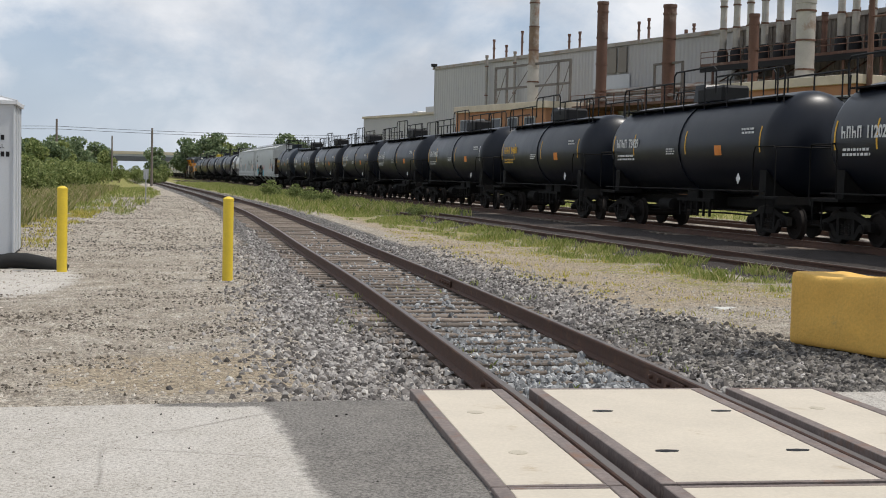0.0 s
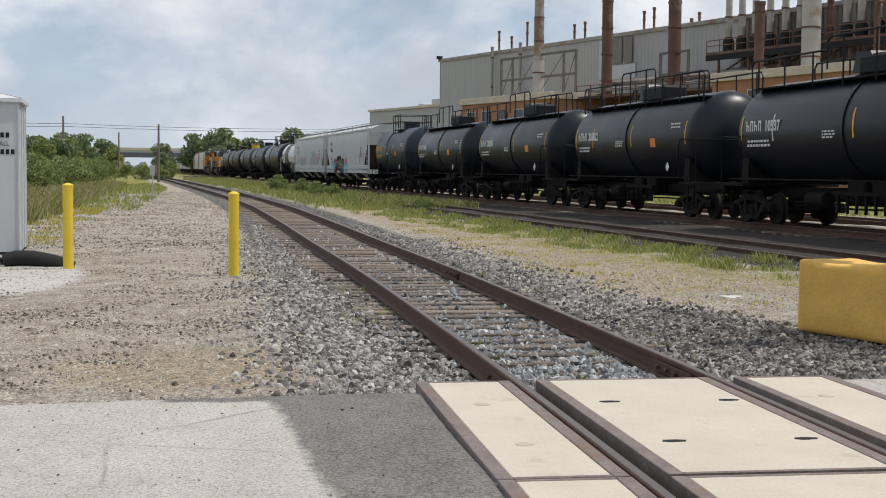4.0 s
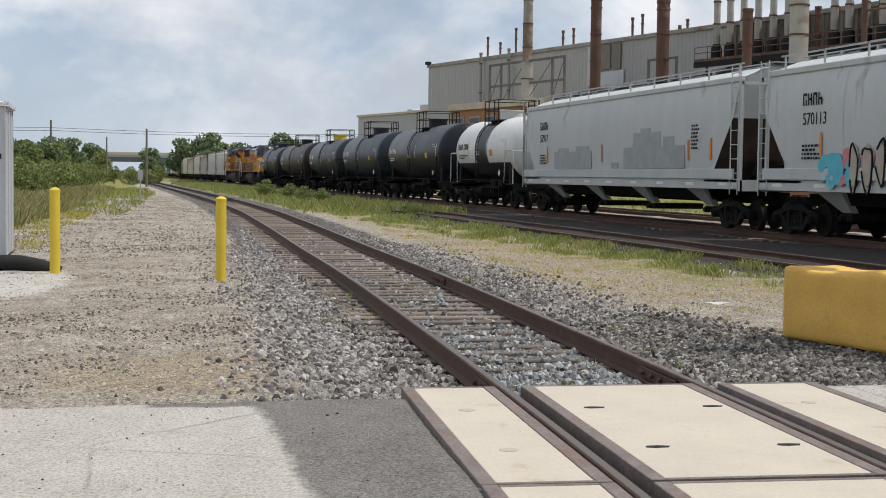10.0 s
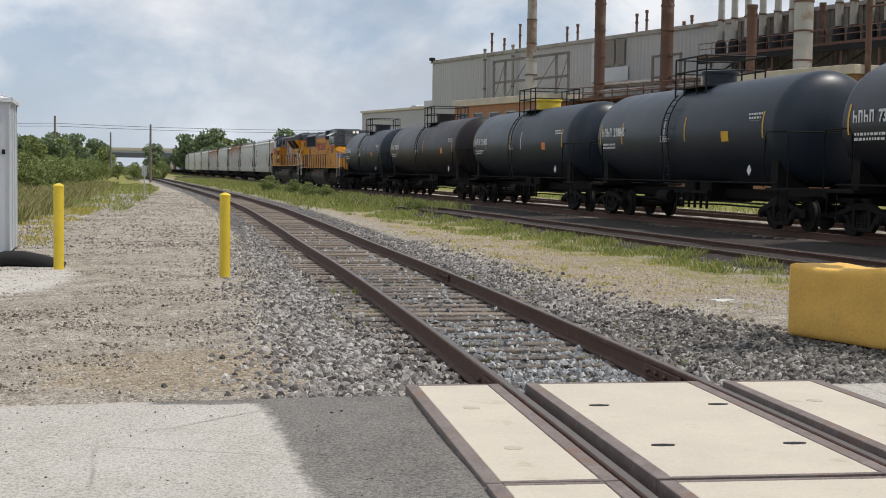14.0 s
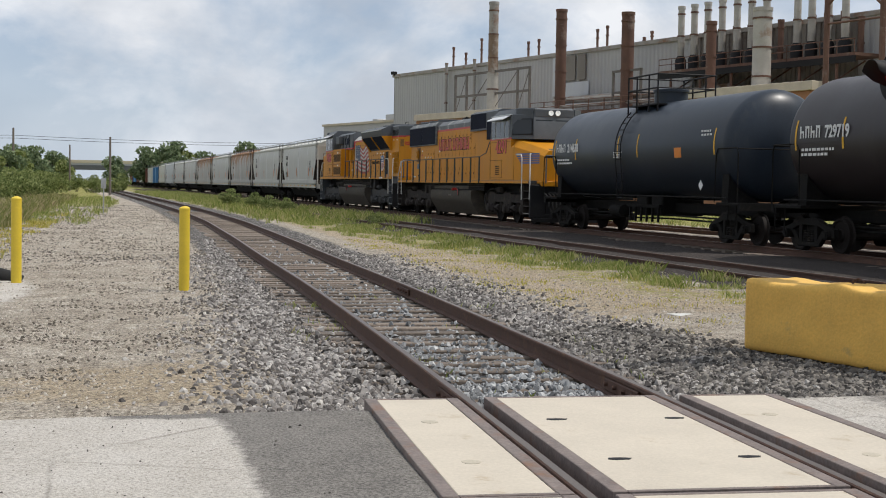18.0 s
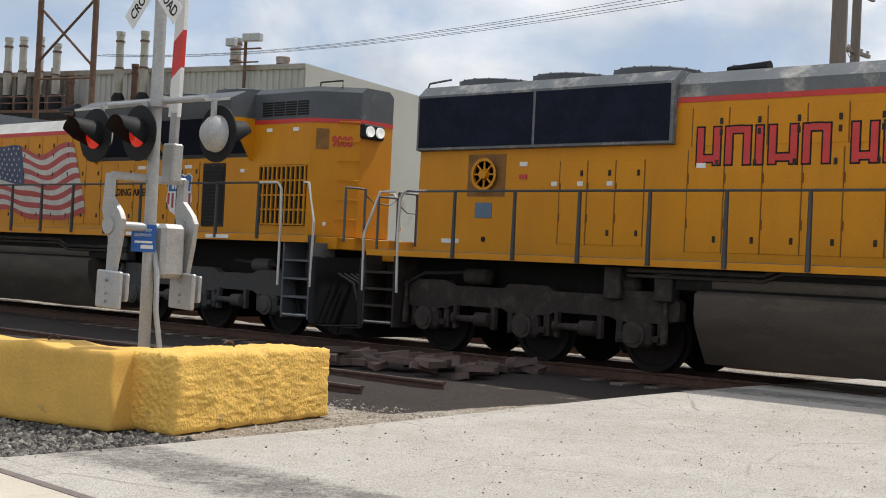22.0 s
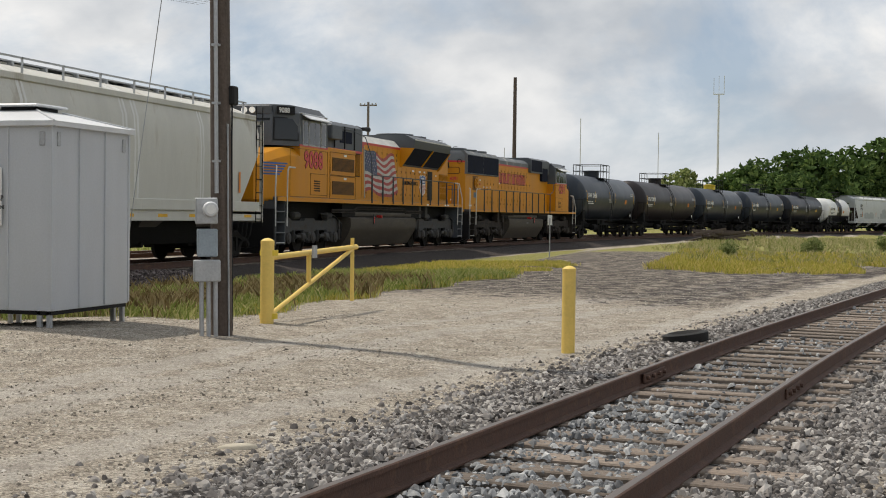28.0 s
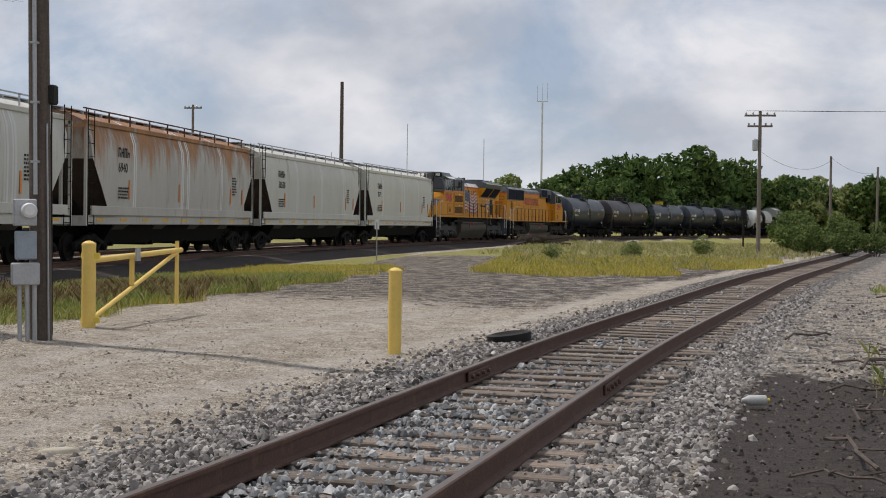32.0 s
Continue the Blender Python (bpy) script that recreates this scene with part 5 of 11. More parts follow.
        part("owner_mark", sm, M_BLACK, car, m=pose(-1.548, left, zz + 0.34))
        lettering(number, 0.42, M_BLACK, car, on_side(-1.548, left, zz - 0.12), "number", squeeze=0.9)
        part("small_print", text_bars(rng, 4, 0.9, 0.4), M_BLACK, car, m=pose(-1.55, left, zz - 0.6))
    part("small_print", text_bars(rng, 7, 0.5, 0.75), M_BLACK, car, m=pose(-1.552, -h + 3.0, zz + 0.1))
    for k in (-h + 3.2, -h + 1.7, h - 3.2, 0.6):
        part("stripe", Shape().box(-1.562, k - 0.05, sill + 0.55, -1.55, k + 0.05, sill + 1.15), M_MARKO, car)
    s = Shape()
    for i in range(9):
        yy = -h + 1 + (2 * h - 2) * i / 8
        s.box(-1.506, yy - 0.25, sill - 0.16, -1.5, yy + 0.25, sill - 0.08)
    pieces("reflector_strip", s, M_MARKY if paint is not M_HOPPER else M_WHITE, car)
    if graffiti:
        graffiti(car, h, sill)
    return car


def scrawl(car, h, sill):
    """Bubble-letter graffiti as plain overlapping loops and blots; no word can be read in it."""
    rng = random.Random(12)
    cols = [(mat("spray_pink", (0.62, 0.22, 0.24), 0.6, bump=0), -1.5, 5.2), (mat("spray_cyan", (0.10, 0.50, 0.62), 0.6, bump=0), -1.6, 5.3)]
    for k, (m_, a, b) in enumerate(cols):
        for side in (0.2, 5.0):
            s = Shape()
            for j in range(13):
                yy, zz, r = side + rng.uniform(-0.9, 0.9) + 0.3 * k, sill + rng.uniform(0.0, 0.75) - 0.22 * k, rng.uniform(0.08, 0.24)
                n = 14
                s.prism([(yy + r * math.cos(2 * math.pi * i / n) * 1.2, zz + r * math.sin(2 * math.pi * i / n)) for i in range(n)], "x", -1.556 - 0.003 * k - 0.0004 * j, -1.55)
            pieces("spray_blot", s, m_, car, "sprayed colour blots")
    s = Shape()
    for i in range(8):
        yy = 4.7 - i * 0.54
        zz = sill + 0.36 + rng.uniform(-0.1, 0.1)
        pts = [(-1.568, yy + 0.22 * math.cos(a) * (1 if i % 2 else 0.8), zz + 0.52 * math.sin(a) + 0.12 * math.sin(2.3 * a + i)) for a in np.linspace(0.3 * i, 0.3 * i + 5.6, 16)]
        s.pipe(pts, 0.026, 5)
    pieces("spray_line", s, M_BLACK, car, "black spray-painted scrawl")
    fill = Shape()
    for i in range(8):
        yy, zz = 4.7 - i * 0.54, sill + 0.36
        fill.prism([(yy + 0.2 * math.cos(2 * math.pi * k / 12), zz + 0.5 * math.sin(2 * math.pi * k / 12)) for k in range(12)], "x", -1.566, -1.55)
    pieces("spray_fill", fill, mat("spray_tan", (0.46, 0.40, 0.32), 0.6, bump=0), car)


def primer(car, h, sill):
    """Darker grey rectangles where graffiti was painted over."""
    s = Shape()
    for a, b, c, d in ((-6.2, -1.4, 0.32, 1.0), (-5.4, -4.6, 1.0, 1.28), (-4.4, -2.2, 1.0, 1.45), (-3.6, -2.8, 1.45, 1.58), (-0.9, -0.3, 0.32, 0.52), (1.6, 5.6, 0.32, 0.95), (1.9, 3.2, 0.95, 1.12), (4.0, 5.2, 0.95, 1.08)):
        s.box(-1.548, a, sill + c, -1.54, b, sill + d)
    pieces("primer_patch", s, mat("primer_grey", (0.36, 0.385, 0.385), 0.7, bump=0), car, "grey paint patches")

# ---- locomotives ----
AXLES = (-2.07, 0, 2.07)


def loco_side_frame(w):
    """The deep cast beam on one side of a three-axle truck, with its pedestals."""
    a, b = sorted((w * 1.08, w * 1.24))
    s = Shape().prism([(-2.75, 0.80), (-2.75, 1.06), (-2.5, 1.20), (-1.72, 1.20), (-1.52, 1.12), (-0.5, 1.12), (-0.38, 1.20), (0.38, 1.20), (0.5, 1.12), (1.52, 1.12), (1.72, 1.20), (2.5, 1.20), (2.75, 1.06), (2.75, 0.80), (2.45, 0.74), (1.7, 0.74), (1.55, 0.80), (0.52, 0.80), (0.38, 0.74), (-0.38, 0.74), (-0.52, 0.80), (-1.55, 0.80), (-1.7, 0.74), (-2.45, 0.74)], "x", a, b)
    for k in AXLES:
        for q in (-0.36, 0.36):
            s.box(a + 0.02, k + q - 0.06, 0.42, b - 0.02, k + q + 0.06, 0.80, 0.012)
    return s


def axle_box(w):
    """A bearing box with its round cap and side ears."""
    s = Shape().box(w * 1.24 - 0.1, -0.25, 0.38, w * 1.24 + 0.1, 0.25, 0.74, 0.06)
    s.lathe((w * 1.32, 0, 0.56), (w, 0, 0), [(0, 0.19), (0.06, 0.19), (0.07, 0.14), (0.09, 0.13), (0.1, 0.05)], 16)
    s.box(w * 1.22 - 0.05, -0.36, 0.46, w * 1.22 + 0.05, 0.36, 0.56, 0.02)
    return s


def brake_cylinder(w):
    s = Shape().lathe((w * 1.3, -0.36, 0.60), (0, 1, 0), [(0, 0.05), (0.03, 0.12), (0.3, 0.12), (0.33, 0.06), (0.72, 0.05), (0.74, 0.09), (0.8, 0.09)], 12)
    return s.box(w * 1.26 - 0.05, -0.42, 0.45, w * 1.26 + 0.05, -0.34, 0.82, 0.01).box(w * 1.26 - 0.05, 0.38, 0.42, w * 1.26 + 0.05, 0.46, 0.82, 0.01)


def truck_core():
    """Bolster, cross members and the traction motors between the wheels."""
    s = Shape().box(-1.08, -1.25, 0.72, 1.08, -0.85, 1.0, 0.03).box(-1.08, 0.85, 0.72, 1.08, 1.25, 1.0, 0.03).box(-0.6, -2.6, 0.86, 0.6, 2.6, 1.1, 0.03)
    for k in AXLES:
        s.box(-0.58, k - 0.1, 0.22, 0.58, k + 0.82, 0.92, 0.08)
    return s


def loco_wheels():
    s = Shape()
    for w in (-0.755, 0.755):
        k = 1 if w > 0 else -1
        s.lathe((w - k * 0.065, 0, 0.533), (k, 0, 0), [(0, 0.0), (0, 0.575), (0.03, 0.55), (0.035, 0.535), (0.14, 0.53), (0.14, 0.46), (0.1, 0.43), (0.1, 0.2), (0.16, 0.16), (0.16, 0.0)], 28, caps=False)
    s.tube((-0.7, 0, 0.533), (0.7, 0, 0.533), 0.11, n=10)
    return s


M_RAILGREY = mat("handrail_grey", (0.045, 0.048, 0.052), 0.55, scale=4, bump=0.05)
M_SEAM = mat("door_seam_grime", (0.17, 0.075, 0.012), 0.8, bump=0)
M_BLOWER = mat("blower_dirt", (0.24, 0.115, 0.03), 0.8, scale=3, dark=0.5, light=1.3)
M_WORN = mat("worn_marking", (0.27, 0.26, 0.24), 0.8, bump=0)
M_LTRUCK = mat("loco_truck_grey", (0.056, 0.056, 0.056), 0.8, spec=0.25, scale=4, light=1.5, bump=0.3, stain=(0.06, 0.052, 0.044), stain_at=0.55, stain_scale=4)
M_LTRUCKB = mat("loco_truck_brown", (0.034, 0.029, 0.026), 0.85, spec=0.15, scale=4, light=1.6, bump=0.3, stain=(0.07, 0.058, 0.045), stain_at=0.6, stain_scale=4)
TRUCK_PARTS = {}
for worn, m_ in ((False, M_LTRUCK), (True, M_LTRUCKB)):
    TRUCK_PARTS[worn, "core"] = truck_core().mesh("truck", M_UNDER)
    for w in (-1, 1):
        TRUCK_PARTS[worn, "side_frame", w] = loco_side_frame(w).mesh("side_frame", m_)
        TRUCK_PARTS[worn, "axle_box", w] = axle_box(w).mesh("axle_box", m_)
        TRUCK_PARTS[worn, "brake_cylinder", w] = brake_cylinder(w).mesh("brake_cylinder", m_)
        TRUCK_PARTS[worn, "damper", w] = Shape().lathe((w * 1.3, 0, 0.45), (0, 0, 1), [(0, 0.03), (0.02, 0.055), (0.36, 0.055), (0.37, 0.035), (0.7, 0.035), (0.72, 0.06)], 10).mesh("damper", m_)
        TRUCK_PARTS[worn, "air_cylinder", w] = Shape().lathe((w * 1.15, -0.28, 1.29), (0, 1, 0), [(0, 0.05), (0.05, 0.13), (0.5, 0.13), (0.55, 0.05)], 12).mesh("air_cylinder", m_)


def loco_truck(lo, v, worn):
    t = part("truck", TRUCK_PARTS[worn, "core"], M_UNDER, lo.ob, m=pose(0, lo.y(v), 0))
    for k in AXLES:
        part("wheelset", ME_LWHEEL, M_WHEEL, t, m=pose(0, k, 0))
    for w in (-1, 1):
        for kind, spots in (("side_frame", (0,)), ("axle_box", AXLES), ("brake_cylinder", (-1.03, 1.03)), ("damper", (-2.55, 2.55)), ("air_cylinder", (-1.75, 1.1))):
            for k in spots:
                part(kind, TRUCK_PARTS[worn, kind, w], M_LTRUCK, t, m=pose(0, k, 0))
    return t


ME_LWHEEL = loco_wheels().mesh("wheelset", M_WHEEL)


class Loco:
    """Builds along v, metres from the rear coupler towards the nose; nose is -1 or +1 along y."""

    def __init__(self, name, label, length, nose):
        self.ob = thing(name, label, "locomotive", "locomotives in the train")
        self.len, self.nose = length, nose

    def y(self, v):
        return self.nose * (v - self.len / 2)

    def box(self, s, x0, v0, z0, x1, v1, z1, c=0.0):
        a, b = sorted((self.y(v0), self.y(v1)))
        return s.box(x0, a, z0, x1, b, z1, c)

    def both(self, v0, z0, v1, z1, x0, x1, c=0.0):
        """The same box on both flanks."""
        return self.box(Shape(), -x1, v0, z0, -x0, v1, z1, c), self.box(Shape(), x0, v0, z0, x1, v1, z1, c)

    def hull(self, sec, v0, v1, sec2=None):
        return Shape().loft([[(x, self.y(v0), z) for x, z in sec], [(x, self.y(v1), z) for x, z in (sec2 or sec)]])


def louvres(lo, v0, v1, z0, z1, x, n, mat_, parent, name="louvre"):
    s = Shape()
    for i in range(n):
        z = z0 + (z1 - z0) * (i + 0.5) / n
        h = (z1 - z0) / n * 0.32
        lo.box(s, -x - 0.012, v0, z - h, -x, v1, z + h)
    part(name, s, mat_, parent)


def fan(lo, v, z, r=0.72):
    s = Shape().lathe((0, lo.y(v), z), (0, 0, 1), [(0, r), (0.14, r), (0.16, r - 0.04), (0.16, r - 0.1), (0.05, r - 0.12), (0.02, 0.0)], 24, caps=False)
    f = part("radiator_fan", s, M_LOCOGREY, lo.ob)
    for i in range(8):
        a = math.pi * i / 8
        part("guard_bar", Shape().tube((r * math.cos(a), lo.y(v) + r * math.sin(a), z + 0.15), (-r * math.cos(a), lo.y(v) - r * math.sin(a), z + 0.15), 0.014, n=4), M_LOCOGREY, f)


def hood_doors(lo, edges, z0, z1, x, parent):
    """Seams between hood doors, their latches and hinges."""
    for i, v in enumerate(edges):
        part("door_seam", lo.box(Shape(), -x - 0.003, v - 0.008, z0, -x + 0.01, v + 0.008, z1), M_SEAM, parent)
    for a, b in zip(edges[:-1], edges[1:]):
        door = part("hood_door", lo.box(Shape(), -x - 0.008, a + 0.012, z0 + 0.012, -x + 0.004, b - 0.012, z1 - 0.012, 0.003), M_LOCO, parent)
        c = a + (b - a) * (0.80 if lo.nose < 0 else 0.2)
        for z in (z0 + 0.2, z1 - 0.2):
            part("door_latch", lo.box(Shape(), -x - 0.022, c - 0.025, z - 0.045, -x - 0.006, c + 0.025, z + 0.045, 0.006), M_LTRUCKB, door)
        if z1 - z0 > 1:
            for z in (z0 + 0.42, z1 - 0.42):
                part("hinge", lo.box(Shape(), -x - 0.018, a + 0.014, z - 0.07, -x - 0.006, a + 0.03, z + 0.07), M_SEAM, door)


def loco_frame(lo, sill0, sill1, rail_z, worn, axles_rear, fuel, tank_low):
    ob, L = lo.ob, lo.len
    s = Shape()
    lo.box(s, -1.52, 1.0, sill0, 1.52, L - 1.0, sill1, 0.01)
    part("walkway_deck", s, M_LOCOGREY, ob)
    part("sill_stripe", lo.both(0.75, sill0, L - 0.75, sill1 - 0.01, 1.52, 1.535), M_LOCO, ob, "yellow sill edge")
    s = Shape()
    lo.box(s, -0.9, 0.8, 1.1, 0.9, L - 0.8, sill0, 0.02)
    lo.box(s, -1.35, 6.8, 1.25, 1.35, L - 6.8, sill0)
    part("underframe", s, M_UNDER, ob)
    # fuel tank
    v0, v1 = fuel
    sec = [(-1.4, 1.25), (-1.49, 1.2), (-1.5, 0.92), (-1.44, 0.72), (-1.12, tank_low), (1.12, tank_low), (1.44, 0.72), (1.5, 0.92), (1.49, 1.2), (1.4, 1.25)]
    part("fuel_tank", lo.hull(sec, v0, v1), M_FUEL, ob)
    s = Shape()
    for w in (-1, 1):
        s.tube((w * 1.2, lo.y(v0 + 0.2), 1.36), (w * 1.2, lo.y(v1 - 0.8), 1.36), 0.17, n=14)
    pieces("air_reservoir", s, M_FUEL, ob)
    for z, q in ((1.50, 0.035), (1.42, 0.025)):
        part("brake_pipe", Shape().pipe([(-1.38, lo.y(v0 - 1.2), z), (-1.38, lo.y(v0 + 1.0), z), (-1.4, lo.y(v0 + 1.3), z + 0.12), (-1.4, lo.y(v1 - 1.0), z + 0.12), (-1.38, lo.y(v1 - 0.6), z), (-1.38, lo.y(v1 + 1.6), z)], q), M_LTRUCKB, ob)
    part("sight_gauge", lo.both((v0 + v1) / 2 + 1.3, 1.0, (v0 + v1) / 2 + 1.45, 1.36, 1.5, 1.53), M_LTRUCK, ob, "grey fuel gauge plate")
    part("gauge_strip", lo.both((v0 + v1) / 2 + 1.35, 1.03, (v0 + v1) / 2 + 1.4, 1.28, 1.53, 1.536), M_RED, ob)
    for k in (0.28, 0.72):
        part("side_plate", lo.both(5.0 + k * 2.0, sill0 - 0.5, 5.3 + k * 2.0, sill0 - 0.02, 1.1, 1.36, 0.02), M_LTRUCK if not worn else M_LTRUCKB, ob)
    part("fuel_filler", Shape().tube((-1.56, lo.y((v0 + v1) / 2 + 0.6), 1.28), (-1.36, lo.y((v0 + v1) / 2 + 0.6), 1.28), 0.06, n=10), M_RED, ob, "red fuel filler cap")
    # trucks
    mid = axles_rear[1]
    for c in (mid, L - mid):
        loco_truck(lo, c, worn)
        s = Shape().pipe([(-1.24, lo.y(c - 2.9), 0.5), (-1.3, lo.y(c - 2.8), 1.0), (-1.25, lo.y(c - 2.2), 1.3), (-1.2, lo.y(c - 1.0), 1.36)], 0.03)
        part("sand_hose", s, M_RUBBER, ob)
    # ends: pilot, steps, platform, coupler, hoses
    for e in (0, 1):
        V = (lambda v: v) if e == 0 else (lambda v: L - v)
        s = Shape()
        lo.box(s, -1.5, V(0.55), 0.28, 1.5, V(0.68), 1.5, 0.02)
        a, b = sorted((lo.y(V(0.2)), lo.y(V(0.55))))
        s.prism([(-1.5, 0.28), (1.5, 0.28), (1.2, 0.12), (-1.2, 0.12)], "y", a + 0.1, b)
        part("pilot_plate", s, M_BLACK, ob)
        s = Shape()
        lo.box(s, -1.1, V(0.45), sill0 - 0.1, 1.1, V(1.1), sill1 - 0.02, 0.01)
        part("end_platform", s, M_LOCO, ob)
        for w in (-1, 1):
            s = Shape()
            for j in range(4):
                z = 0.42 + j * (sill0 - 0.42) / 4
                lo.box(s, w * 1.5 if w < 0 else 0.95, V(0.72), z - 0.02, w * 1.5 if w > 0 else -0.95, V(1.38), z + 0.02)
            lo.box(s, w * 1.5 if w < 0 else 0.9, V(0.68), 0.36, w * 1.5 if w > 0 else -0.9, V(0.72), sill0)
            lo.box(s, w * 1.5 if w < 0 else 0.9, V(1.38), 0.36, w * 1.5 if w > 0 else -0.9, V(1.42), sill0)
            lo.box(s, w * 0.95 - 0.02, V(0.72), 0.4, w * 0.95 + 0.02, V(1.38), sill0)
            pieces("step", s, M_LOCOGREY if not worn else M_LTRUCKB, ob)
            part("step_edge", Shape().pipe([(w * 1.5, lo.y(V(0.74)), 0.435), (w * 1.5, lo.y(V(1.36)), 0.435)], 0.012, 4), M_OFFWHITE, ob)
            # white grab irons by the steps
            s = Shape().pipe([(w * 1.53, lo.y(V(1.5)), 0.95), (w * 1.54, lo.y(V(1.48)), sill1 + 0.3), (w * 1.54, lo.y(V(1.5)), rail_z - 0.12), (w * 1.54, lo.y(V(1.6)), rail_z), (w * 1.54, lo.y(V(2.1)), rail_z)], 0.024)
            s.pipe([(w * 1.5, lo.y(V(0.66)), 0.95), (w * 1.5, lo.y(V(0.64)), sill1 + 0.25), (w * 1.42, lo.y(V(0.9)), rail_z), (w * 1.3, lo.y(V(1.15)), rail_z + 0.02)], 0.024)
            pieces("grab_rail", s, M_OFFWHITE, ob, "white grab rail by the steps")
        part("coupler", Shape().box(-0.11, *sorted((lo.y(V(0.02)), lo.y(V(0.6))))[:1], 0.75, 0.11, sorted((lo.y(V(0.02)), lo.y(V(0.6))))[1], 0.98, 0.03).box(-0.2, sorted((lo.y(V(-0.02)), lo.y(V(0.22))))[0], 0.68, 0.2, sorted((lo.y(V(-0.02)), lo.y(V(0.22))))[1], 1.04, 0.06), M_UNDER, ob)
        s = Shape()
        for k, x in enumerate((-0.95, -0.8, -0.65, -0.5, 0.5, 0.7)):
            q = lo.y(V(0.5)), lo.y(V(0.12)), lo.y(V(0.02))
            s.pipe([(x, q[0], 1.2), (x, q[1], 1.05), (x, q[2], 0.72 - 0.05 * (k % 3)), (x * 0.9, lo.y(V(-0.02)), 0.5)], 0.025)
        s.pipe([(-0.35, lo.y(V(0.5)), 1.5), (-0.3, lo.y(V(0.2)), 1.1), (-0.2, lo.y(V(0.0)), 1.0)], 0.04)
        pieces("air_hose", s, M_RUBBER, ob)
        s = Shape()
        for x in (-0.95, -0.45, 0.45, 0.95):
            s.tube((x, lo.y(V(0.42)), sill1 - 0.1), (x, lo.y(V(0.42)), rail_z - 0.05), 0.028, n=6)
        s.pipe([(-0.95, lo.y(V(0.42)), rail_z - 0.05), (-0.45, lo.y(V(0.42)), rail_z - 0.05)], 0.02)
        s.pipe([(0.45, lo.y(V(0.42)), rail_z - 0.05), (0.95, lo.y(V(0.42)), rail_z - 0.05)], 0.02)
        s.pipe([(-0.45, lo.y(V(0.42)), rail_z - 0.15), (-0.2, lo.y(V(0.42)), rail_z - 0.3), (0.2, lo.y(V(0.42)), rail_z - 0.3), (0.45, lo.y(V(0.42)), rail_z - 0.15)], 0.012, 5)
        pieces("end_railing", s, M_LOCOGREY, ob)


def side_railing(lo, v0, v1, z0, z1, n):
    for w in (-1, 1):
        part("handrail", Shape().pipe([(w * 1.545, lo.y(v0), z1), (w * 1.545, lo.y(v1), z1)], 0.02), M_RAILGREY, lo.ob)
    for i in range(n):
        v = v0 + (v1 - v0) * i / (n - 1)
        for w in (-1, 1):
            part("stanchion", Shape().tube((w * 1.545, lo.y(v), z0 - 0.1), (w * 1.545, lo.y(v), z1), 0.04, 0.03, n=6), M_RAILGREY, lo.ob)


def brand_bars(lo, v_left, z, height, widths, gap, material, x, outline=None):
    """A brand name as plain upright blocks of its letters' size."""
    k = 0.0
    y0 = lo.y(v_left)
    for i, w in enumerate(widths):
        if w > 0:
            t = 0.19 * height
            s = Shape()
            s.box(-x - 0.006, y0 - k - t, z, -x, y0 - k, z + height)
            if w > t * 2.2:
                s.box(-x - 0.006, y0 - k - w, z, -x, y0 - k - w + t, z + height)
                zc = z + height * (0.08, 0.84, 0.46)[i % 3]
                s.box(-x - 0.006, y0 - k - w + t, zc, -x, y0 - k - t, zc + t * 0.9)
            bl = part("brand_letter", s, material, lo.ob, "red lettering block")
            rim = Shape().box(-x - 0.003, y0 - k - t - 0.025, z - 0.025, -x, y0 - k + 0.025, z + height + 0.025)
            if w > t * 2.2:
                rim.box(-x - 0.003, y0 - k - w - 0.025, z - 0.025, -x, y0 - k - w + t + 0.025, z + height + 0.025)
                rim.box(-x - 0.0026, y0 - k - w + t, zc - 0.025, -x, y0 - k - t, zc + t * 0.9 + 0.025)
            part("letter_edge", rim, M_BLACK, bl, "thin black edge of the block")
            k += w + gap
        else:
            k += -w


def shield(lo, v, z, s_, x):
    """A blue and striped shield as plain shapes, with no words."""
    yc = lo.y(v)
    out = [(-0.5, 0.42), (-0.36, 0.5), (-0.2, 0.44), (0, 0.52), (0.2, 0.44), (0.36, 0.5), (0.5, 0.42), (0.46, 0.1), (0.52, -0.15), (0.36, -0.42), (0, -0.56), (-0.36, -0.42), (-0.52, -0.15), (-0.46, 0.1)]
    part("shield", Shape().prism([(yc + a * s_, z + b * s_ * 1.03) for a, b in out], "x", -x - 0.006, -x + 0.002), M_WHITE, lo.ob, "white shield field")
    top = [(-0.46, 0.4), (-0.36, 0.47), (-0.2, 0.41), (0, 0.49), (0.2, 0.41), (0.36, 0.47), (0.46, 0.4), (0.43, 0.06), (-0.43, 0.06)]
    part("shield_top", Shape().prism([(yc + a * s_, z + b * s_ * 1.03) for a, b in top], "x", -x - 0.010, -x), M_BLUE, lo.ob, "blue shield top")
    st = Shape()
    for i in range(6):
        a = -0.42 + 0.168 * i
        lowest = -0.5 + abs(a + 0.04) * 0.55
        st.box(-x - 0.010, yc + (a - 0.04) * s_, z + lowest * s_ * 1.03, -x, yc + (a + 0.045) * s_, z + 0.02 * s_)
    pieces("shield_stripe", st, M_FLAGRED, lo.ob, "red shield stripe")
    wd = Shape()
    for zz, ww in ((0.27, 0.5), (0.12, 0.62)):
        n = 5
        for i in range(n):
            a = (-0.5 + (i + 0.15) / n) * ww
            wd.box(-x - 0.013, yc + a * s_, z + zz * s_ * 1.03, -x, yc + (a + ww / n * 0.7) * s_, z + (zz + 0.085) * s_ * 1.03)
    pieces("shield_bar", wd, M_WHITE, lo.ob)


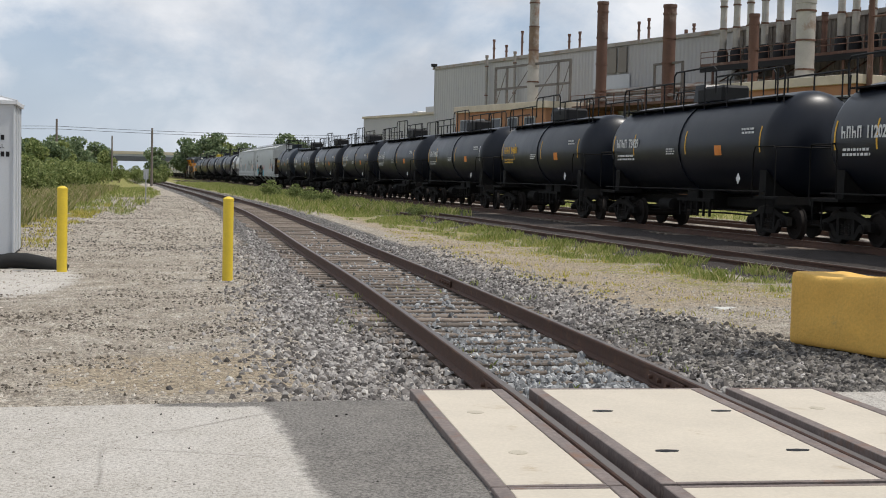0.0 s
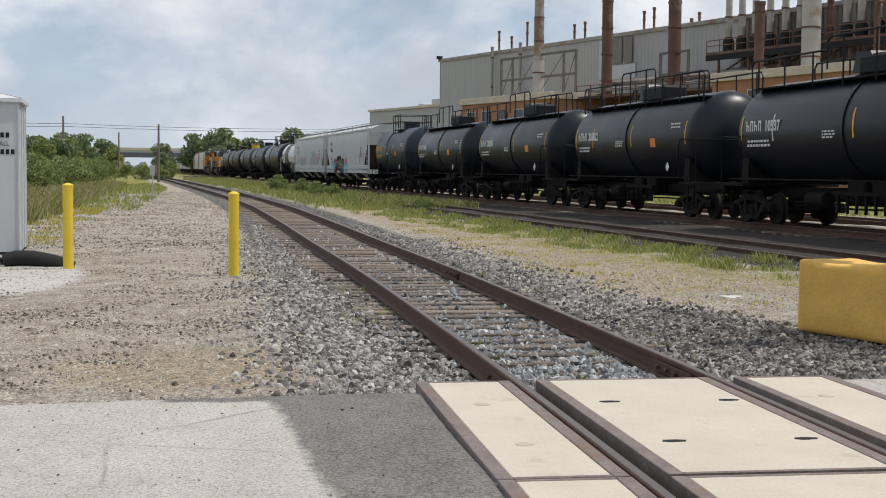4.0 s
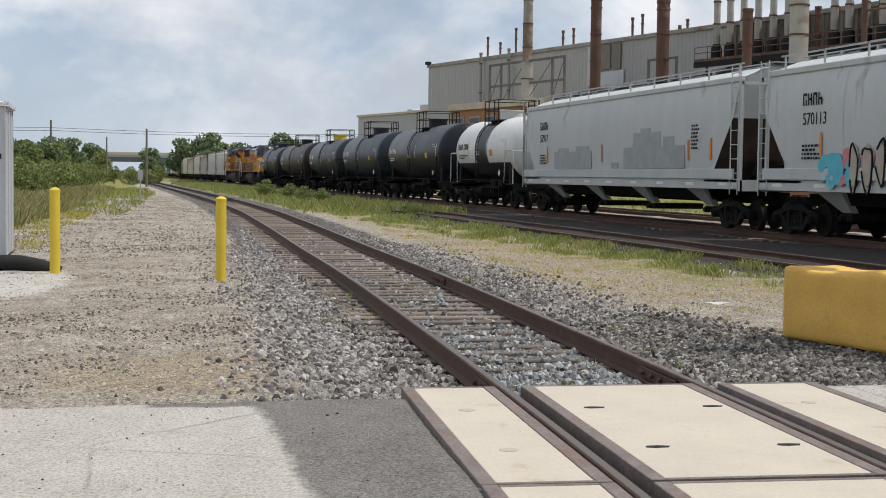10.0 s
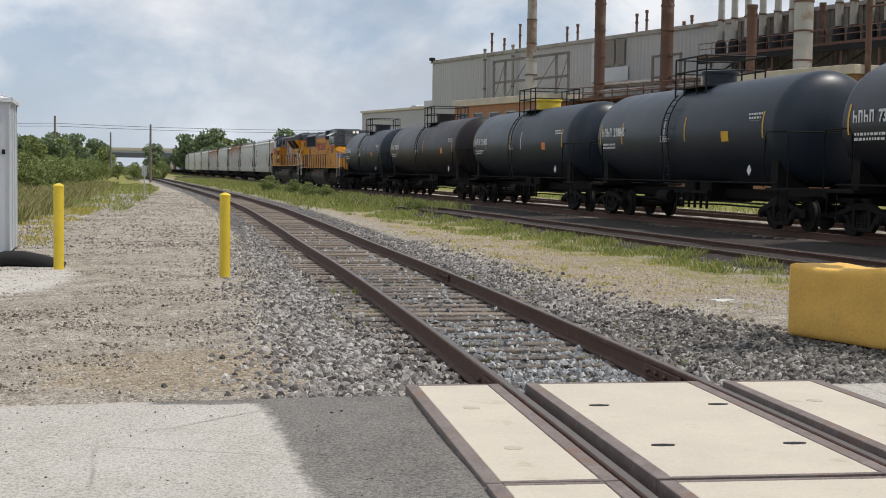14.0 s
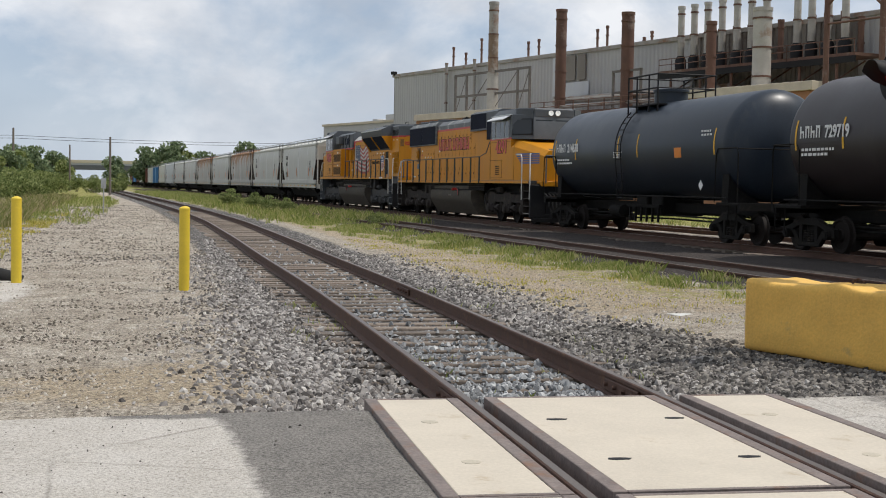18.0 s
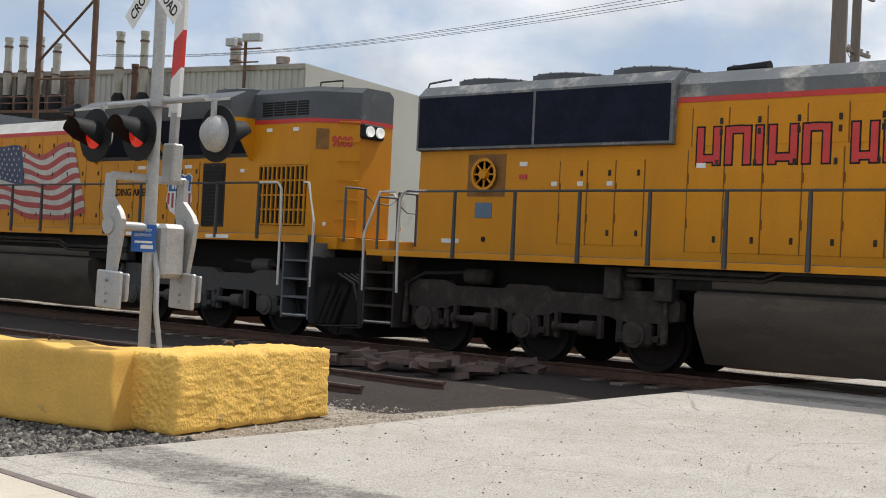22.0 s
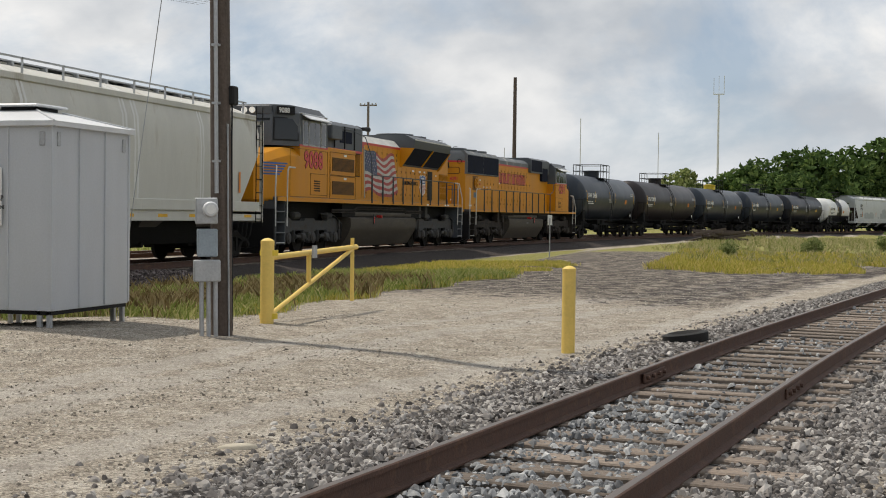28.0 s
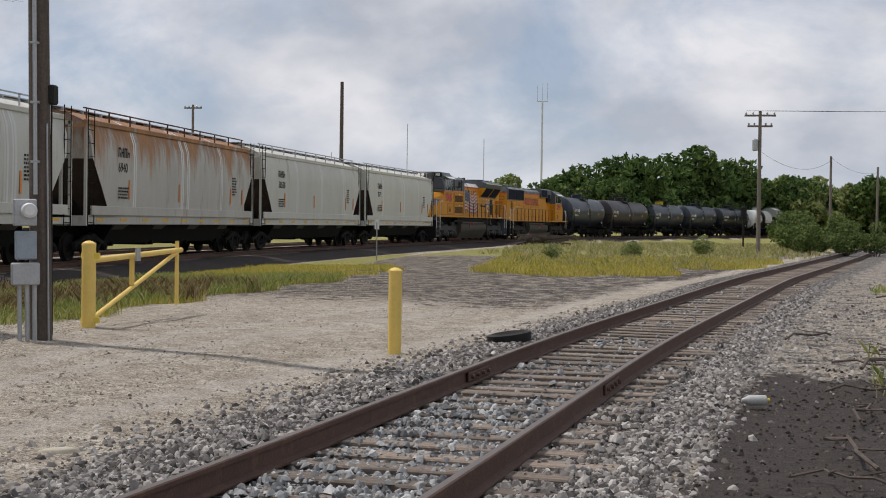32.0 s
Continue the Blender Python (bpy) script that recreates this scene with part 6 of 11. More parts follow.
def waving_flag(lo, v_left, v_right, z0, z1, x):
    """A waving striped flag painted on the hood: thirteen bent stripes and a blue field with stars."""
    yl, yr = lo.y(v_left), lo.y(v_right)
    n = 26

    def wave(u, w):
        y = yl + (yr - yl) * (u * 0.94 + 0.10 * (1 - w) * u - 0.06 * w + 0.02)
        z = z0 + (z1 - z0) * (0.10 + 0.80 * w) + 0.13 * math.sin(u * 7.4 + 0.5) * (0.35 + u * 0.8) - 0.13 * u + 0.05 * math.sin(u * 13 + 3 * w)
        return y, z

    for kind, m_ in ((0, M_FLAGRED), (1, M_FLAGWHITE)):
        for k in range(13):
            if k % 2 != kind:
                continue
            s = Shape()
            a, b = 1 - (k + 1) / 13, 1 - k / 13
            rows = [[(-x - 0.005, *wave(i / n, a)) for i in range(n + 1)], [(-x - 0.005, *wave(i / n, b)) for i in range(n + 1)]]
            s.loft(rows, caps=False, closed=False)
            part("flag_stripe", s, m_, lo.ob, "red flag stripe" if kind == 0 else "white flag stripe")
    s = Shape()
    rows = [[(-x - 0.008, *wave(i / n * 1.0, a)) for i in range(11)] for a in (6 / 13, 0.7, 1.0)]
    s.loft(rows, caps=False, closed=False)
    part("flag_field", s, M_NAVY, lo.ob, "blue flag field")
    s = Shape()
    for r in range(7):
        for c in range(6 if r % 2 == 0 else 5):
            y, z = wave((c + (0.6 if r % 2 == 0 else 1.1)) / 6.4 * 10 / n, 6 / 13 + (r + 0.6) / 7.2 * 7 / 13)
            s.prism([(y + 0.038 * (1 if q % 2 == 0 else 0.42) * math.sin(2 * math.pi * q / 10), z + 0.038 * (1 if q % 2 == 0 else 0.42) * math.cos(2 * math.pi * q / 10)) for q in range(10)], "x", -x - 0.013, -x - 0.008)
    pieces("flag_star", s, M_FLAGWHITE, lo.ob, "white flag star")
    a, b = wave(0, 1.0), wave(0, 0.0)
    part("flag_pole", Shape().tube((-x - 0.008, a[0] + 0.02, a[1] + 0.1), (-x - 0.008, b[0] + 0.1, b[1] - 0.25), 0.022, n=6), M_OFFWHITE, lo.ob, "painted white flag pole")


def cab(lo, v0, v1, z_deck, z_roof, nose_v, worn, number, nose_top, digit, nv, nz, shoulder):
    """The cab with its windows, roof, number boards, and the nose before it."""
    ob = lo.ob
    yel = z_deck + 1.65 if z_deck > 1.8 else z_deck + 1.6
    part("cab_lower", lo.hull([(-1.5, z_deck - 0.1), (-1.5, yel), (1.5, yel), (1.5, z_deck - 0.1)], v0, v1), M_LOCO, ob)
    part("cab_stripe", lo.both(v0, yel, v1 + 0.02, yel + 0.06, 1.49, 1.506), M_RED, ob, "red stripe")
    up = [(-1.5, yel + 0.0), (-1.5, z_roof - 0.28), (-1.18, z_roof), (1.18, z_roof), (1.5, z_roof - 0.28), (1.5, yel)]
    grey = M_LOCOWORN if worn else M_LOCOGREY
    prow = 0.8  # how far the windscreen stands before the side windows

    def ring(z, w, back=0.0):
        pts = [(-w, v0), (-w, v1), (-w * 0.56, v1 + prow - back), (w * 0.56, v1 + prow - back), (w, v1), (w, v0)]
        return [(x, lo.y(v), z) for x, v in pts]

    part("cab_upper", Shape().loft([ring(yel, 1.5), ring(z_roof - 0.28, 1.46, 0.12), ring(z_roof, 1.16, 0.3)]), grey, ob)
    part("roof_panel", lo.both(v0 + 0.05, z_roof - 0.27, v1 - 0.1, z_roof - 0.24, 1.2, 1.5), M_HOUSETOP, ob, "pale roof edge panel")
    for q in (-1, 1):  # hinged shade over the side window
        a, b = lo.y(v0 + 0.35), lo.y(v1 - 0.2)
        part("sun_shade", Shape().loft([[(q * 1.47, a, z_roof - 0.3), (q * 1.47, b, z_roof - 0.3), (q * 1.47, b, z_roof - 0.27), (q * 1.47, a, z_roof - 0.27)], [(q * 1.78, a, z_roof - 0.46), (q * 1.78, b, z_roof - 0.46), (q * 1.78, b, z_roof - 0.43), (q * 1.78, a, z_roof - 0.43)]]), M_HOUSETOP, ob, "white shade over the side window")
    zt, zb, w = z_roof - 0.46, yel + 0.04, v1 - v0
    for a, b, two in ((0.09, 0.27, False), (0.30, 0.70, True), (0.73, 0.90, False)):
        f0, f1 = v0 + w * a, v0 + w * b
        part("side_window_frame", lo.both(f0, zb, f1, zt, 1.47, 1.515), M_STEEL, ob, "bare metal window frame")
        mid = (f0 + f1) / 2
        for g0, g1 in (((f0 + 0.05, mid - 0.02), (mid + 0.02, f1 - 0.05)) if two else ((f0 + 0.05, f1 - 0.05),)):
            part("side_window", lo.both(g0, zb + 0.05, g1, zt - 0.05, 1.512, 1.522), M_GLASS, ob)
    # windscreens on the slanted front corners, and number boards above them
    f = v1 + prow - 0.12
    for q in (-1, 1):
        a, b = Vector((q * 1.5, lo.y(v1), 0)), Vector((q * 0.84, lo.y(v1 + prow), 0))
        n_ = Vector((-(b - a).y, (b - a).x, 0)).normalized()
        n_ = n_ if n_.x * q > 0 else -n_
        up_ = z_roof - 0.28 - yel
        lean = lambda p, z: p + Vector((-q * 0.03, 0, 0)) * ((z - yel) / up_) + n_ * 0.0 + Vector((0, -lo.nose * 0.1, 0)) * ((z - yel) / up_)
        for name, k0, k1, z0, z1, d0, d1, m_ in (("windscreen_frame", 0.06, 0.94, yel + 0.16, z_roof - 0.42, 0.0, 0.02, M_BLACK), ("corner_windscreen", 0.1, 0.9, yel + 0.2, z_roof - 0.46, 0.01, 0.03, M_GLASS)):
            pts = [(a + (b - a) * k0, z0), (a + (b - a) * k1, z0), (a + (b - a) * k1, z1), (a + (b - a) * k0, z1)]
            part(name, Shape().loft([[lean(p, z) + Vector((0, 0, z)) + n_ * e for p, z in pts] for e in (d0, d1)]), m_, ob)
        pts = [(a + (b - a) * k, z) for k, z in ((0.28, z_roof - 0.36), (1.0, z_roof - 0.36), (1.0, z_roof - 0.04), (0.28, z_roof - 0.04))]
        part("number_box", Shape().loft([[p + Vector((0, 0, z)) + n_ * e + Vector((0, -lo.nose * 0.16, 0)) for p, z in pts] for e in (-0.3, 0.03)]), grey, ob)
    s = Shape()
    for a, b in ((-0.76, -0.06), (0.06, 0.76)):
        lo.box(s, a, f - 0.06, yel + 0.2, b, f + 0.03, z_roof - 0.46, 0.01)
    pieces("windscreen", s, M_GLASS, ob)
    s = Shape()
    lo.box(s, -0.8, f - 0.3, z_roof - 0.36, 0.8, f + 0.02, z_roof - 0.04, 0.03)
    part("number_board", s, grey, ob)
    d = lo.nose
    ang = math.degrees(math.atan2(0.66, prow))
    face = Matrix.Translation((-1.27 if d > 0 else -0.93, lo.y(v1 + prow * (0.36 if d < 0 else 0.86)) - d * 0.155, z_roof - 0.29)) @ Matrix.Rotation(radians(-d * ang), 4, "Z") @ NEAR
    if d > 0:
        face = Matrix.Translation((-0.98, lo.y(v1 + prow * 0.9) - 0.1, z_roof - 0.29)) @ Matrix.Rotation(radians(-ang), 4, "Z") @ NEAR
    part("board_plate", Shape().box(-0.03, -0.04, 0.0, 0.62, 0.21, 0.012, 0.01), M_BLACK, ob, "black number board", m=face)
    lettering(number, 0.23, M_MARK, ob, face @ Matrix.Translation((0.04, 0.01, 0.015)), "board_number", squeeze=0.85, bold=0.006)
    for x in (-0.14, 0.14):
        part("headlight", Shape().lathe((x, lo.y(f), z_roof - 0.2), (0, d, 0), [(0, 0.1), (0.06, 0.1), (0.06, 0.08), (0.04, 0.0)], 14), M_LAMP, ob)
    # nose
    zt = nose_top
    base = [(-1.42, z_deck - 0.1), (-1.42, zt - 0.25), (-1.2, zt), (1.2, zt), (1.42, zt - 0.25), (1.42, z_deck - 0.1)]
    tip = [(-0.95, z_deck - 0.1), (-0.95, zt - 0.62), (-0.78, zt - 0.42), (0.78, zt - 0.42), (0.95, zt - 0.62), (0.95, z_deck - 0.1)]
    full = [(x * 1.5 / 1.42, z) for x, z in base]
    part("nose", Shape().loft([[(x, lo.y(v), z) for x, z in sec] for v, sec in ((v1, full), (v1 + shoulder, full), (nose_v, tip))]), M_LOCO, ob)
    part("anti_glare_panel", lo.hull([(-0.9, zt - 0.02), (-0.9, zt + 0.006), (0.9, zt + 0.006), (0.9, zt - 0.02)], v1 + 0.12, nose_v - 0.1, [(-0.66, zt - 0.42), (-0.66, zt - 0.385), (0.66, zt - 0.385), (0.66, zt - 0.42)]), grey, ob)
    wing = Shape()
    for i in range(5):
        a, b = v1 + shoulder + 0.06 + 0.08 * i, nose_v - 0.3
        x = lambda v: 1.5 + (0.95 - 1.5) * (v - v1 - shoulder) / (nose_v - v1 - shoulder) + 0.01
        z = zt - 0.55 - i * 0.085
        wing.add([(-x(a), lo.y(a), z), (-x(b), lo.y(b), z), (-x(b), lo.y(b), z + 0.05), (-x(a), lo.y(a), z + 0.05)], [(0, 1, 2, 3)])
    pieces("wing_stripe", wing, M_BLUE, ob, "blue wing stripe")
    lettering(number, digit, M_RED, ob, on_side(-1.512, lo.y(nv), nz), "cab_number", bold=0.016, squeeze=1.08)
    lettering(number, digit, M_BLACK, ob, on_side(-1.504, lo.y(nv), nz), "number_edge", bold=0.034, squeeze=1.08)
    for a, b, z0, z1 in ((v0 + 0.05, v0 + 1.55, z_deck + 0.1, z_deck + 0.8), (v0 + 0.04, v1 + shoulder - 0.1, z_deck + 0.02, yel - 0.08)):
        part("panel_seam", Shape().pipe([(-1.505, lo.y(a), z0), (-1.505, lo.y(b), z0), (-1.505, lo.y(b), z1), (-1.505, lo.y(a), z1), (-1.505, lo.y(a), z0)], 0.01, 4), M_SEAM, ob)
    s = Shape()
    for k in range(5):
        lo.box(s, -1.512, v0 + 0.72, z_deck + 0.22 + k * 0.08, -1.5, v0 + 1.22, z_deck + 0.26 + k * 0.08)
    pieces("vent_slot", s, M_LTRUCKB, ob)


def rear_lights(lo, x, z, v):
    d = -lo.nose
    s = Shape()
    lo.box(s, x - 0.28, v - 0.06, z - 0.14, x + 0.28, v + 0.1, z + 0.14, 0.03)
    part("rear_light_box", s, M_BLACK, lo.ob)
    for q in (-0.13, 0.13):
        part("rear_light", Shape().lathe((x + q, lo.y(v - 0.05), z), (0, d, 0), [(0, 0.1), (0.05, 0.1), (0.05, 0.085), (0.03, 0.0)], 14), M_LAMP, lo.ob)


def loco_a():
    """The older unit, its long hood leading the other loco."""
    L = 22.05
    lo = Loco("locomotive", "yellow and grey diesel locomotive with faded worn roof paint", L, -1)
    ob = lo.ob
    deck = 1.67
    loco_frame(lo, 1.56, deck, 2.65, True, (2.0, 4.07, 6.1), (7.2, 13.8), 0.22)
    # rear hood with bevelled corners
    end = lambda k: [(-1.0 + k, deck), (-1.0 + k, 3.9), (-1.0 + k, 4.2), (-0.75 + k * 0.6, 4.45), (0.75 - k * 0.6, 4.45), (1.0 - k, 4.2), (1.0 - k, 3.9), (1.0 - k, deck)]
    lowsec = lambda w: [(-w, deck), (-w, 3.93), (w, 3.93), (w, deck)]
    part("rear_hood", Shape().loft([[(x, lo.y(0.9), z) for x, z in lowsec(0.14)], [(x, lo.y(1.42), z) for x, z in lowsec(1.0)], [(x, lo.y(6.5), z) for x, z in lowsec(1.0)]]), M_LOCO, ob)
    ups = lambda w: [(-w, 3.93), (-w, 4.25), (-w * 0.78, 4.46), (w * 0.78, 4.46), (w, 4.25), (w, 3.93)]
    part("rear_roof", Shape().loft([[(x, lo.y(0.9 if z < 4.4 else 1.05), z) for x, z in ups(0.14)], [(x, lo.y(1.42), z) for x, z in ups(1.0)], [(x, lo.y(6.5), z) for x, z in ups(1.0)]]), M_LOCOWORN, ob)
    part("rear_stripe", Shape().loft([[(x, lo.y(0.893), z) for x, z in ((-0.145, 3.9), (-0.145, 3.98), (0.145, 3.98), (0.145, 3.9))], [(x, lo.y(1.415), z) for x, z in ((-1.008, 3.9), (-1.008, 3.98), (1.008, 3.98), (1.008, 3.9))], [(x, lo.y(6.5), z) for x, z in ((-1.008, 3.9), (-1.008, 3.98), (1.008, 3.98), (1.008, 3.9))]]), M_RED, ob, "red stripe")
    # flared radiators
    sec = [(-0.98, 3.36), (-1.1, 3.38), (-1.1, 4.3), (-0.92, 4.47), (0.92, 4.47), (1.1, 4.3), (1.1, 3.38), (0.98, 3.36)]
    part("radiator_housing", lo.hull(sec, 1.4, 6.48), M_LOCOWORN, ob)
    for a, b in ((1.45, 3.88), (3.94, 6.42)):
        part("radiator_grille", lo.both(a, 3.42, b, 4.26, 1.09, 1.112), M_GRILLE, ob)
    for v in (2.3, 3.9, 5.5):
        fan(lo, v, 4.46)
    # engine hood, grey roof with worn patches
    part("engine_hood", lo.hull([(-1.0, deck), (-1.0, 4.02), (1.0, 4.02), (1.0, deck)], 6.5, 16.45), M_LOCO, ob)
    part("engine_roof", lo.hull([(-1.0, 4.02), (-1.0, 4.24), (-0.75, 4.44), (0.75, 4.44), (1.0, 4.24), (1.0, 4.02)], 6.5, 12.4), M_LOCOWORN, ob)
    part("hood_stripe", lo.both(6.5, 3.97, 12.2, 4.05, 1.0, 1.008), M_RED, ob, "faded red stripe")
    part("front_hood", lo.hull([(-1.15, 3.8), (-1.15, 4.52), (-0.95, 4.62), (0.95, 4.62), (1.15, 4.52), (1.15, 3.8)], 12.4, 16.3), M_LOCOGREY, ob)
    for a, b, z0, z1, x in ((12.5, 14.7, 3.87, 4.5, 1.15), (14.8, 15.95, 3.38, 4.12, 1.14)):
        part("intake_grille", lo.both(a, z0, b, z1, 0.99, x + 0.012), M_GRILLE, ob)
    part("horn", Shape().tube((0.2, lo.y(6.9), 4.46), (0.2, lo.y(6.9), 4.62), 0.03, n=6).tube((0.2, lo.y(6.6), 4.62), (0.2, lo.y(7.3), 4.62), 0.05, 0.1, n=8).tube((0.35, lo.y(7.2), 4.62), (0.35, lo.y(6.6), 4.62), 0.05, 0.1, n=8), M_BLACK, ob)
    part("exhaust", Shape().box(-0.35, *sorted((lo.y(9.6), lo.y(10.5)))[:1], 4.4, 0.35, sorted((lo.y(9.6), lo.y(10.5)))[1], 4.52, 0.02), M_LTRUCKB, ob)
    hood_doors(lo, [4.4, 4.93, 5.45, 5.97], deck + 0.18, 3.16, 1.0, ob)
    hood_doors(lo, [6.7, 7.3, 7.9, 8.5, 9.1, 9.7, 10.3, 10.9, 11.5, 12.1, 12.7], deck + 0.12, 3.28, 1.0, ob)
    hood_doors(lo, [6.75, 7.35, 7.95, 8.55, 9.15, 9.75, 10.35, 10.95, 11.55, 12.15], 3.32, 3.88, 1.0, ob)
    # blower opening with its wheel
    part("blower_recess", lo.both(2.51, 2.6, 3.31, 3.29, 0.99, 1.006), M_BLOWER, ob)
    s = Shape()
    yc = lo.y(2.9)
    s.lathe((-1.03, yc, 2.96), (-1, 0, 0), [(0, 0.24), (0.05, 0.27), (0.05, 0.22), (0, 0.22)], 18)
    s.lathe((-1.03, yc, 2.96), (-1, 0, 0), [(0, 0.1), (0.08, 0.08)], 12)
    bw = part("blower_wheel", s, M_LOCO, ob)
    for i in range(8):
        a = math.pi * i / 4
        part("spoke", Shape().tube((-1.05, yc, 2.96), (-1.05, yc + 0.24 * math.cos(a), 2.96 + 0.24 * math.sin(a)), 0.02, n=4), M_LOCO, bw)
    part("blue_plate", lo.both(2.7, 2.25, 3.05, 2.5, 1.0, 1.012), mat("plate_blue", (0.10, 0.16, 0.24), 0.5, bump=0), ob)
    part("drain_hole", Shape().tube((-1.012, lo.y(2.9), 1.9), (-0.99, lo.y(2.9), 1.9), 0.045, n=12), M_BLACK, ob)
    for v, z, w, m_ in ((2.0, 1.86, 0.5, M_MARK), (4.25, 2.8, 0.14, M_MARK), (4.75, 2.8, 0.14, M_MARK), (5.3, 2.8, 0.14, M_MARK), (3.6, 2.92, 0.2, M_RED), (3.6, 3.12, 0.2, M_MARK), (6.85, 3.05, 0.2, M_WHITE)):
        part("warning_label", lo.both(v, z - 0.035, v + w * 0.75, z + 0.035, 1.0, 1.016), m_, ob)
    brand_bars(lo, 6.85, 3.06, 0.53, [0.37, 0.39, 0.11, 0.42, 0.39, -0.22, 0.36, 0.39, 0.36, 0.11, 0.33, 0.11, 0.36], 0.09, M_RED, 1.008)
    cab(lo, 16.45, 19.1, deck, 4.48, 21.45, False, "4291", 3.2, 0.68, 17.2, 2.76, 0.5)
    rear_lights(lo, -0.06, 3.75, 0.86)
    slant = Matrix.Translation((-0.146, lo.y(0.893), 0)) @ Matrix.Rotation(radians(-58.9), 4, "Z") @ NEAR  # along the bevelled rear corner
    lettering("4291", 0.24, M_RED, ob, slant @ Matrix.Translation((0.24, 3.04, 0.004)), "rear_number", squeeze=0.85, bold=0.006)
    part("board_outline", Shape().pipe([(0.1, 3.36, 0.01), (0.07, 3.42, 0.01), (0.07, 3.6, 0.01), (0.12, 3.66, 0.01), (0.66, 3.66, 0.01), (0.72, 3.6, 0.01), (0.72, 3.42, 0.01), (0.66, 3.36, 0.01), (0.1, 3.36, 0.01)], 0.012, 5), M_BLACK, ob, "black outline of the number board", m=slant)
    part("lifting_ring", Shape().pipe([(0.7 + 0.1 * math.cos(a), 3.95 + 0.1 * math.sin(a), 0.01) for a in np.linspace(0, 6.2832, 17)], 0.012, 5), M_BLACK, ob, m=slant)
    part("corner_grab", Shape().pipe([(0.62, 2.2, 0.0), (0.62, 2.2, 0.06), (0.62, 2.95, 0.06), (0.62, 2.95, 0.0)], 0.014, 5), M_LOCO, ob, m=slant)
    for a in (0.22, 0.55):
        part("sand_latch", Shape().box(a, 1.78, 0.0, a + 0.08, 1.84, 0.03, 0.008), M_LTRUCKB, ob, m=slant)
    s = Shape()
    for k in range(6):
        z = 2.0 + k * 0.33
        s.pipe([(0.1, lo.y(0.92), z), (0.16, lo.y(0.8), z), (0.52, lo.y(1.02), z), (0.46, lo.y(1.12), z)], 0.014, 5)
    pieces("grab_iron", s, M_LOCO, ob)
    s = Shape().lathe((0.0, lo.y(1.2), 4.46), (0, 0, 1), [(0, 0.05), (0.08, 0.05), (0.08, 0.1), (0.12, 0.1)], 10)
    s.pipe([(-0.5, lo.y(1.0), 4.42), (-0.5, lo.y(1.1), 4.62), (-0.5, lo.y(1.6), 4.66)], 0.018)
    pieces("roof_fitting", s, M_LOCOGREY, ob)
    side_railing(lo, 2.72, 15.1, deck, 2.65, 11)
    part("handrail", Shape().pipe([(-1.545, lo.y(1.65), 2.65), (-1.545, lo.y(2.72), 2.65)], 0.02), M_LOCOGREY, ob)
    s = Shape().pipe([(-1.54, lo.y(15.1), 2.65), (-1.5, lo.y(15.9), 2.8), (-1.45, lo.y(16.3), 3.3)], 0.02)
    part("cab_handrail", s, M_LOCOGREY, ob)
    lettering("SAFETY FIRST", 0.095, M_WORN, ob, on_side(-1.526, lo.y(10.36), 0.98), "tank_words", squeeze=0.9)
    lettering("D90TR", 0.125, M_WORN, ob, on_side(-1.208, lo.y(4.73), 0.88), "truck_words", squeeze=0.9)
    return ob


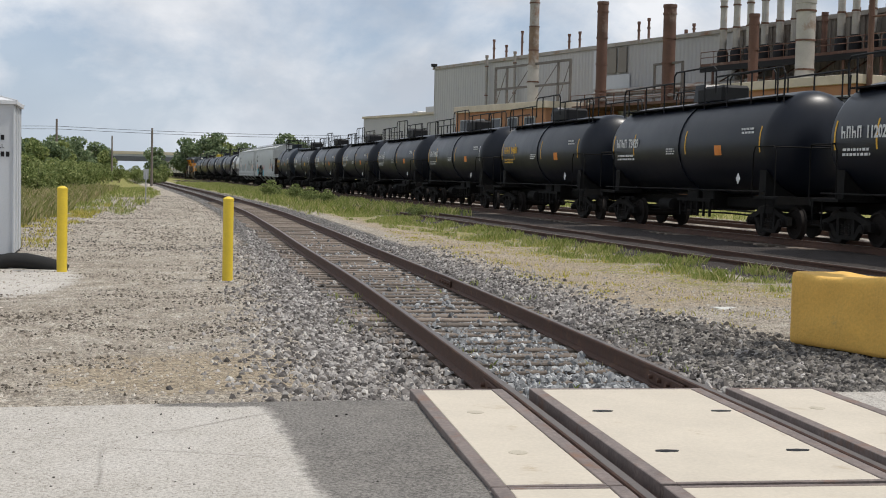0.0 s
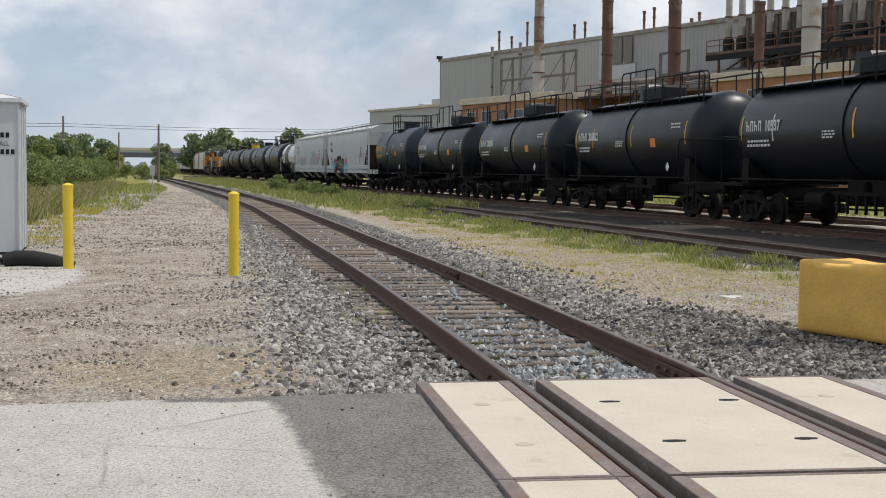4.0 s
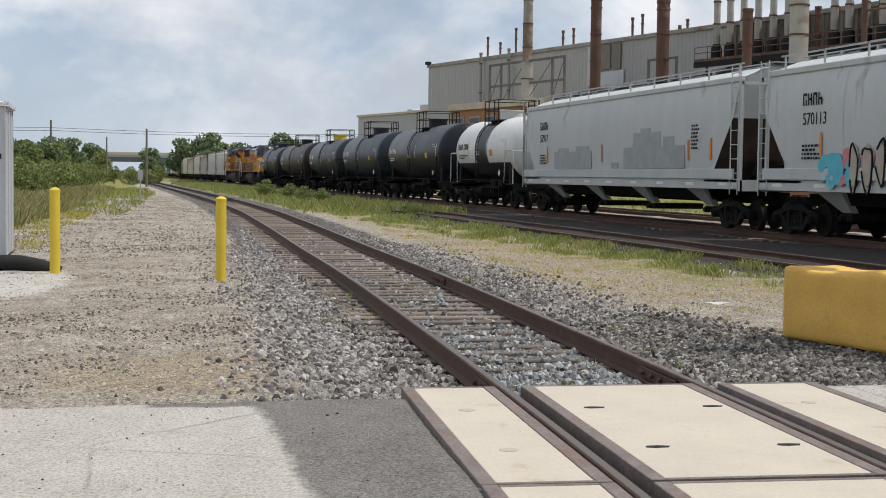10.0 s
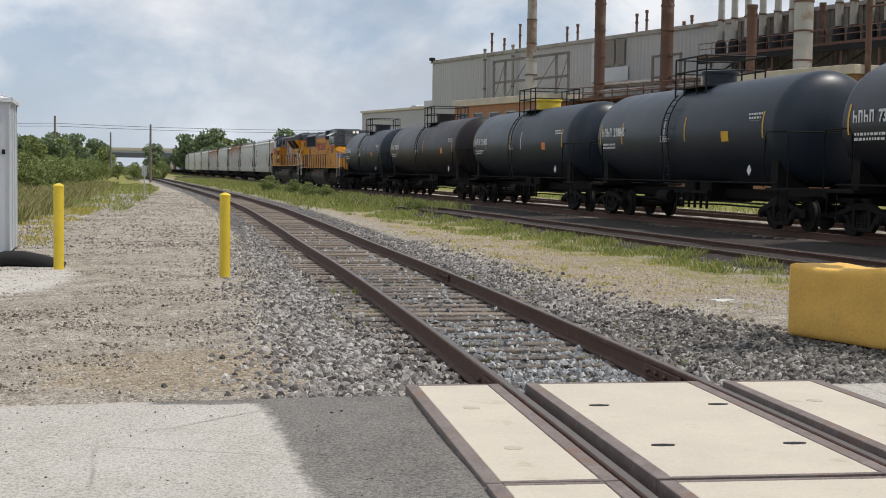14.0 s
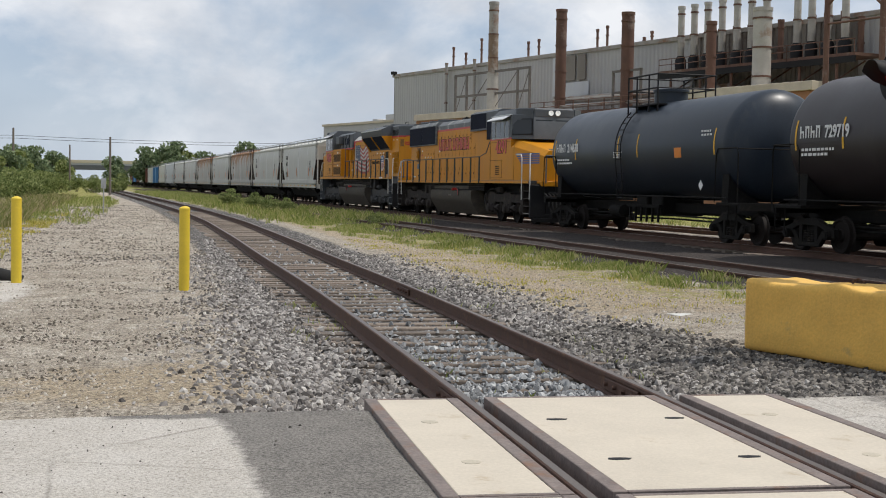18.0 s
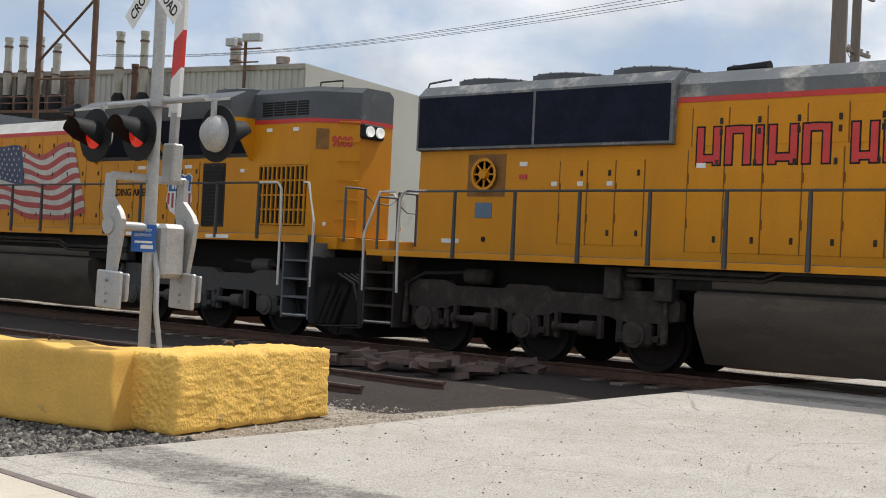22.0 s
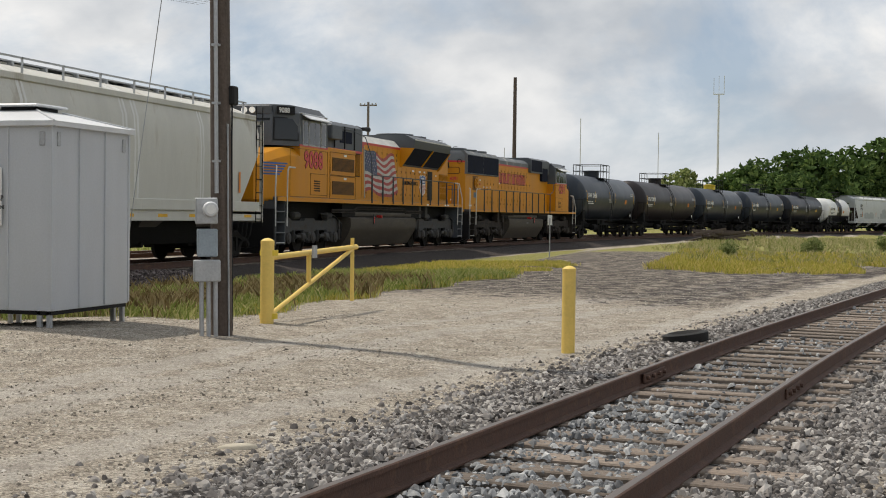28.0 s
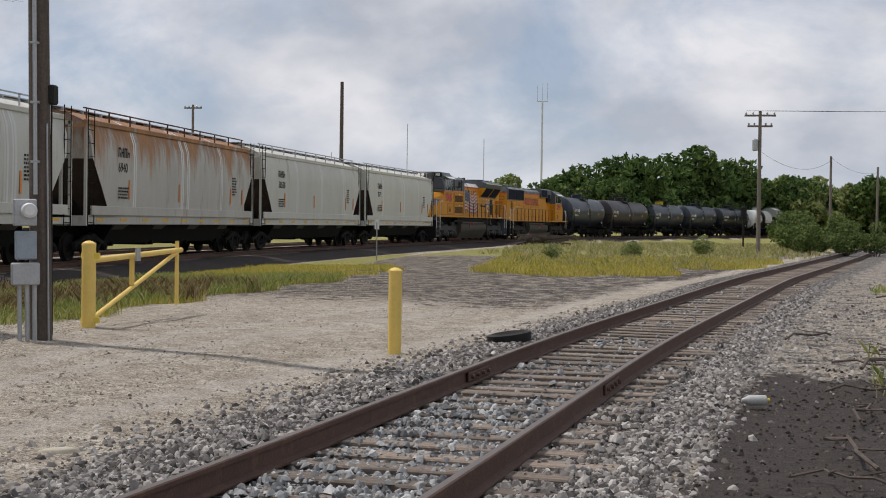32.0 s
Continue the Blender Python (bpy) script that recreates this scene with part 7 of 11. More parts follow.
def loco_b():
    """The newer unit with a painted flag, its nose towards the train's end."""
    L = 22.5
    lo = Loco("locomotive", "yellow and grey diesel locomotive with a painted waving flag", L, 1)
    ob = lo.ob
    deck = 1.88
    loco_frame(lo, 1.74, deck, 2.82, False, (2.03, 4.08, 6.14), (7.6, 15.2), 0.2)
    low = lambda w: [(-w, deck), (-w, 4.03), (w, 4.03), (w, deck)]
    part("rear_hood", Shape().loft([[(x, lo.y(0.65), z) for x, z in low(0.42)], [(x, lo.y(1.38), z) for x, z in low(1.0)], [(x, lo.y(8.2), z) for x, z in low(1.0)]]), M_LOCO, ob)
    ups = lambda w: [(-w, 4.03), (-w, 4.56), (-w + 0.12, 4.66), (w - 0.12, 4.66), (w, 4.56), (w, 4.03)]
    part("rear_roof", Shape().loft([[(x, lo.y(0.65), z) for x, z in ups(0.42)], [(x, lo.y(1.38), z) for x, z in ups(1.0)], [(x, lo.y(3.0), z) for x, z in ups(1.0)]]), M_LOCOGREY, ob)
    part("rear_stripe", Shape().loft([[(x, lo.y(0.643), z) for x, z in ((-0.426, 3.98), (-0.426, 4.06), (0.426, 4.06), (0.426, 3.98))], [(x, lo.y(1.375), z) for x, z in ((-1.008, 3.98), (-1.008, 4.06), (1.008, 4.06), (1.008, 3.98))], [(x, lo.y(3.0), z) for x, z in ((-1.008, 3.98), (-1.008, 4.06), (1.008, 4.06), (1.008, 3.98))]]), M_RED, ob, "red stripe")
    for v in (1.46, 1.8, 2.13, 2.46):
        louvres(lo, v, v + 0.29, 4.12, 4.4, 1.0, 6, M_BLACK, ob)
    # big flared radiator
    sec = [(-1.0, 3.36), (-1.04, 3.4), (-1.58, 4.1), (-1.62, 4.42), (-1.2, 4.62), (1.2, 4.62), (1.62, 4.42), (1.58, 4.1), (1.04, 3.4), (1.0, 3.36)]
    part("radiator_housing", lo.hull(sec, 3.0, 8.2), M_LOCOGREY, ob)
    for w in (-1,):
        for a, b in ((3.08, 5.55), (5.63, 8.12)):
            s = Shape()
            ya, yb = lo.y(a), lo.y(b)
            s.loft([[(w * 1.075, ya, 3.43), (w * 1.075, yb, 3.43)], [(w * 1.575, ya, 4.07), (w * 1.575, yb, 4.07)]], caps=False, closed=False)
            part("radiator_grille", s, M_GRILLE, ob)
            s = Shape()
            n = 34
            for i in range(n):
                yy = ya + (yb - ya) * (i + 0.5) / n
                s.tube((w * 1.09, yy, 3.43), (w * 1.59, yy, 4.07), 0.008, n=4)
        part("radiator_brace", Shape().tube((w * 1.08, lo.y(5.6), 3.4), (w * 1.6, lo.y(5.6), 4.08), 0.04, n=6), M_LOCO, ob)
        for v in (3.0, 8.2):
            y = lo.y(v)
            part("radiator_cheek", Shape().prism([(w * 1.0, 3.3), (w * 1.05, 3.3), (w * 1.6, 4.08), (w * 1.0, 4.1)], "y", y - 0.03, y + 0.03), M_LOCO, ob)
    part("roof_edge", lo.both(3.0, 4.39, 8.2, 4.44, 1.6, 1.635), M_OFFWHITE, ob, "pale roof edge")
    for v in (4.2, 6.0):
        fan(lo, v, 4.62, 0.8)
    # engine hood with the flag
    part("engine_hood", lo.hull([(-1.0, deck), (-1.0, 4.02), (1.0, 4.02), (1.0, deck)], 8.2, 17.5), M_LOCO, ob)
    part("engine_roof", lo.hull([(-1.0, 4.07), (-0.72, 4.36), (0.72, 4.36), (1.0, 4.07)], 8.2, 13.05), M_OFFWHITE, ob, "pale silver roof panels")
    part("hood_stripe", lo.both(8.2, 3.99, 13.3, 4.08, 0.99, 1.008), M_RED, ob, "red stripe")
    part("front_hood", lo.hull([(-1.12, 3.68), (-1.12, 4.5), (-0.9, 4.64), (0.9, 4.64), (1.12, 4.5), (1.12, 3.68)], 13.05, 17.5), M_LOCOGREY, ob)
    for v in (13.9, 14.9, 15.9, 16.9):
        part("hood_post", lo.both(v, 3.7, v + 0.06, 4.5, 1.12, 1.15), M_BLACK, ob)
    part("front_stripe", lo.both(13.1, 3.60, 17.5, 3.68, 1.0, 1.125), M_RED, ob, "red stripe")
    part("stripe_wing", Shape().prism([(lo.y(12.35), 4.08), (lo.y(13.1), 4.08), (lo.y(13.1), 3.6)], "x", -1.012, -1.0), M_RED, ob, "red stripe point")
    part("control_box", lo.both(15.9, 3.95, 16.9, 4.45, 1.1, 1.42, 0.03), M_LOCOGREY, ob)
    part("intake_grille", lo.both(14.2, 3.9, 15.4, 4.32, 1.12, 1.135), M_GRILLE, ob)
    part("equipment_case", lo.both(14.75, deck, 17.5, 3.62, 1.0, 1.49, 0.02), M_LOCO, ob)
    for z in (1.97, 2.78):
        part("case_grille_frame", lo.both(14.85, z, 17.2, z + 0.6, 1.49, 1.5), M_LOCO, ob)
        part("case_grille", lo.both(14.95, z + 0.06, 17.08, z + 0.52, 1.495, 1.508), M_LTRUCKB, ob)
        louvres(lo, 14.95, 17.08, z + 0.06, z + 0.52, 1.508, 12, M_SEAM, ob)
        part("panel_seam", Shape().pipe([(-1.503, lo.y(14.8), z - 0.08), (-1.503, lo.y(17.3), z - 0.08), (-1.503, lo.y(17.3), z + 0.7), (-1.503, lo.y(14.8), z + 0.7), (-1.503, lo.y(14.8), z - 0.08)], 0.01, 4), M_SEAM, ob)
        part("warning_label", lo.both(15.7, z + 0.58, 15.95, z + 0.66, 1.49, 1.506), M_WHITE, ob)
    part("filter_grille", lo.both(12.95, 2.75, 14.1, 3.6, 0.995, 1.01), M_LTRUCKB, ob)
    s = Shape()
    for i in range(10):
        v = 13.0 + i * 0.11
        lo.box(s, -1.03, v, 2.78, -1.01, v + 0.03, 3.57)
    pieces("filter_bar", s, M_LOCO, ob)
    # rear screened opening
    part("screen_recess", lo.both(1.42, 2.05, 2.77, 3.2, 0.995, 1.006), M_BLACK, ob)
    s = Shape()
    for i in range(11):
        v = 1.44 + i * 0.129
        lo.box(s, -1.04, v, 2.06, -1.005, v + 0.03, 3.19)
    for i in range(5):
        z = 2.06 + i * 0.275
        lo.box(s, -1.03, 1.42, z, -1.005, 2.77, z + 0.03)
    pieces("screen_bar", s, M_LOCO, ob)
    part("dark_door", lo.both(3.78, 2.0, 4.48, 3.26, 0.995, 1.008), M_LTRUCKB, ob, "dark louvred door")
    louvres(lo, 3.83, 4.43, 2.05, 3.2, 1.008, 16, M_BLACK, ob)
    part("step_hole", Shape().box(-0.012, -0.12, -0.19, 0.012, 0.12, 0.19), M_BLOWER, ob, m=pose(-0.86, lo.y(1.2), 3.68, 0, 0, 38.9))
    hood_doors(lo, [4.6, 5.05, 5.6, 6.2, 6.8, 7.4, 8.0, 8.6, 9.2, 9.8, 10.4, 11.0, 11.6, 12.2, 12.8], deck + 0.1, 3.3, 1.0, ob)
    hood_doors(lo, [8.6, 9.2, 9.8, 10.4, 11.0, 11.6, 12.2, 12.8], 3.34, 3.95, 1.0, ob)
    waving_flag(lo, 12.45, 8.75, 2.0, 3.98, 1.014)
    shield(lo, 5.21, 2.65, 0.82, 1.014)
    lettering("BUILDING AMERICA", 0.215, M_BLACK, ob, on_side(-1.016, lo.y(7.84), 2.61), "slogan", squeeze=1.0, bold=0.004)
    part("horn", Shape().tube((-0.1, lo.y(10.55), 4.36), (-0.1, lo.y(10.55), 4.68), 0.03, n=6).tube((-0.1, lo.y(10.15), 4.7), (-0.1, lo.y(10.95), 4.7), 0.05, 0.11, n=8).tube((-0.3, lo.y(10.85), 4.7), (-0.3, lo.y(10.15), 4.7), 0.05, 0.11, n=8).tube((0.1, lo.y(10.85), 4.7), (0.1, lo.y(10.20), 4.7), 0.05, 0.1, n=8), M_BLACK, ob)
    for v, z, w, m_ in ((1.7, 3.86, 0.2, M_WHITE), (2.45, 3.86, 0.2, M_WHITE), (3.2, 3.1, 0.16, M_WHITE), (5.5, 3.2, 0.35, M_WHITE), (4.85, 3.2, 0.3, M_WHITE), (6.4, 3.2, 0.35, M_WHITE), (2.95, 1.8, 0.9, M_WHITE), (6.0, 1.8, 0.3, M_WHITE), (9.2, 2.2, 0.2, M_WHITE), (13.5, 2.3, 0.2, M_WHITE), (0.85, 2.1, 0.1, M_WHITE)):
        x = 1.0 if z > 1.9 else 1.536
        part("warning_label", lo.both(v, z - 0.035, v + w * 0.75, z + 0.035, x, x + 0.016), m_, ob)
    cab(lo, 17.5, 19.95, deck, 4.86, 22.3, False, "9088", 3.45, 0.76, 19.6, 2.87, 0.9)
    slant = Matrix.Translation((-1.005, lo.y(1.37), 0)) @ Matrix.Rotation(radians(38.9), 4, "Z") @ NEAR  # along the bevelled rear corner
    lettering("9088", 0.27, M_RED, ob, slant @ Matrix.Translation((0.4, 3.55, 0.004)), "rear_number", squeeze=0.72, bold=0.008)
    rear_lights(lo, -0.15, 3.85, 0.62)
    s = Shape()
    for k in range(6):
        z = 2.2 + k * 0.36
        s.pipe([(-0.66, lo.y(0.96), z), (-0.72, lo.y(0.91), z), (-0.48, lo.y(0.62), z), (-0.42, lo.y(0.67), z)], 0.014, 5)
    pieces("grab_iron", s, M_LOCO, ob)
    side_railing(lo, 2.12, 13.12, deck, 2.82, 10)
    s = Shape().pipe([(-1.54, lo.y(13.12), 2.82), (-1.54, lo.y(13.2), 3.5), (-1.4, lo.y(13.5), 4.2), (-1.15, lo.y(14.2), 4.4), (-1.15, lo.y(17.4), 4.42)], 0.018)
    part("hood_handrail", s, M_LOCOGREY, ob)
    s = Shape().pipe([(-0.6, lo.y(1.0), 4.62), (-0.6, lo.y(1.0), 4.78), (-0.6, lo.y(1.6), 4.78), (-0.6, lo.y(1.6), 4.66)], 0.015)
    part("roof_grab", s, M_BLACK, ob)
    return ob

# ---- things beside the road ----
def gz(x, y):
    return float(ground_z(x, y))


def bollard(x, y, height, r, material, label):
    b = thing("bollard", label, "bollard", "yellow bollards", pose(x, y, gz(x, y) - 0.02))
    part("post", Shape().tube((0, 0, -0.2), (0, 0, height - 0.05), r, n=24), material, b)
    part("cap", Shape().lathe((0, 0, height - 0.05), (0, 0, 1), [(0, r + 0.004), (0.03, r + 0.004), (0.05, r * 0.75), (0.065, r * 0.3), (0.068, 0.001)], 24), material, b)
    return b


bollard(1.70, 20.2, 1.26, 0.078, M_BOLLARD, "bright yellow steel bollard in the gravel")
bollard(-0.74, 21.87, 1.35, 0.08, M_BOLLARD, "bright yellow steel bollard beside the case")
bollard(3.22, -17.1, 1.12, 0.085, M_BOLLARDP, "pale yellow steel bollard beside the spur")
bollard(11.42, -14.85, 0.98, 0.075, M_BOLLARDP, "pale yellow steel bollard beside the case")


def rough_block(name, label, m, lx, ly, h, seed, lump, material, notch=False):
    """A cast block with worn, lumpy faces."""
    b = thing(name, label, "concrete block", "yellow concrete blocks at the crossing", m)
    s = Shape()
    bm = bmesh.new()
    bmesh.ops.create_cube(bm, size=1.0)
    bmesh.ops.scale(bm, vec=(lx, ly, h), verts=bm.verts)
    bmesh.ops.translate(bm, vec=(lx / 2, ly / 2, h / 2), verts=bm.verts)
    bmesh.ops.bevel(bm, geom=bm.edges[:], offset=0.05, segments=2, affect="EDGES", profile=0.6)
    bmesh.ops.subdivide_edges(bm, edges=[e for e in bm.edges if e.calc_length() > 0.3], cuts=44 if lump > 1 else 16, use_grid_fill=True)
    for v in bm.verts:
        p = v.co
        d = noise.noise(p * 3.1 + Vector((seed, 0, 0))) * 0.028 + noise.noise(p * 11 + Vector((0, seed, 0))) * 0.006 * lump + noise.noise(p * 24) * 0.011 * (lump - 0.5)
        c = (p - Vector((lx / 2, ly / 2, h / 2)))
        v.co = p + Vector((c.x / lx, c.y / ly, c.z / h)).normalized() * d
        if notch and p.z > h * 0.7:
            v.co.z -= 0.05 * (1 if 0.45 < p.x / lx < 0.55 else 0) * (0.5 + noise.noise(p * 4))
            v.co.z += 0.05 * noise.noise(Vector((p.x * 1.4 + seed, 0, 0)))
    me = bpy.data.meshes.new("block")
    bm.to_mesh(me)
    bm.free()
    me.materials.append(material)
    me.shade_smooth()
    part("block", me, material, b)
    part("lifting_loop", Shape().pipe([(lx * 0.42, ly * 0.5, h - 0.03), (lx * 0.43, ly * 0.5, h + 0.05), (lx * 0.46, ly * 0.5, h + 0.075), (lx * 0.49, ly * 0.5, h + 0.05), (lx * 0.5, ly * 0.5, h - 0.03)], 0.011), M_RAIL, b)
    return b


M_BLOCKD = mat("block_yellow_dull", (0.76, 0.45, 0.10), 0.85, scale=2.5, dark=0.8, light=1.12, bump=0.25, bump_scale=25, stain=(0.40, 0.28, 0.12), stain_at=0.7, stain_scale=2.0)
rough_block("concrete_block", "worn yellow painted concrete block with smooth sides", pose(7.16, 10.08, 0.11, 0, 0, 102.8), 2.25, -0.68, 0.72, 2.0, 0.5, M_BLOCKD, True)
rough_block("concrete_block", "lumpy yellow painted concrete block with rough sides", pose(7.55, 9.65, 0.11, 0, 0, 12.5), 2.45, 0.65, 0.72, 7.0, 2.2, M_BLOCK, True)


def flasher(parent, y, z, way, lens, k=1.0):
    """One flashing light: round background, housing, lens and visor, facing way along x."""
    p = part("light_background", Shape().lathe((way * 0.06, y, z), (way, 0, 0), [(0, 0.1 * k), (0, 0.305 * k), (0.015, 0.305 * k), (0.02, 0.16 * k)], 28, caps=False), M_BLACK, parent, "round black backing disc")
    part("light_housing", Shape().lathe((way * 0.055, y, z), (-way, 0, 0), [(0, 0.2 * k), (0.06, 0.19 * k), (0.14, 0.12 * k), (0.17, 0.03)], 22), M_ALU, parent, "round aluminium lamp housing")
    part("lens", Shape().lathe((way * 0.09, y, z), (way, 0, 0), [(0, 0.155 * k), (0.02, 0.13 * k), (0.03, 0.0)], 22, caps=False), lens, parent, "red signal lens")
    rings = []
    for h, r, cut in ((-0.01, 0.168 * k, 1.0), (0.16, 0.168 * k, 0.8), (0.3, 0.172 * k, 0.55)):
        rings.append([(way * (0.09 + h), y + r * math.sin(a * cut), z + r * math.cos(a * cut)) for a in np.linspace(-2.35, 2.35, 19)])
    inner = [[(x, y + (b - y) * 0.965, z + (c - z) * 0.965) for x, b, c in ring] for ring in rings]
    s = Shape().loft(rings, caps=False, closed=False)
    s.loft(inner[::-1], caps=False, closed=False)
    part("visor", s, M_BLACK, parent, "black visor hood")
    return p


M_LENSLIT = glow("lens_lit", (0.62, 0.03, 0.015), 0.3)
M_LENSDIM = glow("lens_dim", (0.22, 0.012, 0.008), 0.25)
M_SIGNTEXT = M_BLACK


def facing_minus_x(x, y, z, tilt=0.0, up=0.0):
    return Matrix.Translation((x, y, z)) @ NEAR @ Matrix.Rotation(radians(tilt), 4, "Z")


def crossing_signal(x, y, z0, label, arm_up, lens, fronts, backs, lz, tracks_sign, k_all=1.0):
    g = thing("crossing_signal", label, "crossing signal", "crossing signals", pose(x, y, z0) @ Matrix.Scale(k_all, 4))
    f = Shape().box(-0.42, -0.42, -0.3, 0.42, 0.42, 0.06, 0.03)
    if not arm_up:
        f = Shape().lathe((0, 0, 0.08), (0, 0, 1), [(0, 0.46), (0.1, 0.46), (0.12, 0.43)], 10)
        f.box(-0.3, -0.34, -0.25, -0.12, 0.34, 0.08, 0.01).box(0.12, -0.34, -0.25, 0.3, 0.34, 0.08, 0.01)
    part("foundation", f, M_CONC, g, "stained concrete footing")
    b0 = 0.06 if arm_up else 0.2
    part("base_casting", Shape().loft([[(a * 0.24, b * 0.24, b0) for a, b in ((-1, -1), (1, -1), (1, 1), (-1, 1))], [(a * 0.2, b * 0.2, b0 + 0.06) for a, b in ((-1, -1), (1, -1), (1, 1), (-1, 1))], [(a * 0.09, b * 0.09, b0 + 0.5) for a, b in ((-1, -1), (1, -1), (1, 1), (-1, 1))]]), M_ALU, g)
    part("junction_box", Shape().box(-0.1, -0.32, b0 + 0.12, 0.14, -0.1, b0 + 0.5, 0.02), M_STEEL, g)
    part("mast", Shape().tube((0, 0, b0 + 0.4), (0, 0, lz + 1.72), 0.066, n=18), M_OFFWHITE if not arm_up else M_ALU, g, "silver painted mast")
    part("conduit", Shape().pipe([(0.1, -0.12, 0.1), (0.06, -0.2, 0.5), (0.02, -0.16, 0.95), (0.0, -0.06, 1.35), (0.06, 0.02, 1.6)] if not arm_up else [(0.05, -0.35, 0.05), (0.02, -0.28, 0.6), (0.0, -0.18, 1.1), (0.02, -0.14, 1.5), (0.04, -0.05, 1.75)], 0.03, 8), M_STEEL, g)
    # crossarm and four lights
    ends = fronts + backs
    part("crossarm", Shape().tube((0, min(ends), lz + 0.36), (0, max(ends), lz + 0.36), 0.035, n=10).lathe((0, -0.06, lz + 0.3), (0, 0, 1), [(0, 0.1), (0.12, 0.1)], 14), M_ALU, g)
    for yy, way, ln in [(q, -1, lens if arm_up or q > 0 else M_LENSDIM) for q in fronts] + [(q, 1, M_LENSDIM) for q in backs]:
        lp = part("light", Shape().pipe([(0, yy, lz + 0.36), (0, yy, lz + 0.2), (way * 0.03, yy, lz)], 0.035, 8), M_ALU, g, m=pose(way * 0.1, 0, 0))
        flasher(lp, yy, lz, way, ln, 1.0 if arm_up else 1.22)
    # crossbuck
    for k, (words, tilt) in enumerate((("RAILROAD", -45), ("CROSSING", 45))):
        m = facing_minus_x(-0.09 - 0.02 * k, 0, lz + 1.68, tilt)
        bl = Shape().box(-0.61, -0.115, -0.004, 0.61, 0.115, 0.004, 0.003)
        br = part("crossbuck_blade", bl, M_WHITE, g, "white crossbuck blade with black words", m=m)
        for a, txt in ((-0.53, words[:4]), (0.17, words[4:])):
            lettering(txt, 0.17, M_SIGNTEXT, br, Matrix.Translation((a, -0.06, 0.005)), "inscription", bold=0.003, squeeze=0.82, depth=0.001)
    if tracks_sign:
        m = facing_minus_x(-0.1, 0, lz + 0.9)
        sp = part("tracks_sign", Shape().prism([(-0.36, -0.14), (0.36, -0.14), (0.36, 0.10), (0.13, 0.10), (0.13, 0.40), (-0.13, 0.40), (-0.13, 0.10), (-0.36, 0.10)], "z", -0.004, 0.004), M_WHITE, g, "white sign with the number of tracks", m=m)
        lettering("3", 0.27, M_SIGNTEXT, sp, Matrix.Translation((-0.075, 0.15, 0.005)), "inscription", bold=0.003, depth=0.001)
        lettering("TRACKS", 0.185, M_SIGNTEXT, sp, Matrix.Translation((-0.29, -0.085, 0.005)), "inscription", bold=0.003, squeeze=0.9, depth=0.001)
    # blue notice
    nz = 1.88 if arm_up else 2.62
    m = Matrix.Translation((-0.09, -0.02, nz)) @ Matrix.Rotation(radians(35 if arm_up else 60), 4, "Z") @ NEAR
    if arm_up:
        bp = part("notice", Shape().box(-0.14, -0.15, -0.003, 0.14, 0.15, 0.003, 0.002), M_SIGNBLUE, g, "small blue emergency notice", m=m)
        lettering("REPORT PROBLEM", 0.043, M_WHITE, bp, Matrix.Translation((-0.115, 0.075, 0.004)), "inscription", squeeze=0.58, depth=0.001)
        lettering("OR EMERGENCY", 0.043, M_WHITE, bp, Matrix.Translation((-0.105, 0.02, 0.004)), "inscription", squeeze=0.6, depth=0.001)
        part("number_bar", Shape().box(-0.1, -0.055, 0.003, 0.1, -0.03, 0.0045).box(-0.03, -0.115, 0.003, 0.11, -0.075, 0.0045), M_WHITE, bp)
    else:
        part("notice", Shape().box(-0.1, -0.13, -0.003, 0.1, 0.13, 0.003), M_SIGNBLUE, g, "small blue notice", m=m)
    # gate mechanism: housing on the mast, two support arms, counterweights
    part("mechanism_case", Shape().box(0.06, -0.17, 1.45, 0.38, 0.17, 2.05, 0.05) if arm_up else Shape().box(0.06, -0.22, 1.3, 0.52, 0.22, 1.95, 0.05), M_ALU, g)
    part("main_shaft", Shape().tube((-0.46 if arm_up else -0.42, 0, 2.0 if arm_up else 1.72), (0.5 if arm_up else 0.72, 0, 2.0 if arm_up else 1.72), 0.05, n=12), M_STEEL, g)
    pivot = Matrix.Translation((0, 0, 2.0 if arm_up else 1.72)) @ Matrix.Rotation(radians(92 if arm_up else 0), 4, "X")
    kk = 0.74 if arm_up else 1.0
    for xx in ((-0.5, 0.46) if arm_up else (-0.42, 0.68)):
        # reaching +y to the gate arm and -y to the weight
        pr = [(0.75, -0.17), (0.75, -0.02), (0.42, -0.02), (0.22, 0.22), (0.1, 0.3), (-0.25, 0.26), (-0.75, 0.16), (-0.75, 0.0), (-0.2, 0.0), (0.02, -0.12), (0.22, -0.2)]
        part("support_arm", Shape().prism([(a * kk, b * kk) for a, b in pr], "x", xx - 0.03, xx + 0.03).tube((xx - 0.05, 0, 0), (xx + 0.05, 0, 0), 0.1, n=14), M_ALU, g, m=pivot)
        far_end = -0.88 if arm_up else -1.4
        w = Shape().box(xx - 0.09, far_end, -0.08, xx - 0.035, -0.48, 0.34, 0.015).box(xx + 0.035, far_end + 0.08, -0.06, xx + 0.08, -0.5, 0.3, 0.015)
        for q in (far_end + 0.08, -0.72, -0.58):
            w.tube((xx - 0.12, q, 0.12), (xx + 0.1, q, 0.12), 0.02, n=6)
        part("counterweight", w, M_STEEL, g, "flat grey counterweights", m=pivot)
    ax = 0.3 if arm_up else -0.29
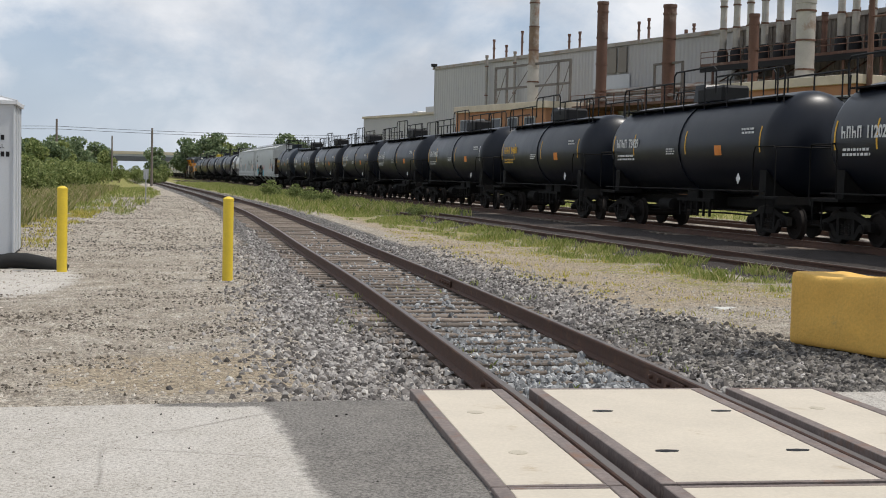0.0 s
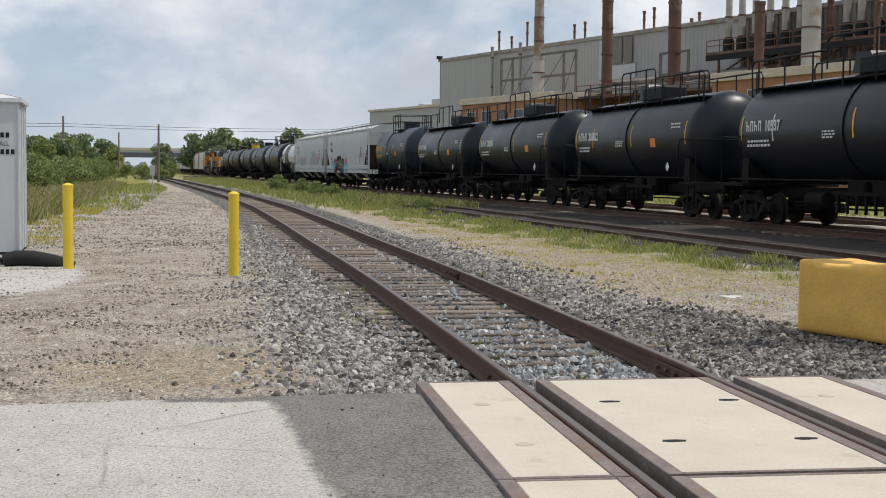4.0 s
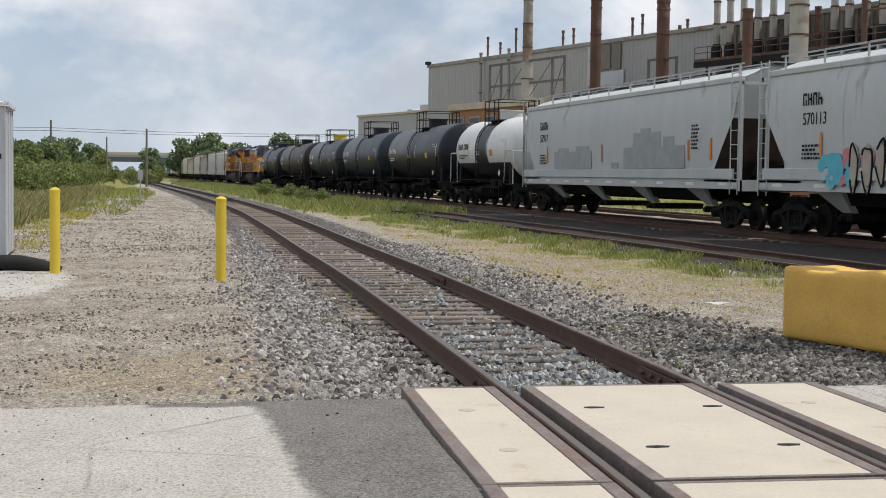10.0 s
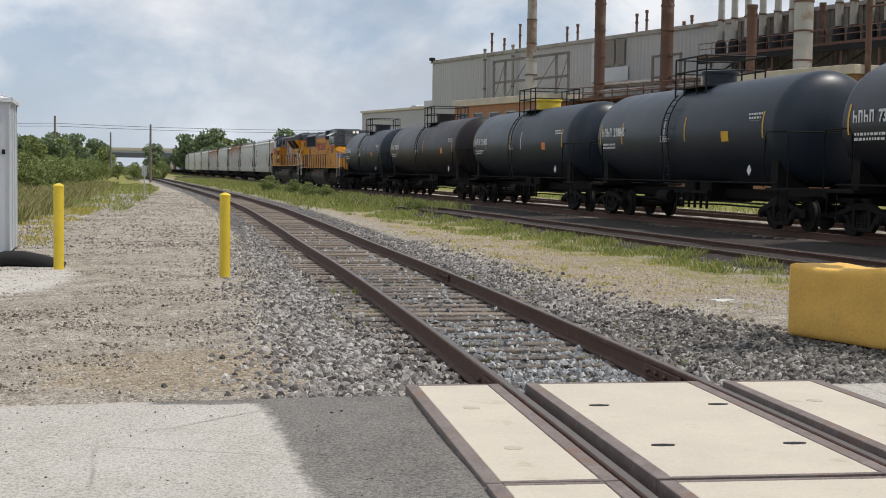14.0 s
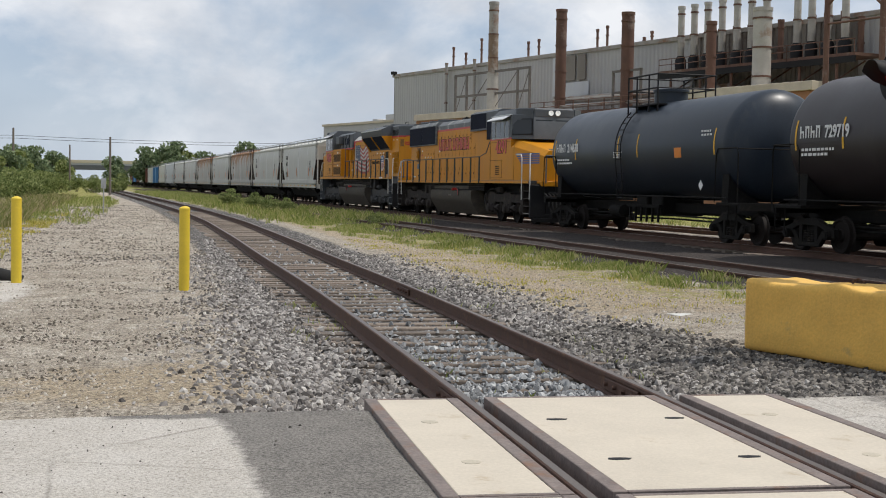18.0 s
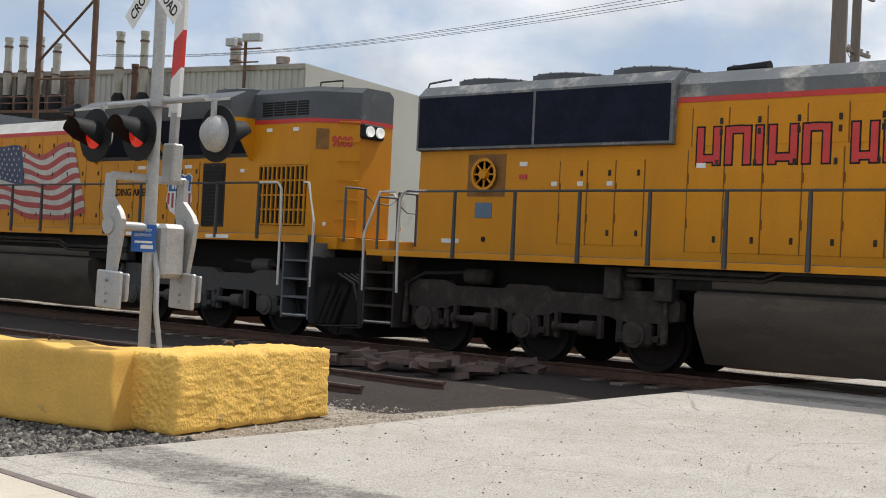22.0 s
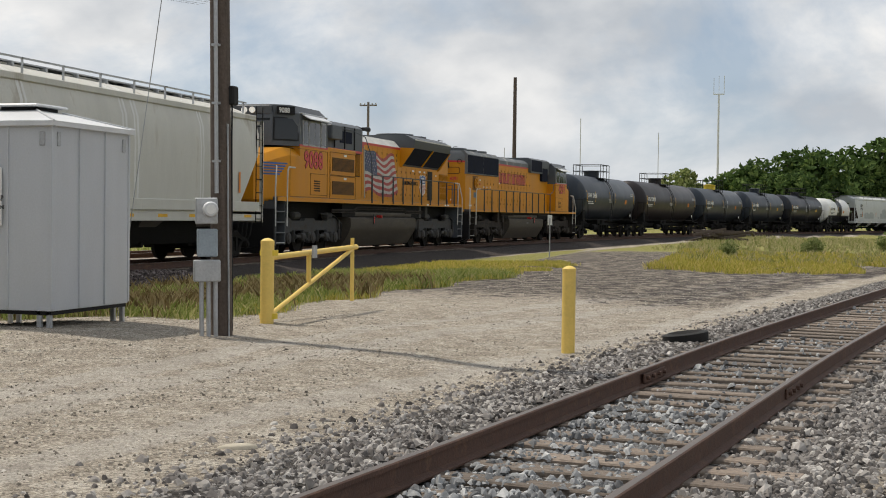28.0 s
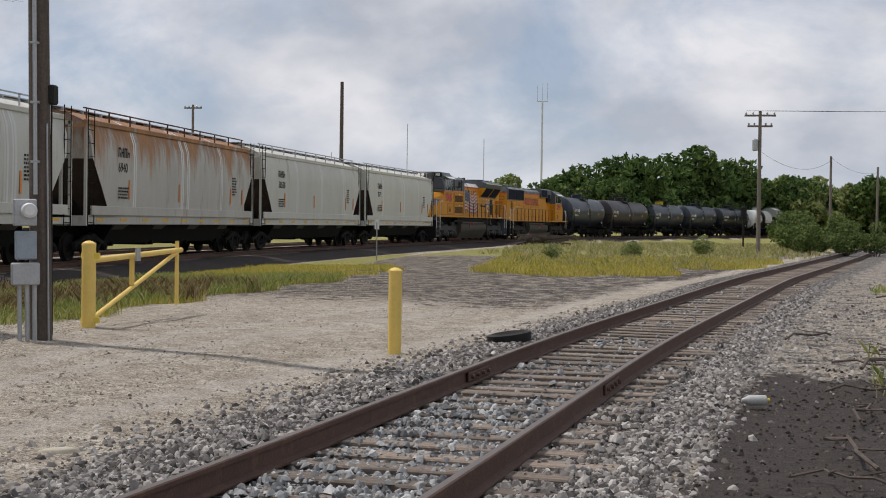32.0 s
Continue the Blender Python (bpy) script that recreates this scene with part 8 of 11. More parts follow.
    part("arm_bracket", Shape().box(-0.49 if arm_up else -0.45, 0.66 * kk, -0.17 * kk, 0.49 if arm_up else 0.7, 0.78 * kk, -0.03, 0.02).box(ax - 0.07, 0.7 * kk, -0.2, ax + 0.07, 0.95, 0.02, 0.02), M_ALU, g, m=pivot)
    gate = part("gate_arm", Shape().box(ax - 0.03, 0.85, -0.15, ax + 0.03, 1.3, -0.03, 0.01), M_ALU, g, "striped gate arm", m=pivot)
    k, i = 1.25, 0
    end = 7.55
    while k < end:
        e = min(k + 0.42, end)
        part("arm_stripe", Shape().prism([(k, -0.19 + 0.004 * (k - 1)), (e, -0.19 + 0.004 * (e - 1)), (e + 0.13 * (e < end), -0.02 - 0.004 * (e - 1)), (k + 0.13 * (k > 1.3), -0.02 - 0.004 * (k - 1))], "x", ax - 0.025, ax + 0.025), M_WHITE if i % 2 == 0 else M_GATERED, gate)
        k, i = e, i + 1
    for q in (2.95, 5.2, 7.35):
        part("arm_lamp", Shape().box(ax - 0.06, q - 0.09, -0.035, ax + 0.06, q + 0.09, 0.03, 0.015), M_REDLAMP if q > 3 else M_ALU, gate, "small red gate lamp")
    if not arm_up:
        part("arm_cable", Shape().pipe([(-0.3, 0.9, -0.02), (-0.3, 3.0, -0.012), (-0.3, 5.2, -0.02), (-0.3, 7.3, -0.03)], 0.008, 5), M_RUBBER, gate)
    return g


M_GATERED = mat("gate_red", (0.60, 0.03, 0.02), 0.45, bump=0)
crossing_signal(8.15, 10.98, 0.17, "silver crossing signal mast with its striped gate raised", True, M_LENSLIT, [0.88, 0.05], [-0.88], 3.02, False, 0.9)
crossing_signal(14.55, -4.02, 0.0, "silver crossing signal mast with its striped gate lowered", False, M_LENSLIT, [0.24, -0.45], [-0.1], 3.34, True)


# ---- the equipment cases ----
def case_house(m, w, d, h, label, leg):
    """A sheet metal signal case on short legs: panels with standing seams, a hipped roof and a vent."""
    c = thing("signal_case", label, "signal case", "signal equipment cases", m)
    part("body", Shape().box(0, -d, leg, w, 0, leg + h, 0.006), M_HOUSE, c)
    for i in range(4):
        q = i / 3
        for a in ((w * q, 0.0), (w * q, -d)):
            part("seam", Shape().box(a[0] - 0.014, a[1] - 0.022, leg + 0.02, a[0] + 0.014, a[1] + 0.022, leg + h - 0.01, 0.004), M_HOUSE, c)
        for a in ((0.0, -d * q), (w, -d * q)):
            if 0 < i < 3:
                part("seam", Shape().box(a[0] - 0.022, a[1] - 0.014, leg + 0.02, a[0] + 0.022, a[1] + 0.014, leg + h - 0.01, 0.004), M_HOUSE, c)
    o, rh = 0.06, 0.2
    roof = Shape()
    e = [(-o, -d - o), (w + o, -d - o), (w + o, o), (-o, o)]
    t = [(w * 0.34, -d * 0.66), (w * 0.66, -d * 0.66), (w * 0.66, -d * 0.34), (w * 0.34, -d * 0.34)]
    roof.loft([[(a, b, leg + h - 0.05) for a, b in e], [(a, b, leg + h + 0.015) for a, b in e], [(a, b, leg + h + rh) for a, b in t]])
    part("roof", roof, M_HOUSETOP, c, "pale hipped sheet metal roof")
    for a, b in ((e[0], t[0]), (e[1], t[1]), (e[2], t[2]), (e[3], t[3])):
        part("roof_seam", Shape().tube((a[0], a[1], leg + h + 0.02), (b[0], b[1], leg + h + rh + 0.01), 0.014, n=5), M_HOUSETOP, c)
    part("vent", Shape().box(w * 0.36, -d * 0.64, leg + h + rh - 0.02, w * 0.64, -d * 0.36, leg + h + rh + 0.05, 0.01), M_BLACK, c)
    part("vent_lid", Shape().box(w * 0.31, -d * 0.7, leg + h + rh + 0.05, w * 0.69, -d * 0.3, leg + h + rh + 0.09, 0.02), M_HOUSETOP, c)
    for a in (0.06, 0.2, w - 0.2, w - 0.06):
        for b in (-0.05, -d + 0.05):
            part("leg", Shape().box(a - 0.03, b - 0.03, -0.12, a + 0.03, b + 0.03, leg, 0.006), M_STEEL, c)
    part("floor_frame", Shape().box(0.02, -d + 0.02, leg - 0.05, w - 0.02, -0.02, leg + 0.004), M_BLACK, c)
    for a in (0.1, w - 0.18):
        part("handle", Shape().box(a, 0.0, leg + h - 0.3, a + 0.08, 0.012, leg + h - 0.12, 0.01), M_STEEL, c)
        part("handle", Shape().box(-0.012, -a - 0.08, leg + h - 0.3, 0.0, -a, leg + h - 0.12, 0.01), M_STEEL, c)
    return c


hz = 0.10
hs = case_house(pose(9.42, -15.12, hz), 1.9, 1.9, 2.38, "silver sheet metal signal case on short legs", 0.28)
FACE_Y = Matrix(((-1, 0, 0, 0), (0, 0, 1, 0), (0, 1, 0, 0), (0, 0, 0, 1)))  # text on a face that looks to +y
sg = part("sign", Shape().box(-0.245, -0.33, -0.003, 0.245, 0.33, 0.004, 0.003), M_WHITE, hs, "white notice with black words", m=Matrix.Translation((0.98, 0.03, 1.72)) @ FACE_Y @ Matrix.Scale(1.12, 4))
for txt, size, xx, yy in (("M.P. 284.43", 0.098, -0.215, 0.06), ("DOT# 422936P", 0.088, -0.225, -0.05), ("GRADE CROSSING HOTLINE", 0.055, -0.225, -0.14)):
    lettering(txt, size, M_BLACK, sg, Matrix.Translation((xx, yy, 0.005)), "inscription", bold=0.001, squeeze=0.72 if size < 0.06 else 0.86, depth=0.001)
bars = Shape()
for row, n, w, hh in ((0.24, 4, 0.055, 0.07), (0.165, 4, 0.035, 0.045), (-0.25, 11, 0.028, 0.07)):
    for i in range(n):
        x = (i - (n - 1) / 2) * (w + 0.014)
        bars.box(x - w / 2, row - hh / 2, 0.004, x + w / 2, row + hh / 2, 0.0055)
pieces("bar", bars, M_BLACK, sg)
bars = Shape()
for row in range(3):
    for i in range(7):
        bars.box(-0.22 + i * 0.065, -row * 0.07, 0, -0.22 + i * 0.065 + 0.05, -row * 0.07 + 0.035, 0.004)
part("small_print", bars, M_LOCOGREY, hs, m=Matrix.Translation((1.62, 0.004, 1.62)) @ FACE_Y)
ls = case_house(pose(-3.25, 24.55, 0.17) @ Matrix.Scale(0.9, 4), 1.9, 1.9, 2.75, "grey sheet metal signal case beside the gravel drive", 0.14)
bars = Shape()
lettering("CALL", 0.12, M_BLACK, ls, Matrix.Translation((1.84, -1.905, 2.05)) @ Matrix(((1, 0, 0, 0), (0, 0, -1, 0), (0, 1, 0, 0), (0, 0, 0, 1))) @ Matrix.Translation((-0.34, 0, 0)), "inscription", depth=0.001, squeeze=0.85)
for row, n in ((2.2, 3), (1.9, 4)):
    for i in range(n):
        bars.box(1.5 + i * 0.09, -1.908, row, 1.5 + i * 0.09 + 0.06, -1.9, row + 0.09)
pieces("bar", bars, M_BLACK, ls)
hump = thing("black_conduit", "black plastic conduit hump on the gravel", "conduit")
hump.matrix_basis = pose(-1.12, 22.5, 0.17, 0, 0, 8)
part("pipe", Shape().pipe([(-0.62, 0.1, 0.0), (-0.45, 0.06, 0.05), (-0.2, 0, 0.05), (0.05, -0.02, 0.0), (0.3, -0.04, -0.07), (0.42, -0.05, -0.13)], 0.125, 12), M_RUBBER, hump)

# ---- meter pole ----
px, py = 7.68, -16.38
mp = thing("utility_pole", "dark wooden pole with an electric meter and conduits", "utility pole", "wooden poles", pose(px, py, 0.0, 0, 0.9, 0))
part("shaft", Shape().tube((0, 0, -0.4), (0, 0, 11.5), 0.14, 0.11, n=16), M_POLE, mp)
part("riser", Shape().tube((-0.02, 0.17, 1.9), (-0.02, 0.15, 11.0), 0.028, n=8), M_STEEL, mp)
for k in range(12):
    part("strap", Shape().box(-0.06, 0.1, 2.3 + k * 0.75, 0.03, 0.2, 2.33 + k * 0.75), M_STEEL, mp)
part("cable_box", Shape().box(-0.2, -0.14, 3.05, -0.08, 0.02, 3.3, 0.02).pipe([(-0.13, -0.08, 3.05), (-0.13, -0.06, 2.6), (-0.12, -0.06, 0.1)], 0.012, 5), M_RUBBER, mp)
bx = Matrix.Translation((0.10, 0.24, 0)) @ Matrix.Rotation(radians(32), 4, "Z")
meter = part("meter_box", Shape().box(-0.14, 0.0, 1.5, 0.14, 0.14, 1.84, 0.015), M_STEEL, mp, "grey meter box", m=bx)
part("meter_glass", Shape().lathe((-0.04, 0.14, 1.69), (0, 1, 0), [(0, 0.1), (0.07, 0.1), (0.1, 0.085), (0.11, 0.0)], 20), M_HOUSETOP, meter, "round glass meter")
part("meter_dial", Shape().lathe((-0.04, 0.25, 1.69), (0, 1, 0), [(0, 0.06), (0.004, 0.06)], 16), M_WHITE, meter)
part("switch_box", Shape().box(-0.14, 0.0, 1.08, 0.12, 0.12, 1.44, 0.015), mat("box_bluegrey", (0.28, 0.33, 0.37), 0.5, bump=0.02), mp, "blue-grey switch box", m=bx)
part("lower_box", Shape().box(-0.17, 0.0, 0.76, 0.17, 0.16, 1.04, 0.015), M_STEEL, mp, "grey junction box", m=bx)
for k in (-0.11, -0.02, 0.07):
    part("conduit", Shape().tube((k, 0.07, -0.1), (k, 0.07, 0.78), 0.03, n=10), M_STEEL, mp, m=bx)
part("ground_wire", Shape().tube((-0.14, 0.08, 0), (-0.13, 0.06, 2.8), 0.012, n=5), M_STEEL, mp)
guy = thing("guy_wire", "thin steel guy wire beside the pole", "wire")
part("wire", Shape().tube((10.1, -17.9, 0.0), (7.85, -17, 11.8), 0.007, n=4), M_STEEL, guy)

# ---- swing gate ----
sw = thing("swing_gate", "pale yellow pipe swing gate standing open", "gate", m=pose(7.98, -18.52, gz(7.98, -18.5) - 0.02))
part("post", Shape().tube((0, 0, -0.2), (0, 0, 1.19), 0.10, n=20).lathe((0, 0, 1.19), (0, 0, 1), [(0, 0.104), (0.04, 0.1), (0.07, 0.05), (0.08, 0.001)], 20), M_BOLLARDP, sw)
part("hinge_pipe", Shape().tube((0.02, -0.17, 0.06), (0.02, -0.17, 1.12), 0.05, n=14), M_BOLLARDP, sw)
for z in (0.12, 1.05):
    part("collar", Shape().lathe((0, -0.06, z - 0.04), (0, 0, 1), [(0, 0.135), (0.08, 0.135)], 18), M_BOLLARD, sw, "darker yellow hinge collar")
part("top_rail", Shape().tube((0.02, -0.2, 0.98), (0.10, -4.1, 1.06), 0.045, n=12), M_BOLLARDP, sw)
part("brace", Shape().tube((0.02, -0.2, 0.14), (0.09, -3.85, 1.02), 0.035, n=10), M_BOLLARDP, sw)
part("end_upright", Shape().tube((0.10, -3.9, 0.12), (0.10, -3.9, 1.22), 0.035, n=10), M_BOLLARDP, sw)
part("strut", Shape().tube((0.05, -1.75, 0.55), (0.05, -1.75, 1.0), 0.04, n=10), M_BOLLARDP, sw)
part("tag", Shape().box(-0.06, -1.83, 0.93, -0.03, -1.67, 1.13), M_STEEL, sw, "small grey tag")

# ---- loose things ----
M_OLDCONC = mat("old_concrete", (0.34, 0.28, 0.21), 0.9, scale=2, dark=0.7, light=1.2, bump=0.4, stain=(0.2, 0.16, 0.12), stain_at=0.6, stain_scale=2.5)


def slab(label, m, l, w, h):
    c = thing("concrete_slab", label, "concrete slab", "old concrete slabs by the track", m)
    part("slab", Shape().prism([(-l / 2, 0), (l / 2, 0), (l / 2 - 0.12, h), (-l / 2 + 0.1, h)], "x", -w / 2, w / 2), M_OLDCONC, c)


slab("weathered tan concrete slab lying on the ballast", pose(13.55, -7.65, -0.06, 0, 0, 4), 2.05, 0.5, 0.34)
slab("weathered tan concrete slab lying on the ballast", pose(14.75, -7.75, 0.0, 0, 0, 5), 2.3, 0.45, 0.3)
blk = thing("concrete_slab", "broken concrete lump beside the slabs", "concrete slab", "old concrete slabs by the track", pose(13.7, -9.2, -0.12))
part("lump", Shape().box(-0.18, -0.2, 0, 0.18, 0.16, 0.3, 0.06).box(-0.1, -0.08, 0.28, 0.08, 0.08, 0.38, 0.03), M_OLDCONC, blk)
M_OLDPAVE = mat("old_paving", (0.12, 0.082, 0.07), 0.9, scale=4, dark=0.6, light=1.5, bump=0.5, vary=0.35)
rnd = random.Random(77)
for i in range(38):
    y = 12.6 + rnd.random() ** 1.2 * 3.4
    x = 15.2 + rnd.uniform(-0.7, 0.9) + (15 - y) * 0.25
    l, w = rnd.uniform(0.25, 0.75), rnd.uniform(0.18, 0.4)
    p = thing("broken_paving", "broken slab of old crossing pavement", "rubble", "pile of broken paving", pose(x, y, gz(x, y) + 0.05 + rnd.random() * 0.16, rnd.uniform(-14, 14), rnd.uniform(-14, 14), rnd.uniform(0, 180)))
    part("piece", Shape().prism([(-l / 2, -w / 2), (l * rnd.uniform(0.3, 0.5), -w * 0.4), (l / 2, w * 0.3), (-l * 0.2, w / 2)], "z", -0.05, 0.05), M_OLDPAVE, p)
for name, cat, lab, x, y, s, m_ in (("flat_stone", "stone", "pale flat stone on the gravel lane", 4.09, -9.12, (0.15, 0.10, 0.05), M_CONC), ("flat_stone", "stone", "small white stone by the gate", 11.10, -24.57, (0.10, 0.09, 0.11), M_WHITE), ("paper_scrap", "litter", "pale sheet lying on the gravel", 7.75, 15.84, (0.2, 0.15, 0.008), M_OFFWHITE)):
    t = thing(name, lab, cat, m=pose(x, y, gz(x, y) + s[2] * 0.3, 3, 2, 20))
    part("body", Shape().lathe((0, 0, -s[2] / 2), (0, 0, 1), [(0, 0.6), (s[2] * 0.3, 1.0), (s[2] * 0.7, 0.95), (s[2], 0.55)], 11) if s[2] > 0.02 else Shape().box(-1, -1, 0, 1, 1, s[2]), m_, t).scale = (s[0], s[1], 1)
tr = thing("old_tyre", "half-buried black tyre tread beside the rail", "tyre", m=pose(1.95, -19.2, -0.09, 0, 8, 10))
part("tread", Shape().lathe((0, 0, 0), (0, 0, 1), [(0, 0.24), (0.02, 0.31), (0.14, 0.32), (0.16, 0.25), (0.12, 0.2), (0.04, 0.2), (0, 0.24)], 22, caps=False), M_RUBBER, tr)
bt = thing("plastic_jug", "clear plastic bottle lying on the ballast", "bottle", m=pose(-0.97, -13.0, -0.05, 0, 0, 15) @ Matrix.Scale(0.65, 4))
part("body", Shape().lathe((-0.2, 0, 0.07), (1, 0, 0), [(0, 0.04), (0.02, 0.075), (0.26, 0.075), (0.33, 0.04), (0.37, 0.025)], 16), mat("cloudy_plastic", (0.46, 0.46, 0.44), 0.35, scale=6, bump=0.1), bt)
part("cap", Shape().lathe((-0.24, 0, 0.07), (1, 0, 0), [(0, 0.03), (0.04, 0.03)], 12), M_BOLLARD, bt, "yellow cap")
sl = thing("white_stake", "thin white fibreglass stake lying in the gravel", "stake", m=pose(14.0, -2.4, 0.13, 0, 0, -4))
part("rod", Shape().box(-0.02, -0.75, 0, 0.02, 0.75, 0.03, 0.005), M_OFFWHITE, sl)
pl = thing("timber_pile", "heap of dark discarded timbers by the track", "timber pile", m=pose(7.6, -103, 0.0))
for i in range(14):
    part("timber", Shape().box(-1.2, -0.1, 0, 1.2, 0.1, 0.18, 0.01), M_POLE, pl, m=pose(rnd.uniform(-2.2, 2.2), rnd.uniform(-1.2, 1.2), rnd.uniform(0, 0.7), rnd.uniform(-8, 8), rnd.uniform(-12, 12), rnd.uniform(0, 180)))

lr = thing("loose_rail", "rusty orange spare rail lying beside the main line", "rail", m=pose(16.98, -12.0, 0.27))
part("rail", rail_shape([(0, y, 0) for y in (-1.9, -0.6, 0.6, 1.9)]), mat("fresh_rust", (0.24, 0.10, 0.035), 0.85, scale=5, dark=0.6, light=1.4, bump=0.3), lr)

# ---- the plant beyond the train ----
F0, FT, FN = Vector((40.9, 171.4, 0)), Vector((0.25, -0.968, 0)).normalized(), Vector((0.968, 0.25, 0)).normalized()
PLANT = Matrix(((FT.x, FN.x, 0, F0.x), (FT.y, FN.y, 0, F0.y), (0, 0, 1, 0), (0, 0, 0, 1)))  # k along the front, depth behind it, up


def corrugated(k0, k1, z0, z1, pitch, depth, d0=0.0):
    """A ribbed metal front."""
    s = Shape()
    pts, k = [], k0
    while k < k1 - 1e-6:
        for a, o in ((0, 0), (0.3, 0), (0.4, -depth), (0.9, -depth), (1.0, 0)):
            pts.append((min(k + a * pitch, k1), d0 + o))
        k += pitch
    s.loft([[(a, b, z0) for a, b in pts], [(a, b, z1) for a, b in pts]], caps=False, closed=False)
    return s


plant = thing("factory", "large grey metal-clad factory with many exhaust stacks", "factory", m=PLANT)
tagged(plant, kind="")
part("wall", corrugated(0, 59, 3.0, 15.9, 0.6, 0.03), M_SIDING, plant, "tan-grey ribbed metal wall")
part("wall", corrugated(59, 79, 3.0, 15.9, 0.55, 0.09), M_SIDINGD, plant, "dark ribbed metal wall")
part("wall", corrugated(79, 101.5, 3.0, 15.95, 0.55, 0.09), M_SIDING, plant, "tan-grey ribbed metal wall")
part("base_wall", Shape().box(0, 0.02, -0.5, 101.5, 0.6, 3.0), M_BRICK, plant)
part("end_wall", Shape().box(-0.1, 0.0, -0.5, 0.1, 40, 15.9).box(101.4, 0.0, -0.5, 101.6, 40, 15.9), M_SIDING, plant)
part("roof", Shape().box(-0.2, -0.12, 15.9, 101.6, 40, 16.15), M_SIDING, plant)
part("roof_trim", Shape().box(-0.25, -0.2, 15.75, 101.65, -0.1, 16.1), M_STACK, plant)
part("back_wall", Shape().box(0, 40, -0.5, 101.5, 40.4, 15.9), M_SIDING, plant)
part("wall_panel", Shape().box(36.5, -0.2, 11.5, 38.2, -0.13, 15.6, 0.02).box(38.5, -0.2, 10.5, 43.0, -0.13, 12.8, 0.02), M_HOUSE, plant, "patched pale wall panels")
part("window", Shape().box(38.6, -0.22, 13.0, 40.6, -0.14, 15.6).box(41.0, -0.22, 13.0, 42.4, -0.14, 15.6), M_SIDINGD, plant)
part("floodlight", Shape().box(0.0, -0.6, 16.1, 0.5, 0.1, 16.5, 0.05).tube((0.25, -0.2, 15.9), (0.25, -0.2, 16.2), 0.05), M_BLACK, plant)
annex = thing("annex_building", "low grey annex beside the factory", "building", m=PLANT)
part("wall", Shape().box(-26, 2, -0.5, -0.1, 22, 10.2), M_SIDING, annex)
part("parapet", Shape().box(-26.2, 1.8, 10.2, -0.1, 22.2, 10.5), M_COPING, annex)
part("roof_unit", Shape().box(-12, 5, 10.5, -9.5, 7, 11.6, 0.05).box(-18, 6, 10.5, -16.5, 7.5, 11.2, 0.05), M_STEEL, annex)


def brick_wing(k0, k1, top, label):
    b = thing("brick_wing", label, "building", m=PLANT)
    part("wall", Shape().box(k0, -9, -0.5, k1, -0.05, top - 0.7), M_BRICK, b)
    part("coping", Shape().box(k0 - 0.2, -9.25, top - 0.7, k1 + 0.2, -0.1, top, 0.03), M_COPING, b)
    for i in range(int((k1 - k0) / 3.4)):
        a = k0 + 1.2 + i * 3.4
        w = part("window", Shape().box(a, -9.06, top - 3.4, a + 1.9, -9.0, top - 1.6), M_GLASS, b)
        part("window_frame", Shape().box(a - 0.08, -9.1, top - 3.5, a, -8.98, top - 1.5).box(a + 1.9, -9.1, top - 3.5, a + 1.98, -8.98, top - 1.5).box(a - 0.08, -9.1, top - 1.6, a + 1.98, -8.98, top - 1.5), M_STEEL, w)


brick_wing(22.4, 41.0, 9.7, "brick wing with a pale stone coping")
brick_wing(66.0, 83.0, 10.0, "brick wing with a pale stone coping")
part_mid = thing("pipe_bridge", "rusty roof walkway and pipes along the factory", "pipe bridge", m=PLANT)
part("deck", Shape().box(41, -6, 9.0, 66, -0.3, 9.25), M_STACKRUST, part_mid)
for a in np.arange(41, 66.1, 2.5):
    part("post", Shape().tube((a, -6, -0.3), (a, -6, 10.3), 0.06, n=6), M_STACKRUST, part_mid)
for z in (9.8, 10.3):
    part("rail", Shape().tube((41, -6, z), (66, -6, z), 0.04, n=6), M_STACKRUST, part_mid)
for z, d, r in ((10.6, -3, 0.3), (11.0, -1.5, 0.22), (9.9, -4.2, 0.18)):
    part("pipe", Shape().tube((41, d, z), (66, d, z), r, n=10), M_STACK, part_mid)
gal = thing("stack_gallery", "dark steel gallery at the feet of the stacks", "gallery", m=PLANT)
part("deck", Shape().box(58.5, -3.6, 12.3, 82, -0.3, 12.55), M_STACKRUST, gal)
part("beam", Shape().box(58.5, -3.7, 11.8, 82, -3.5, 12.3), M_BLACK, gal)
for z in (13.1, 13.6):
    part("rail", Shape().tube((58.5, -3.6, z), (82, -3.6, z), 0.04, n=6), M_STACKRUST, gal)
for a in np.arange(58.5, 82.1, 1.8):
    part("post", Shape().tube((a, -3.6, 12.3), (a, -3.6, 13.6), 0.035, n=5), M_STACKRUST, gal)
for a in np.arange(60, 82, 4.0):
    part("support", Shape().tube((a, -3.4, 9), (a, -3.4, 12.3), 0.12, n=6).tube((a, -3.4, 10.5), (a, -0.3, 12.2), 0.07, n=5), M_STACKRUST, gal)


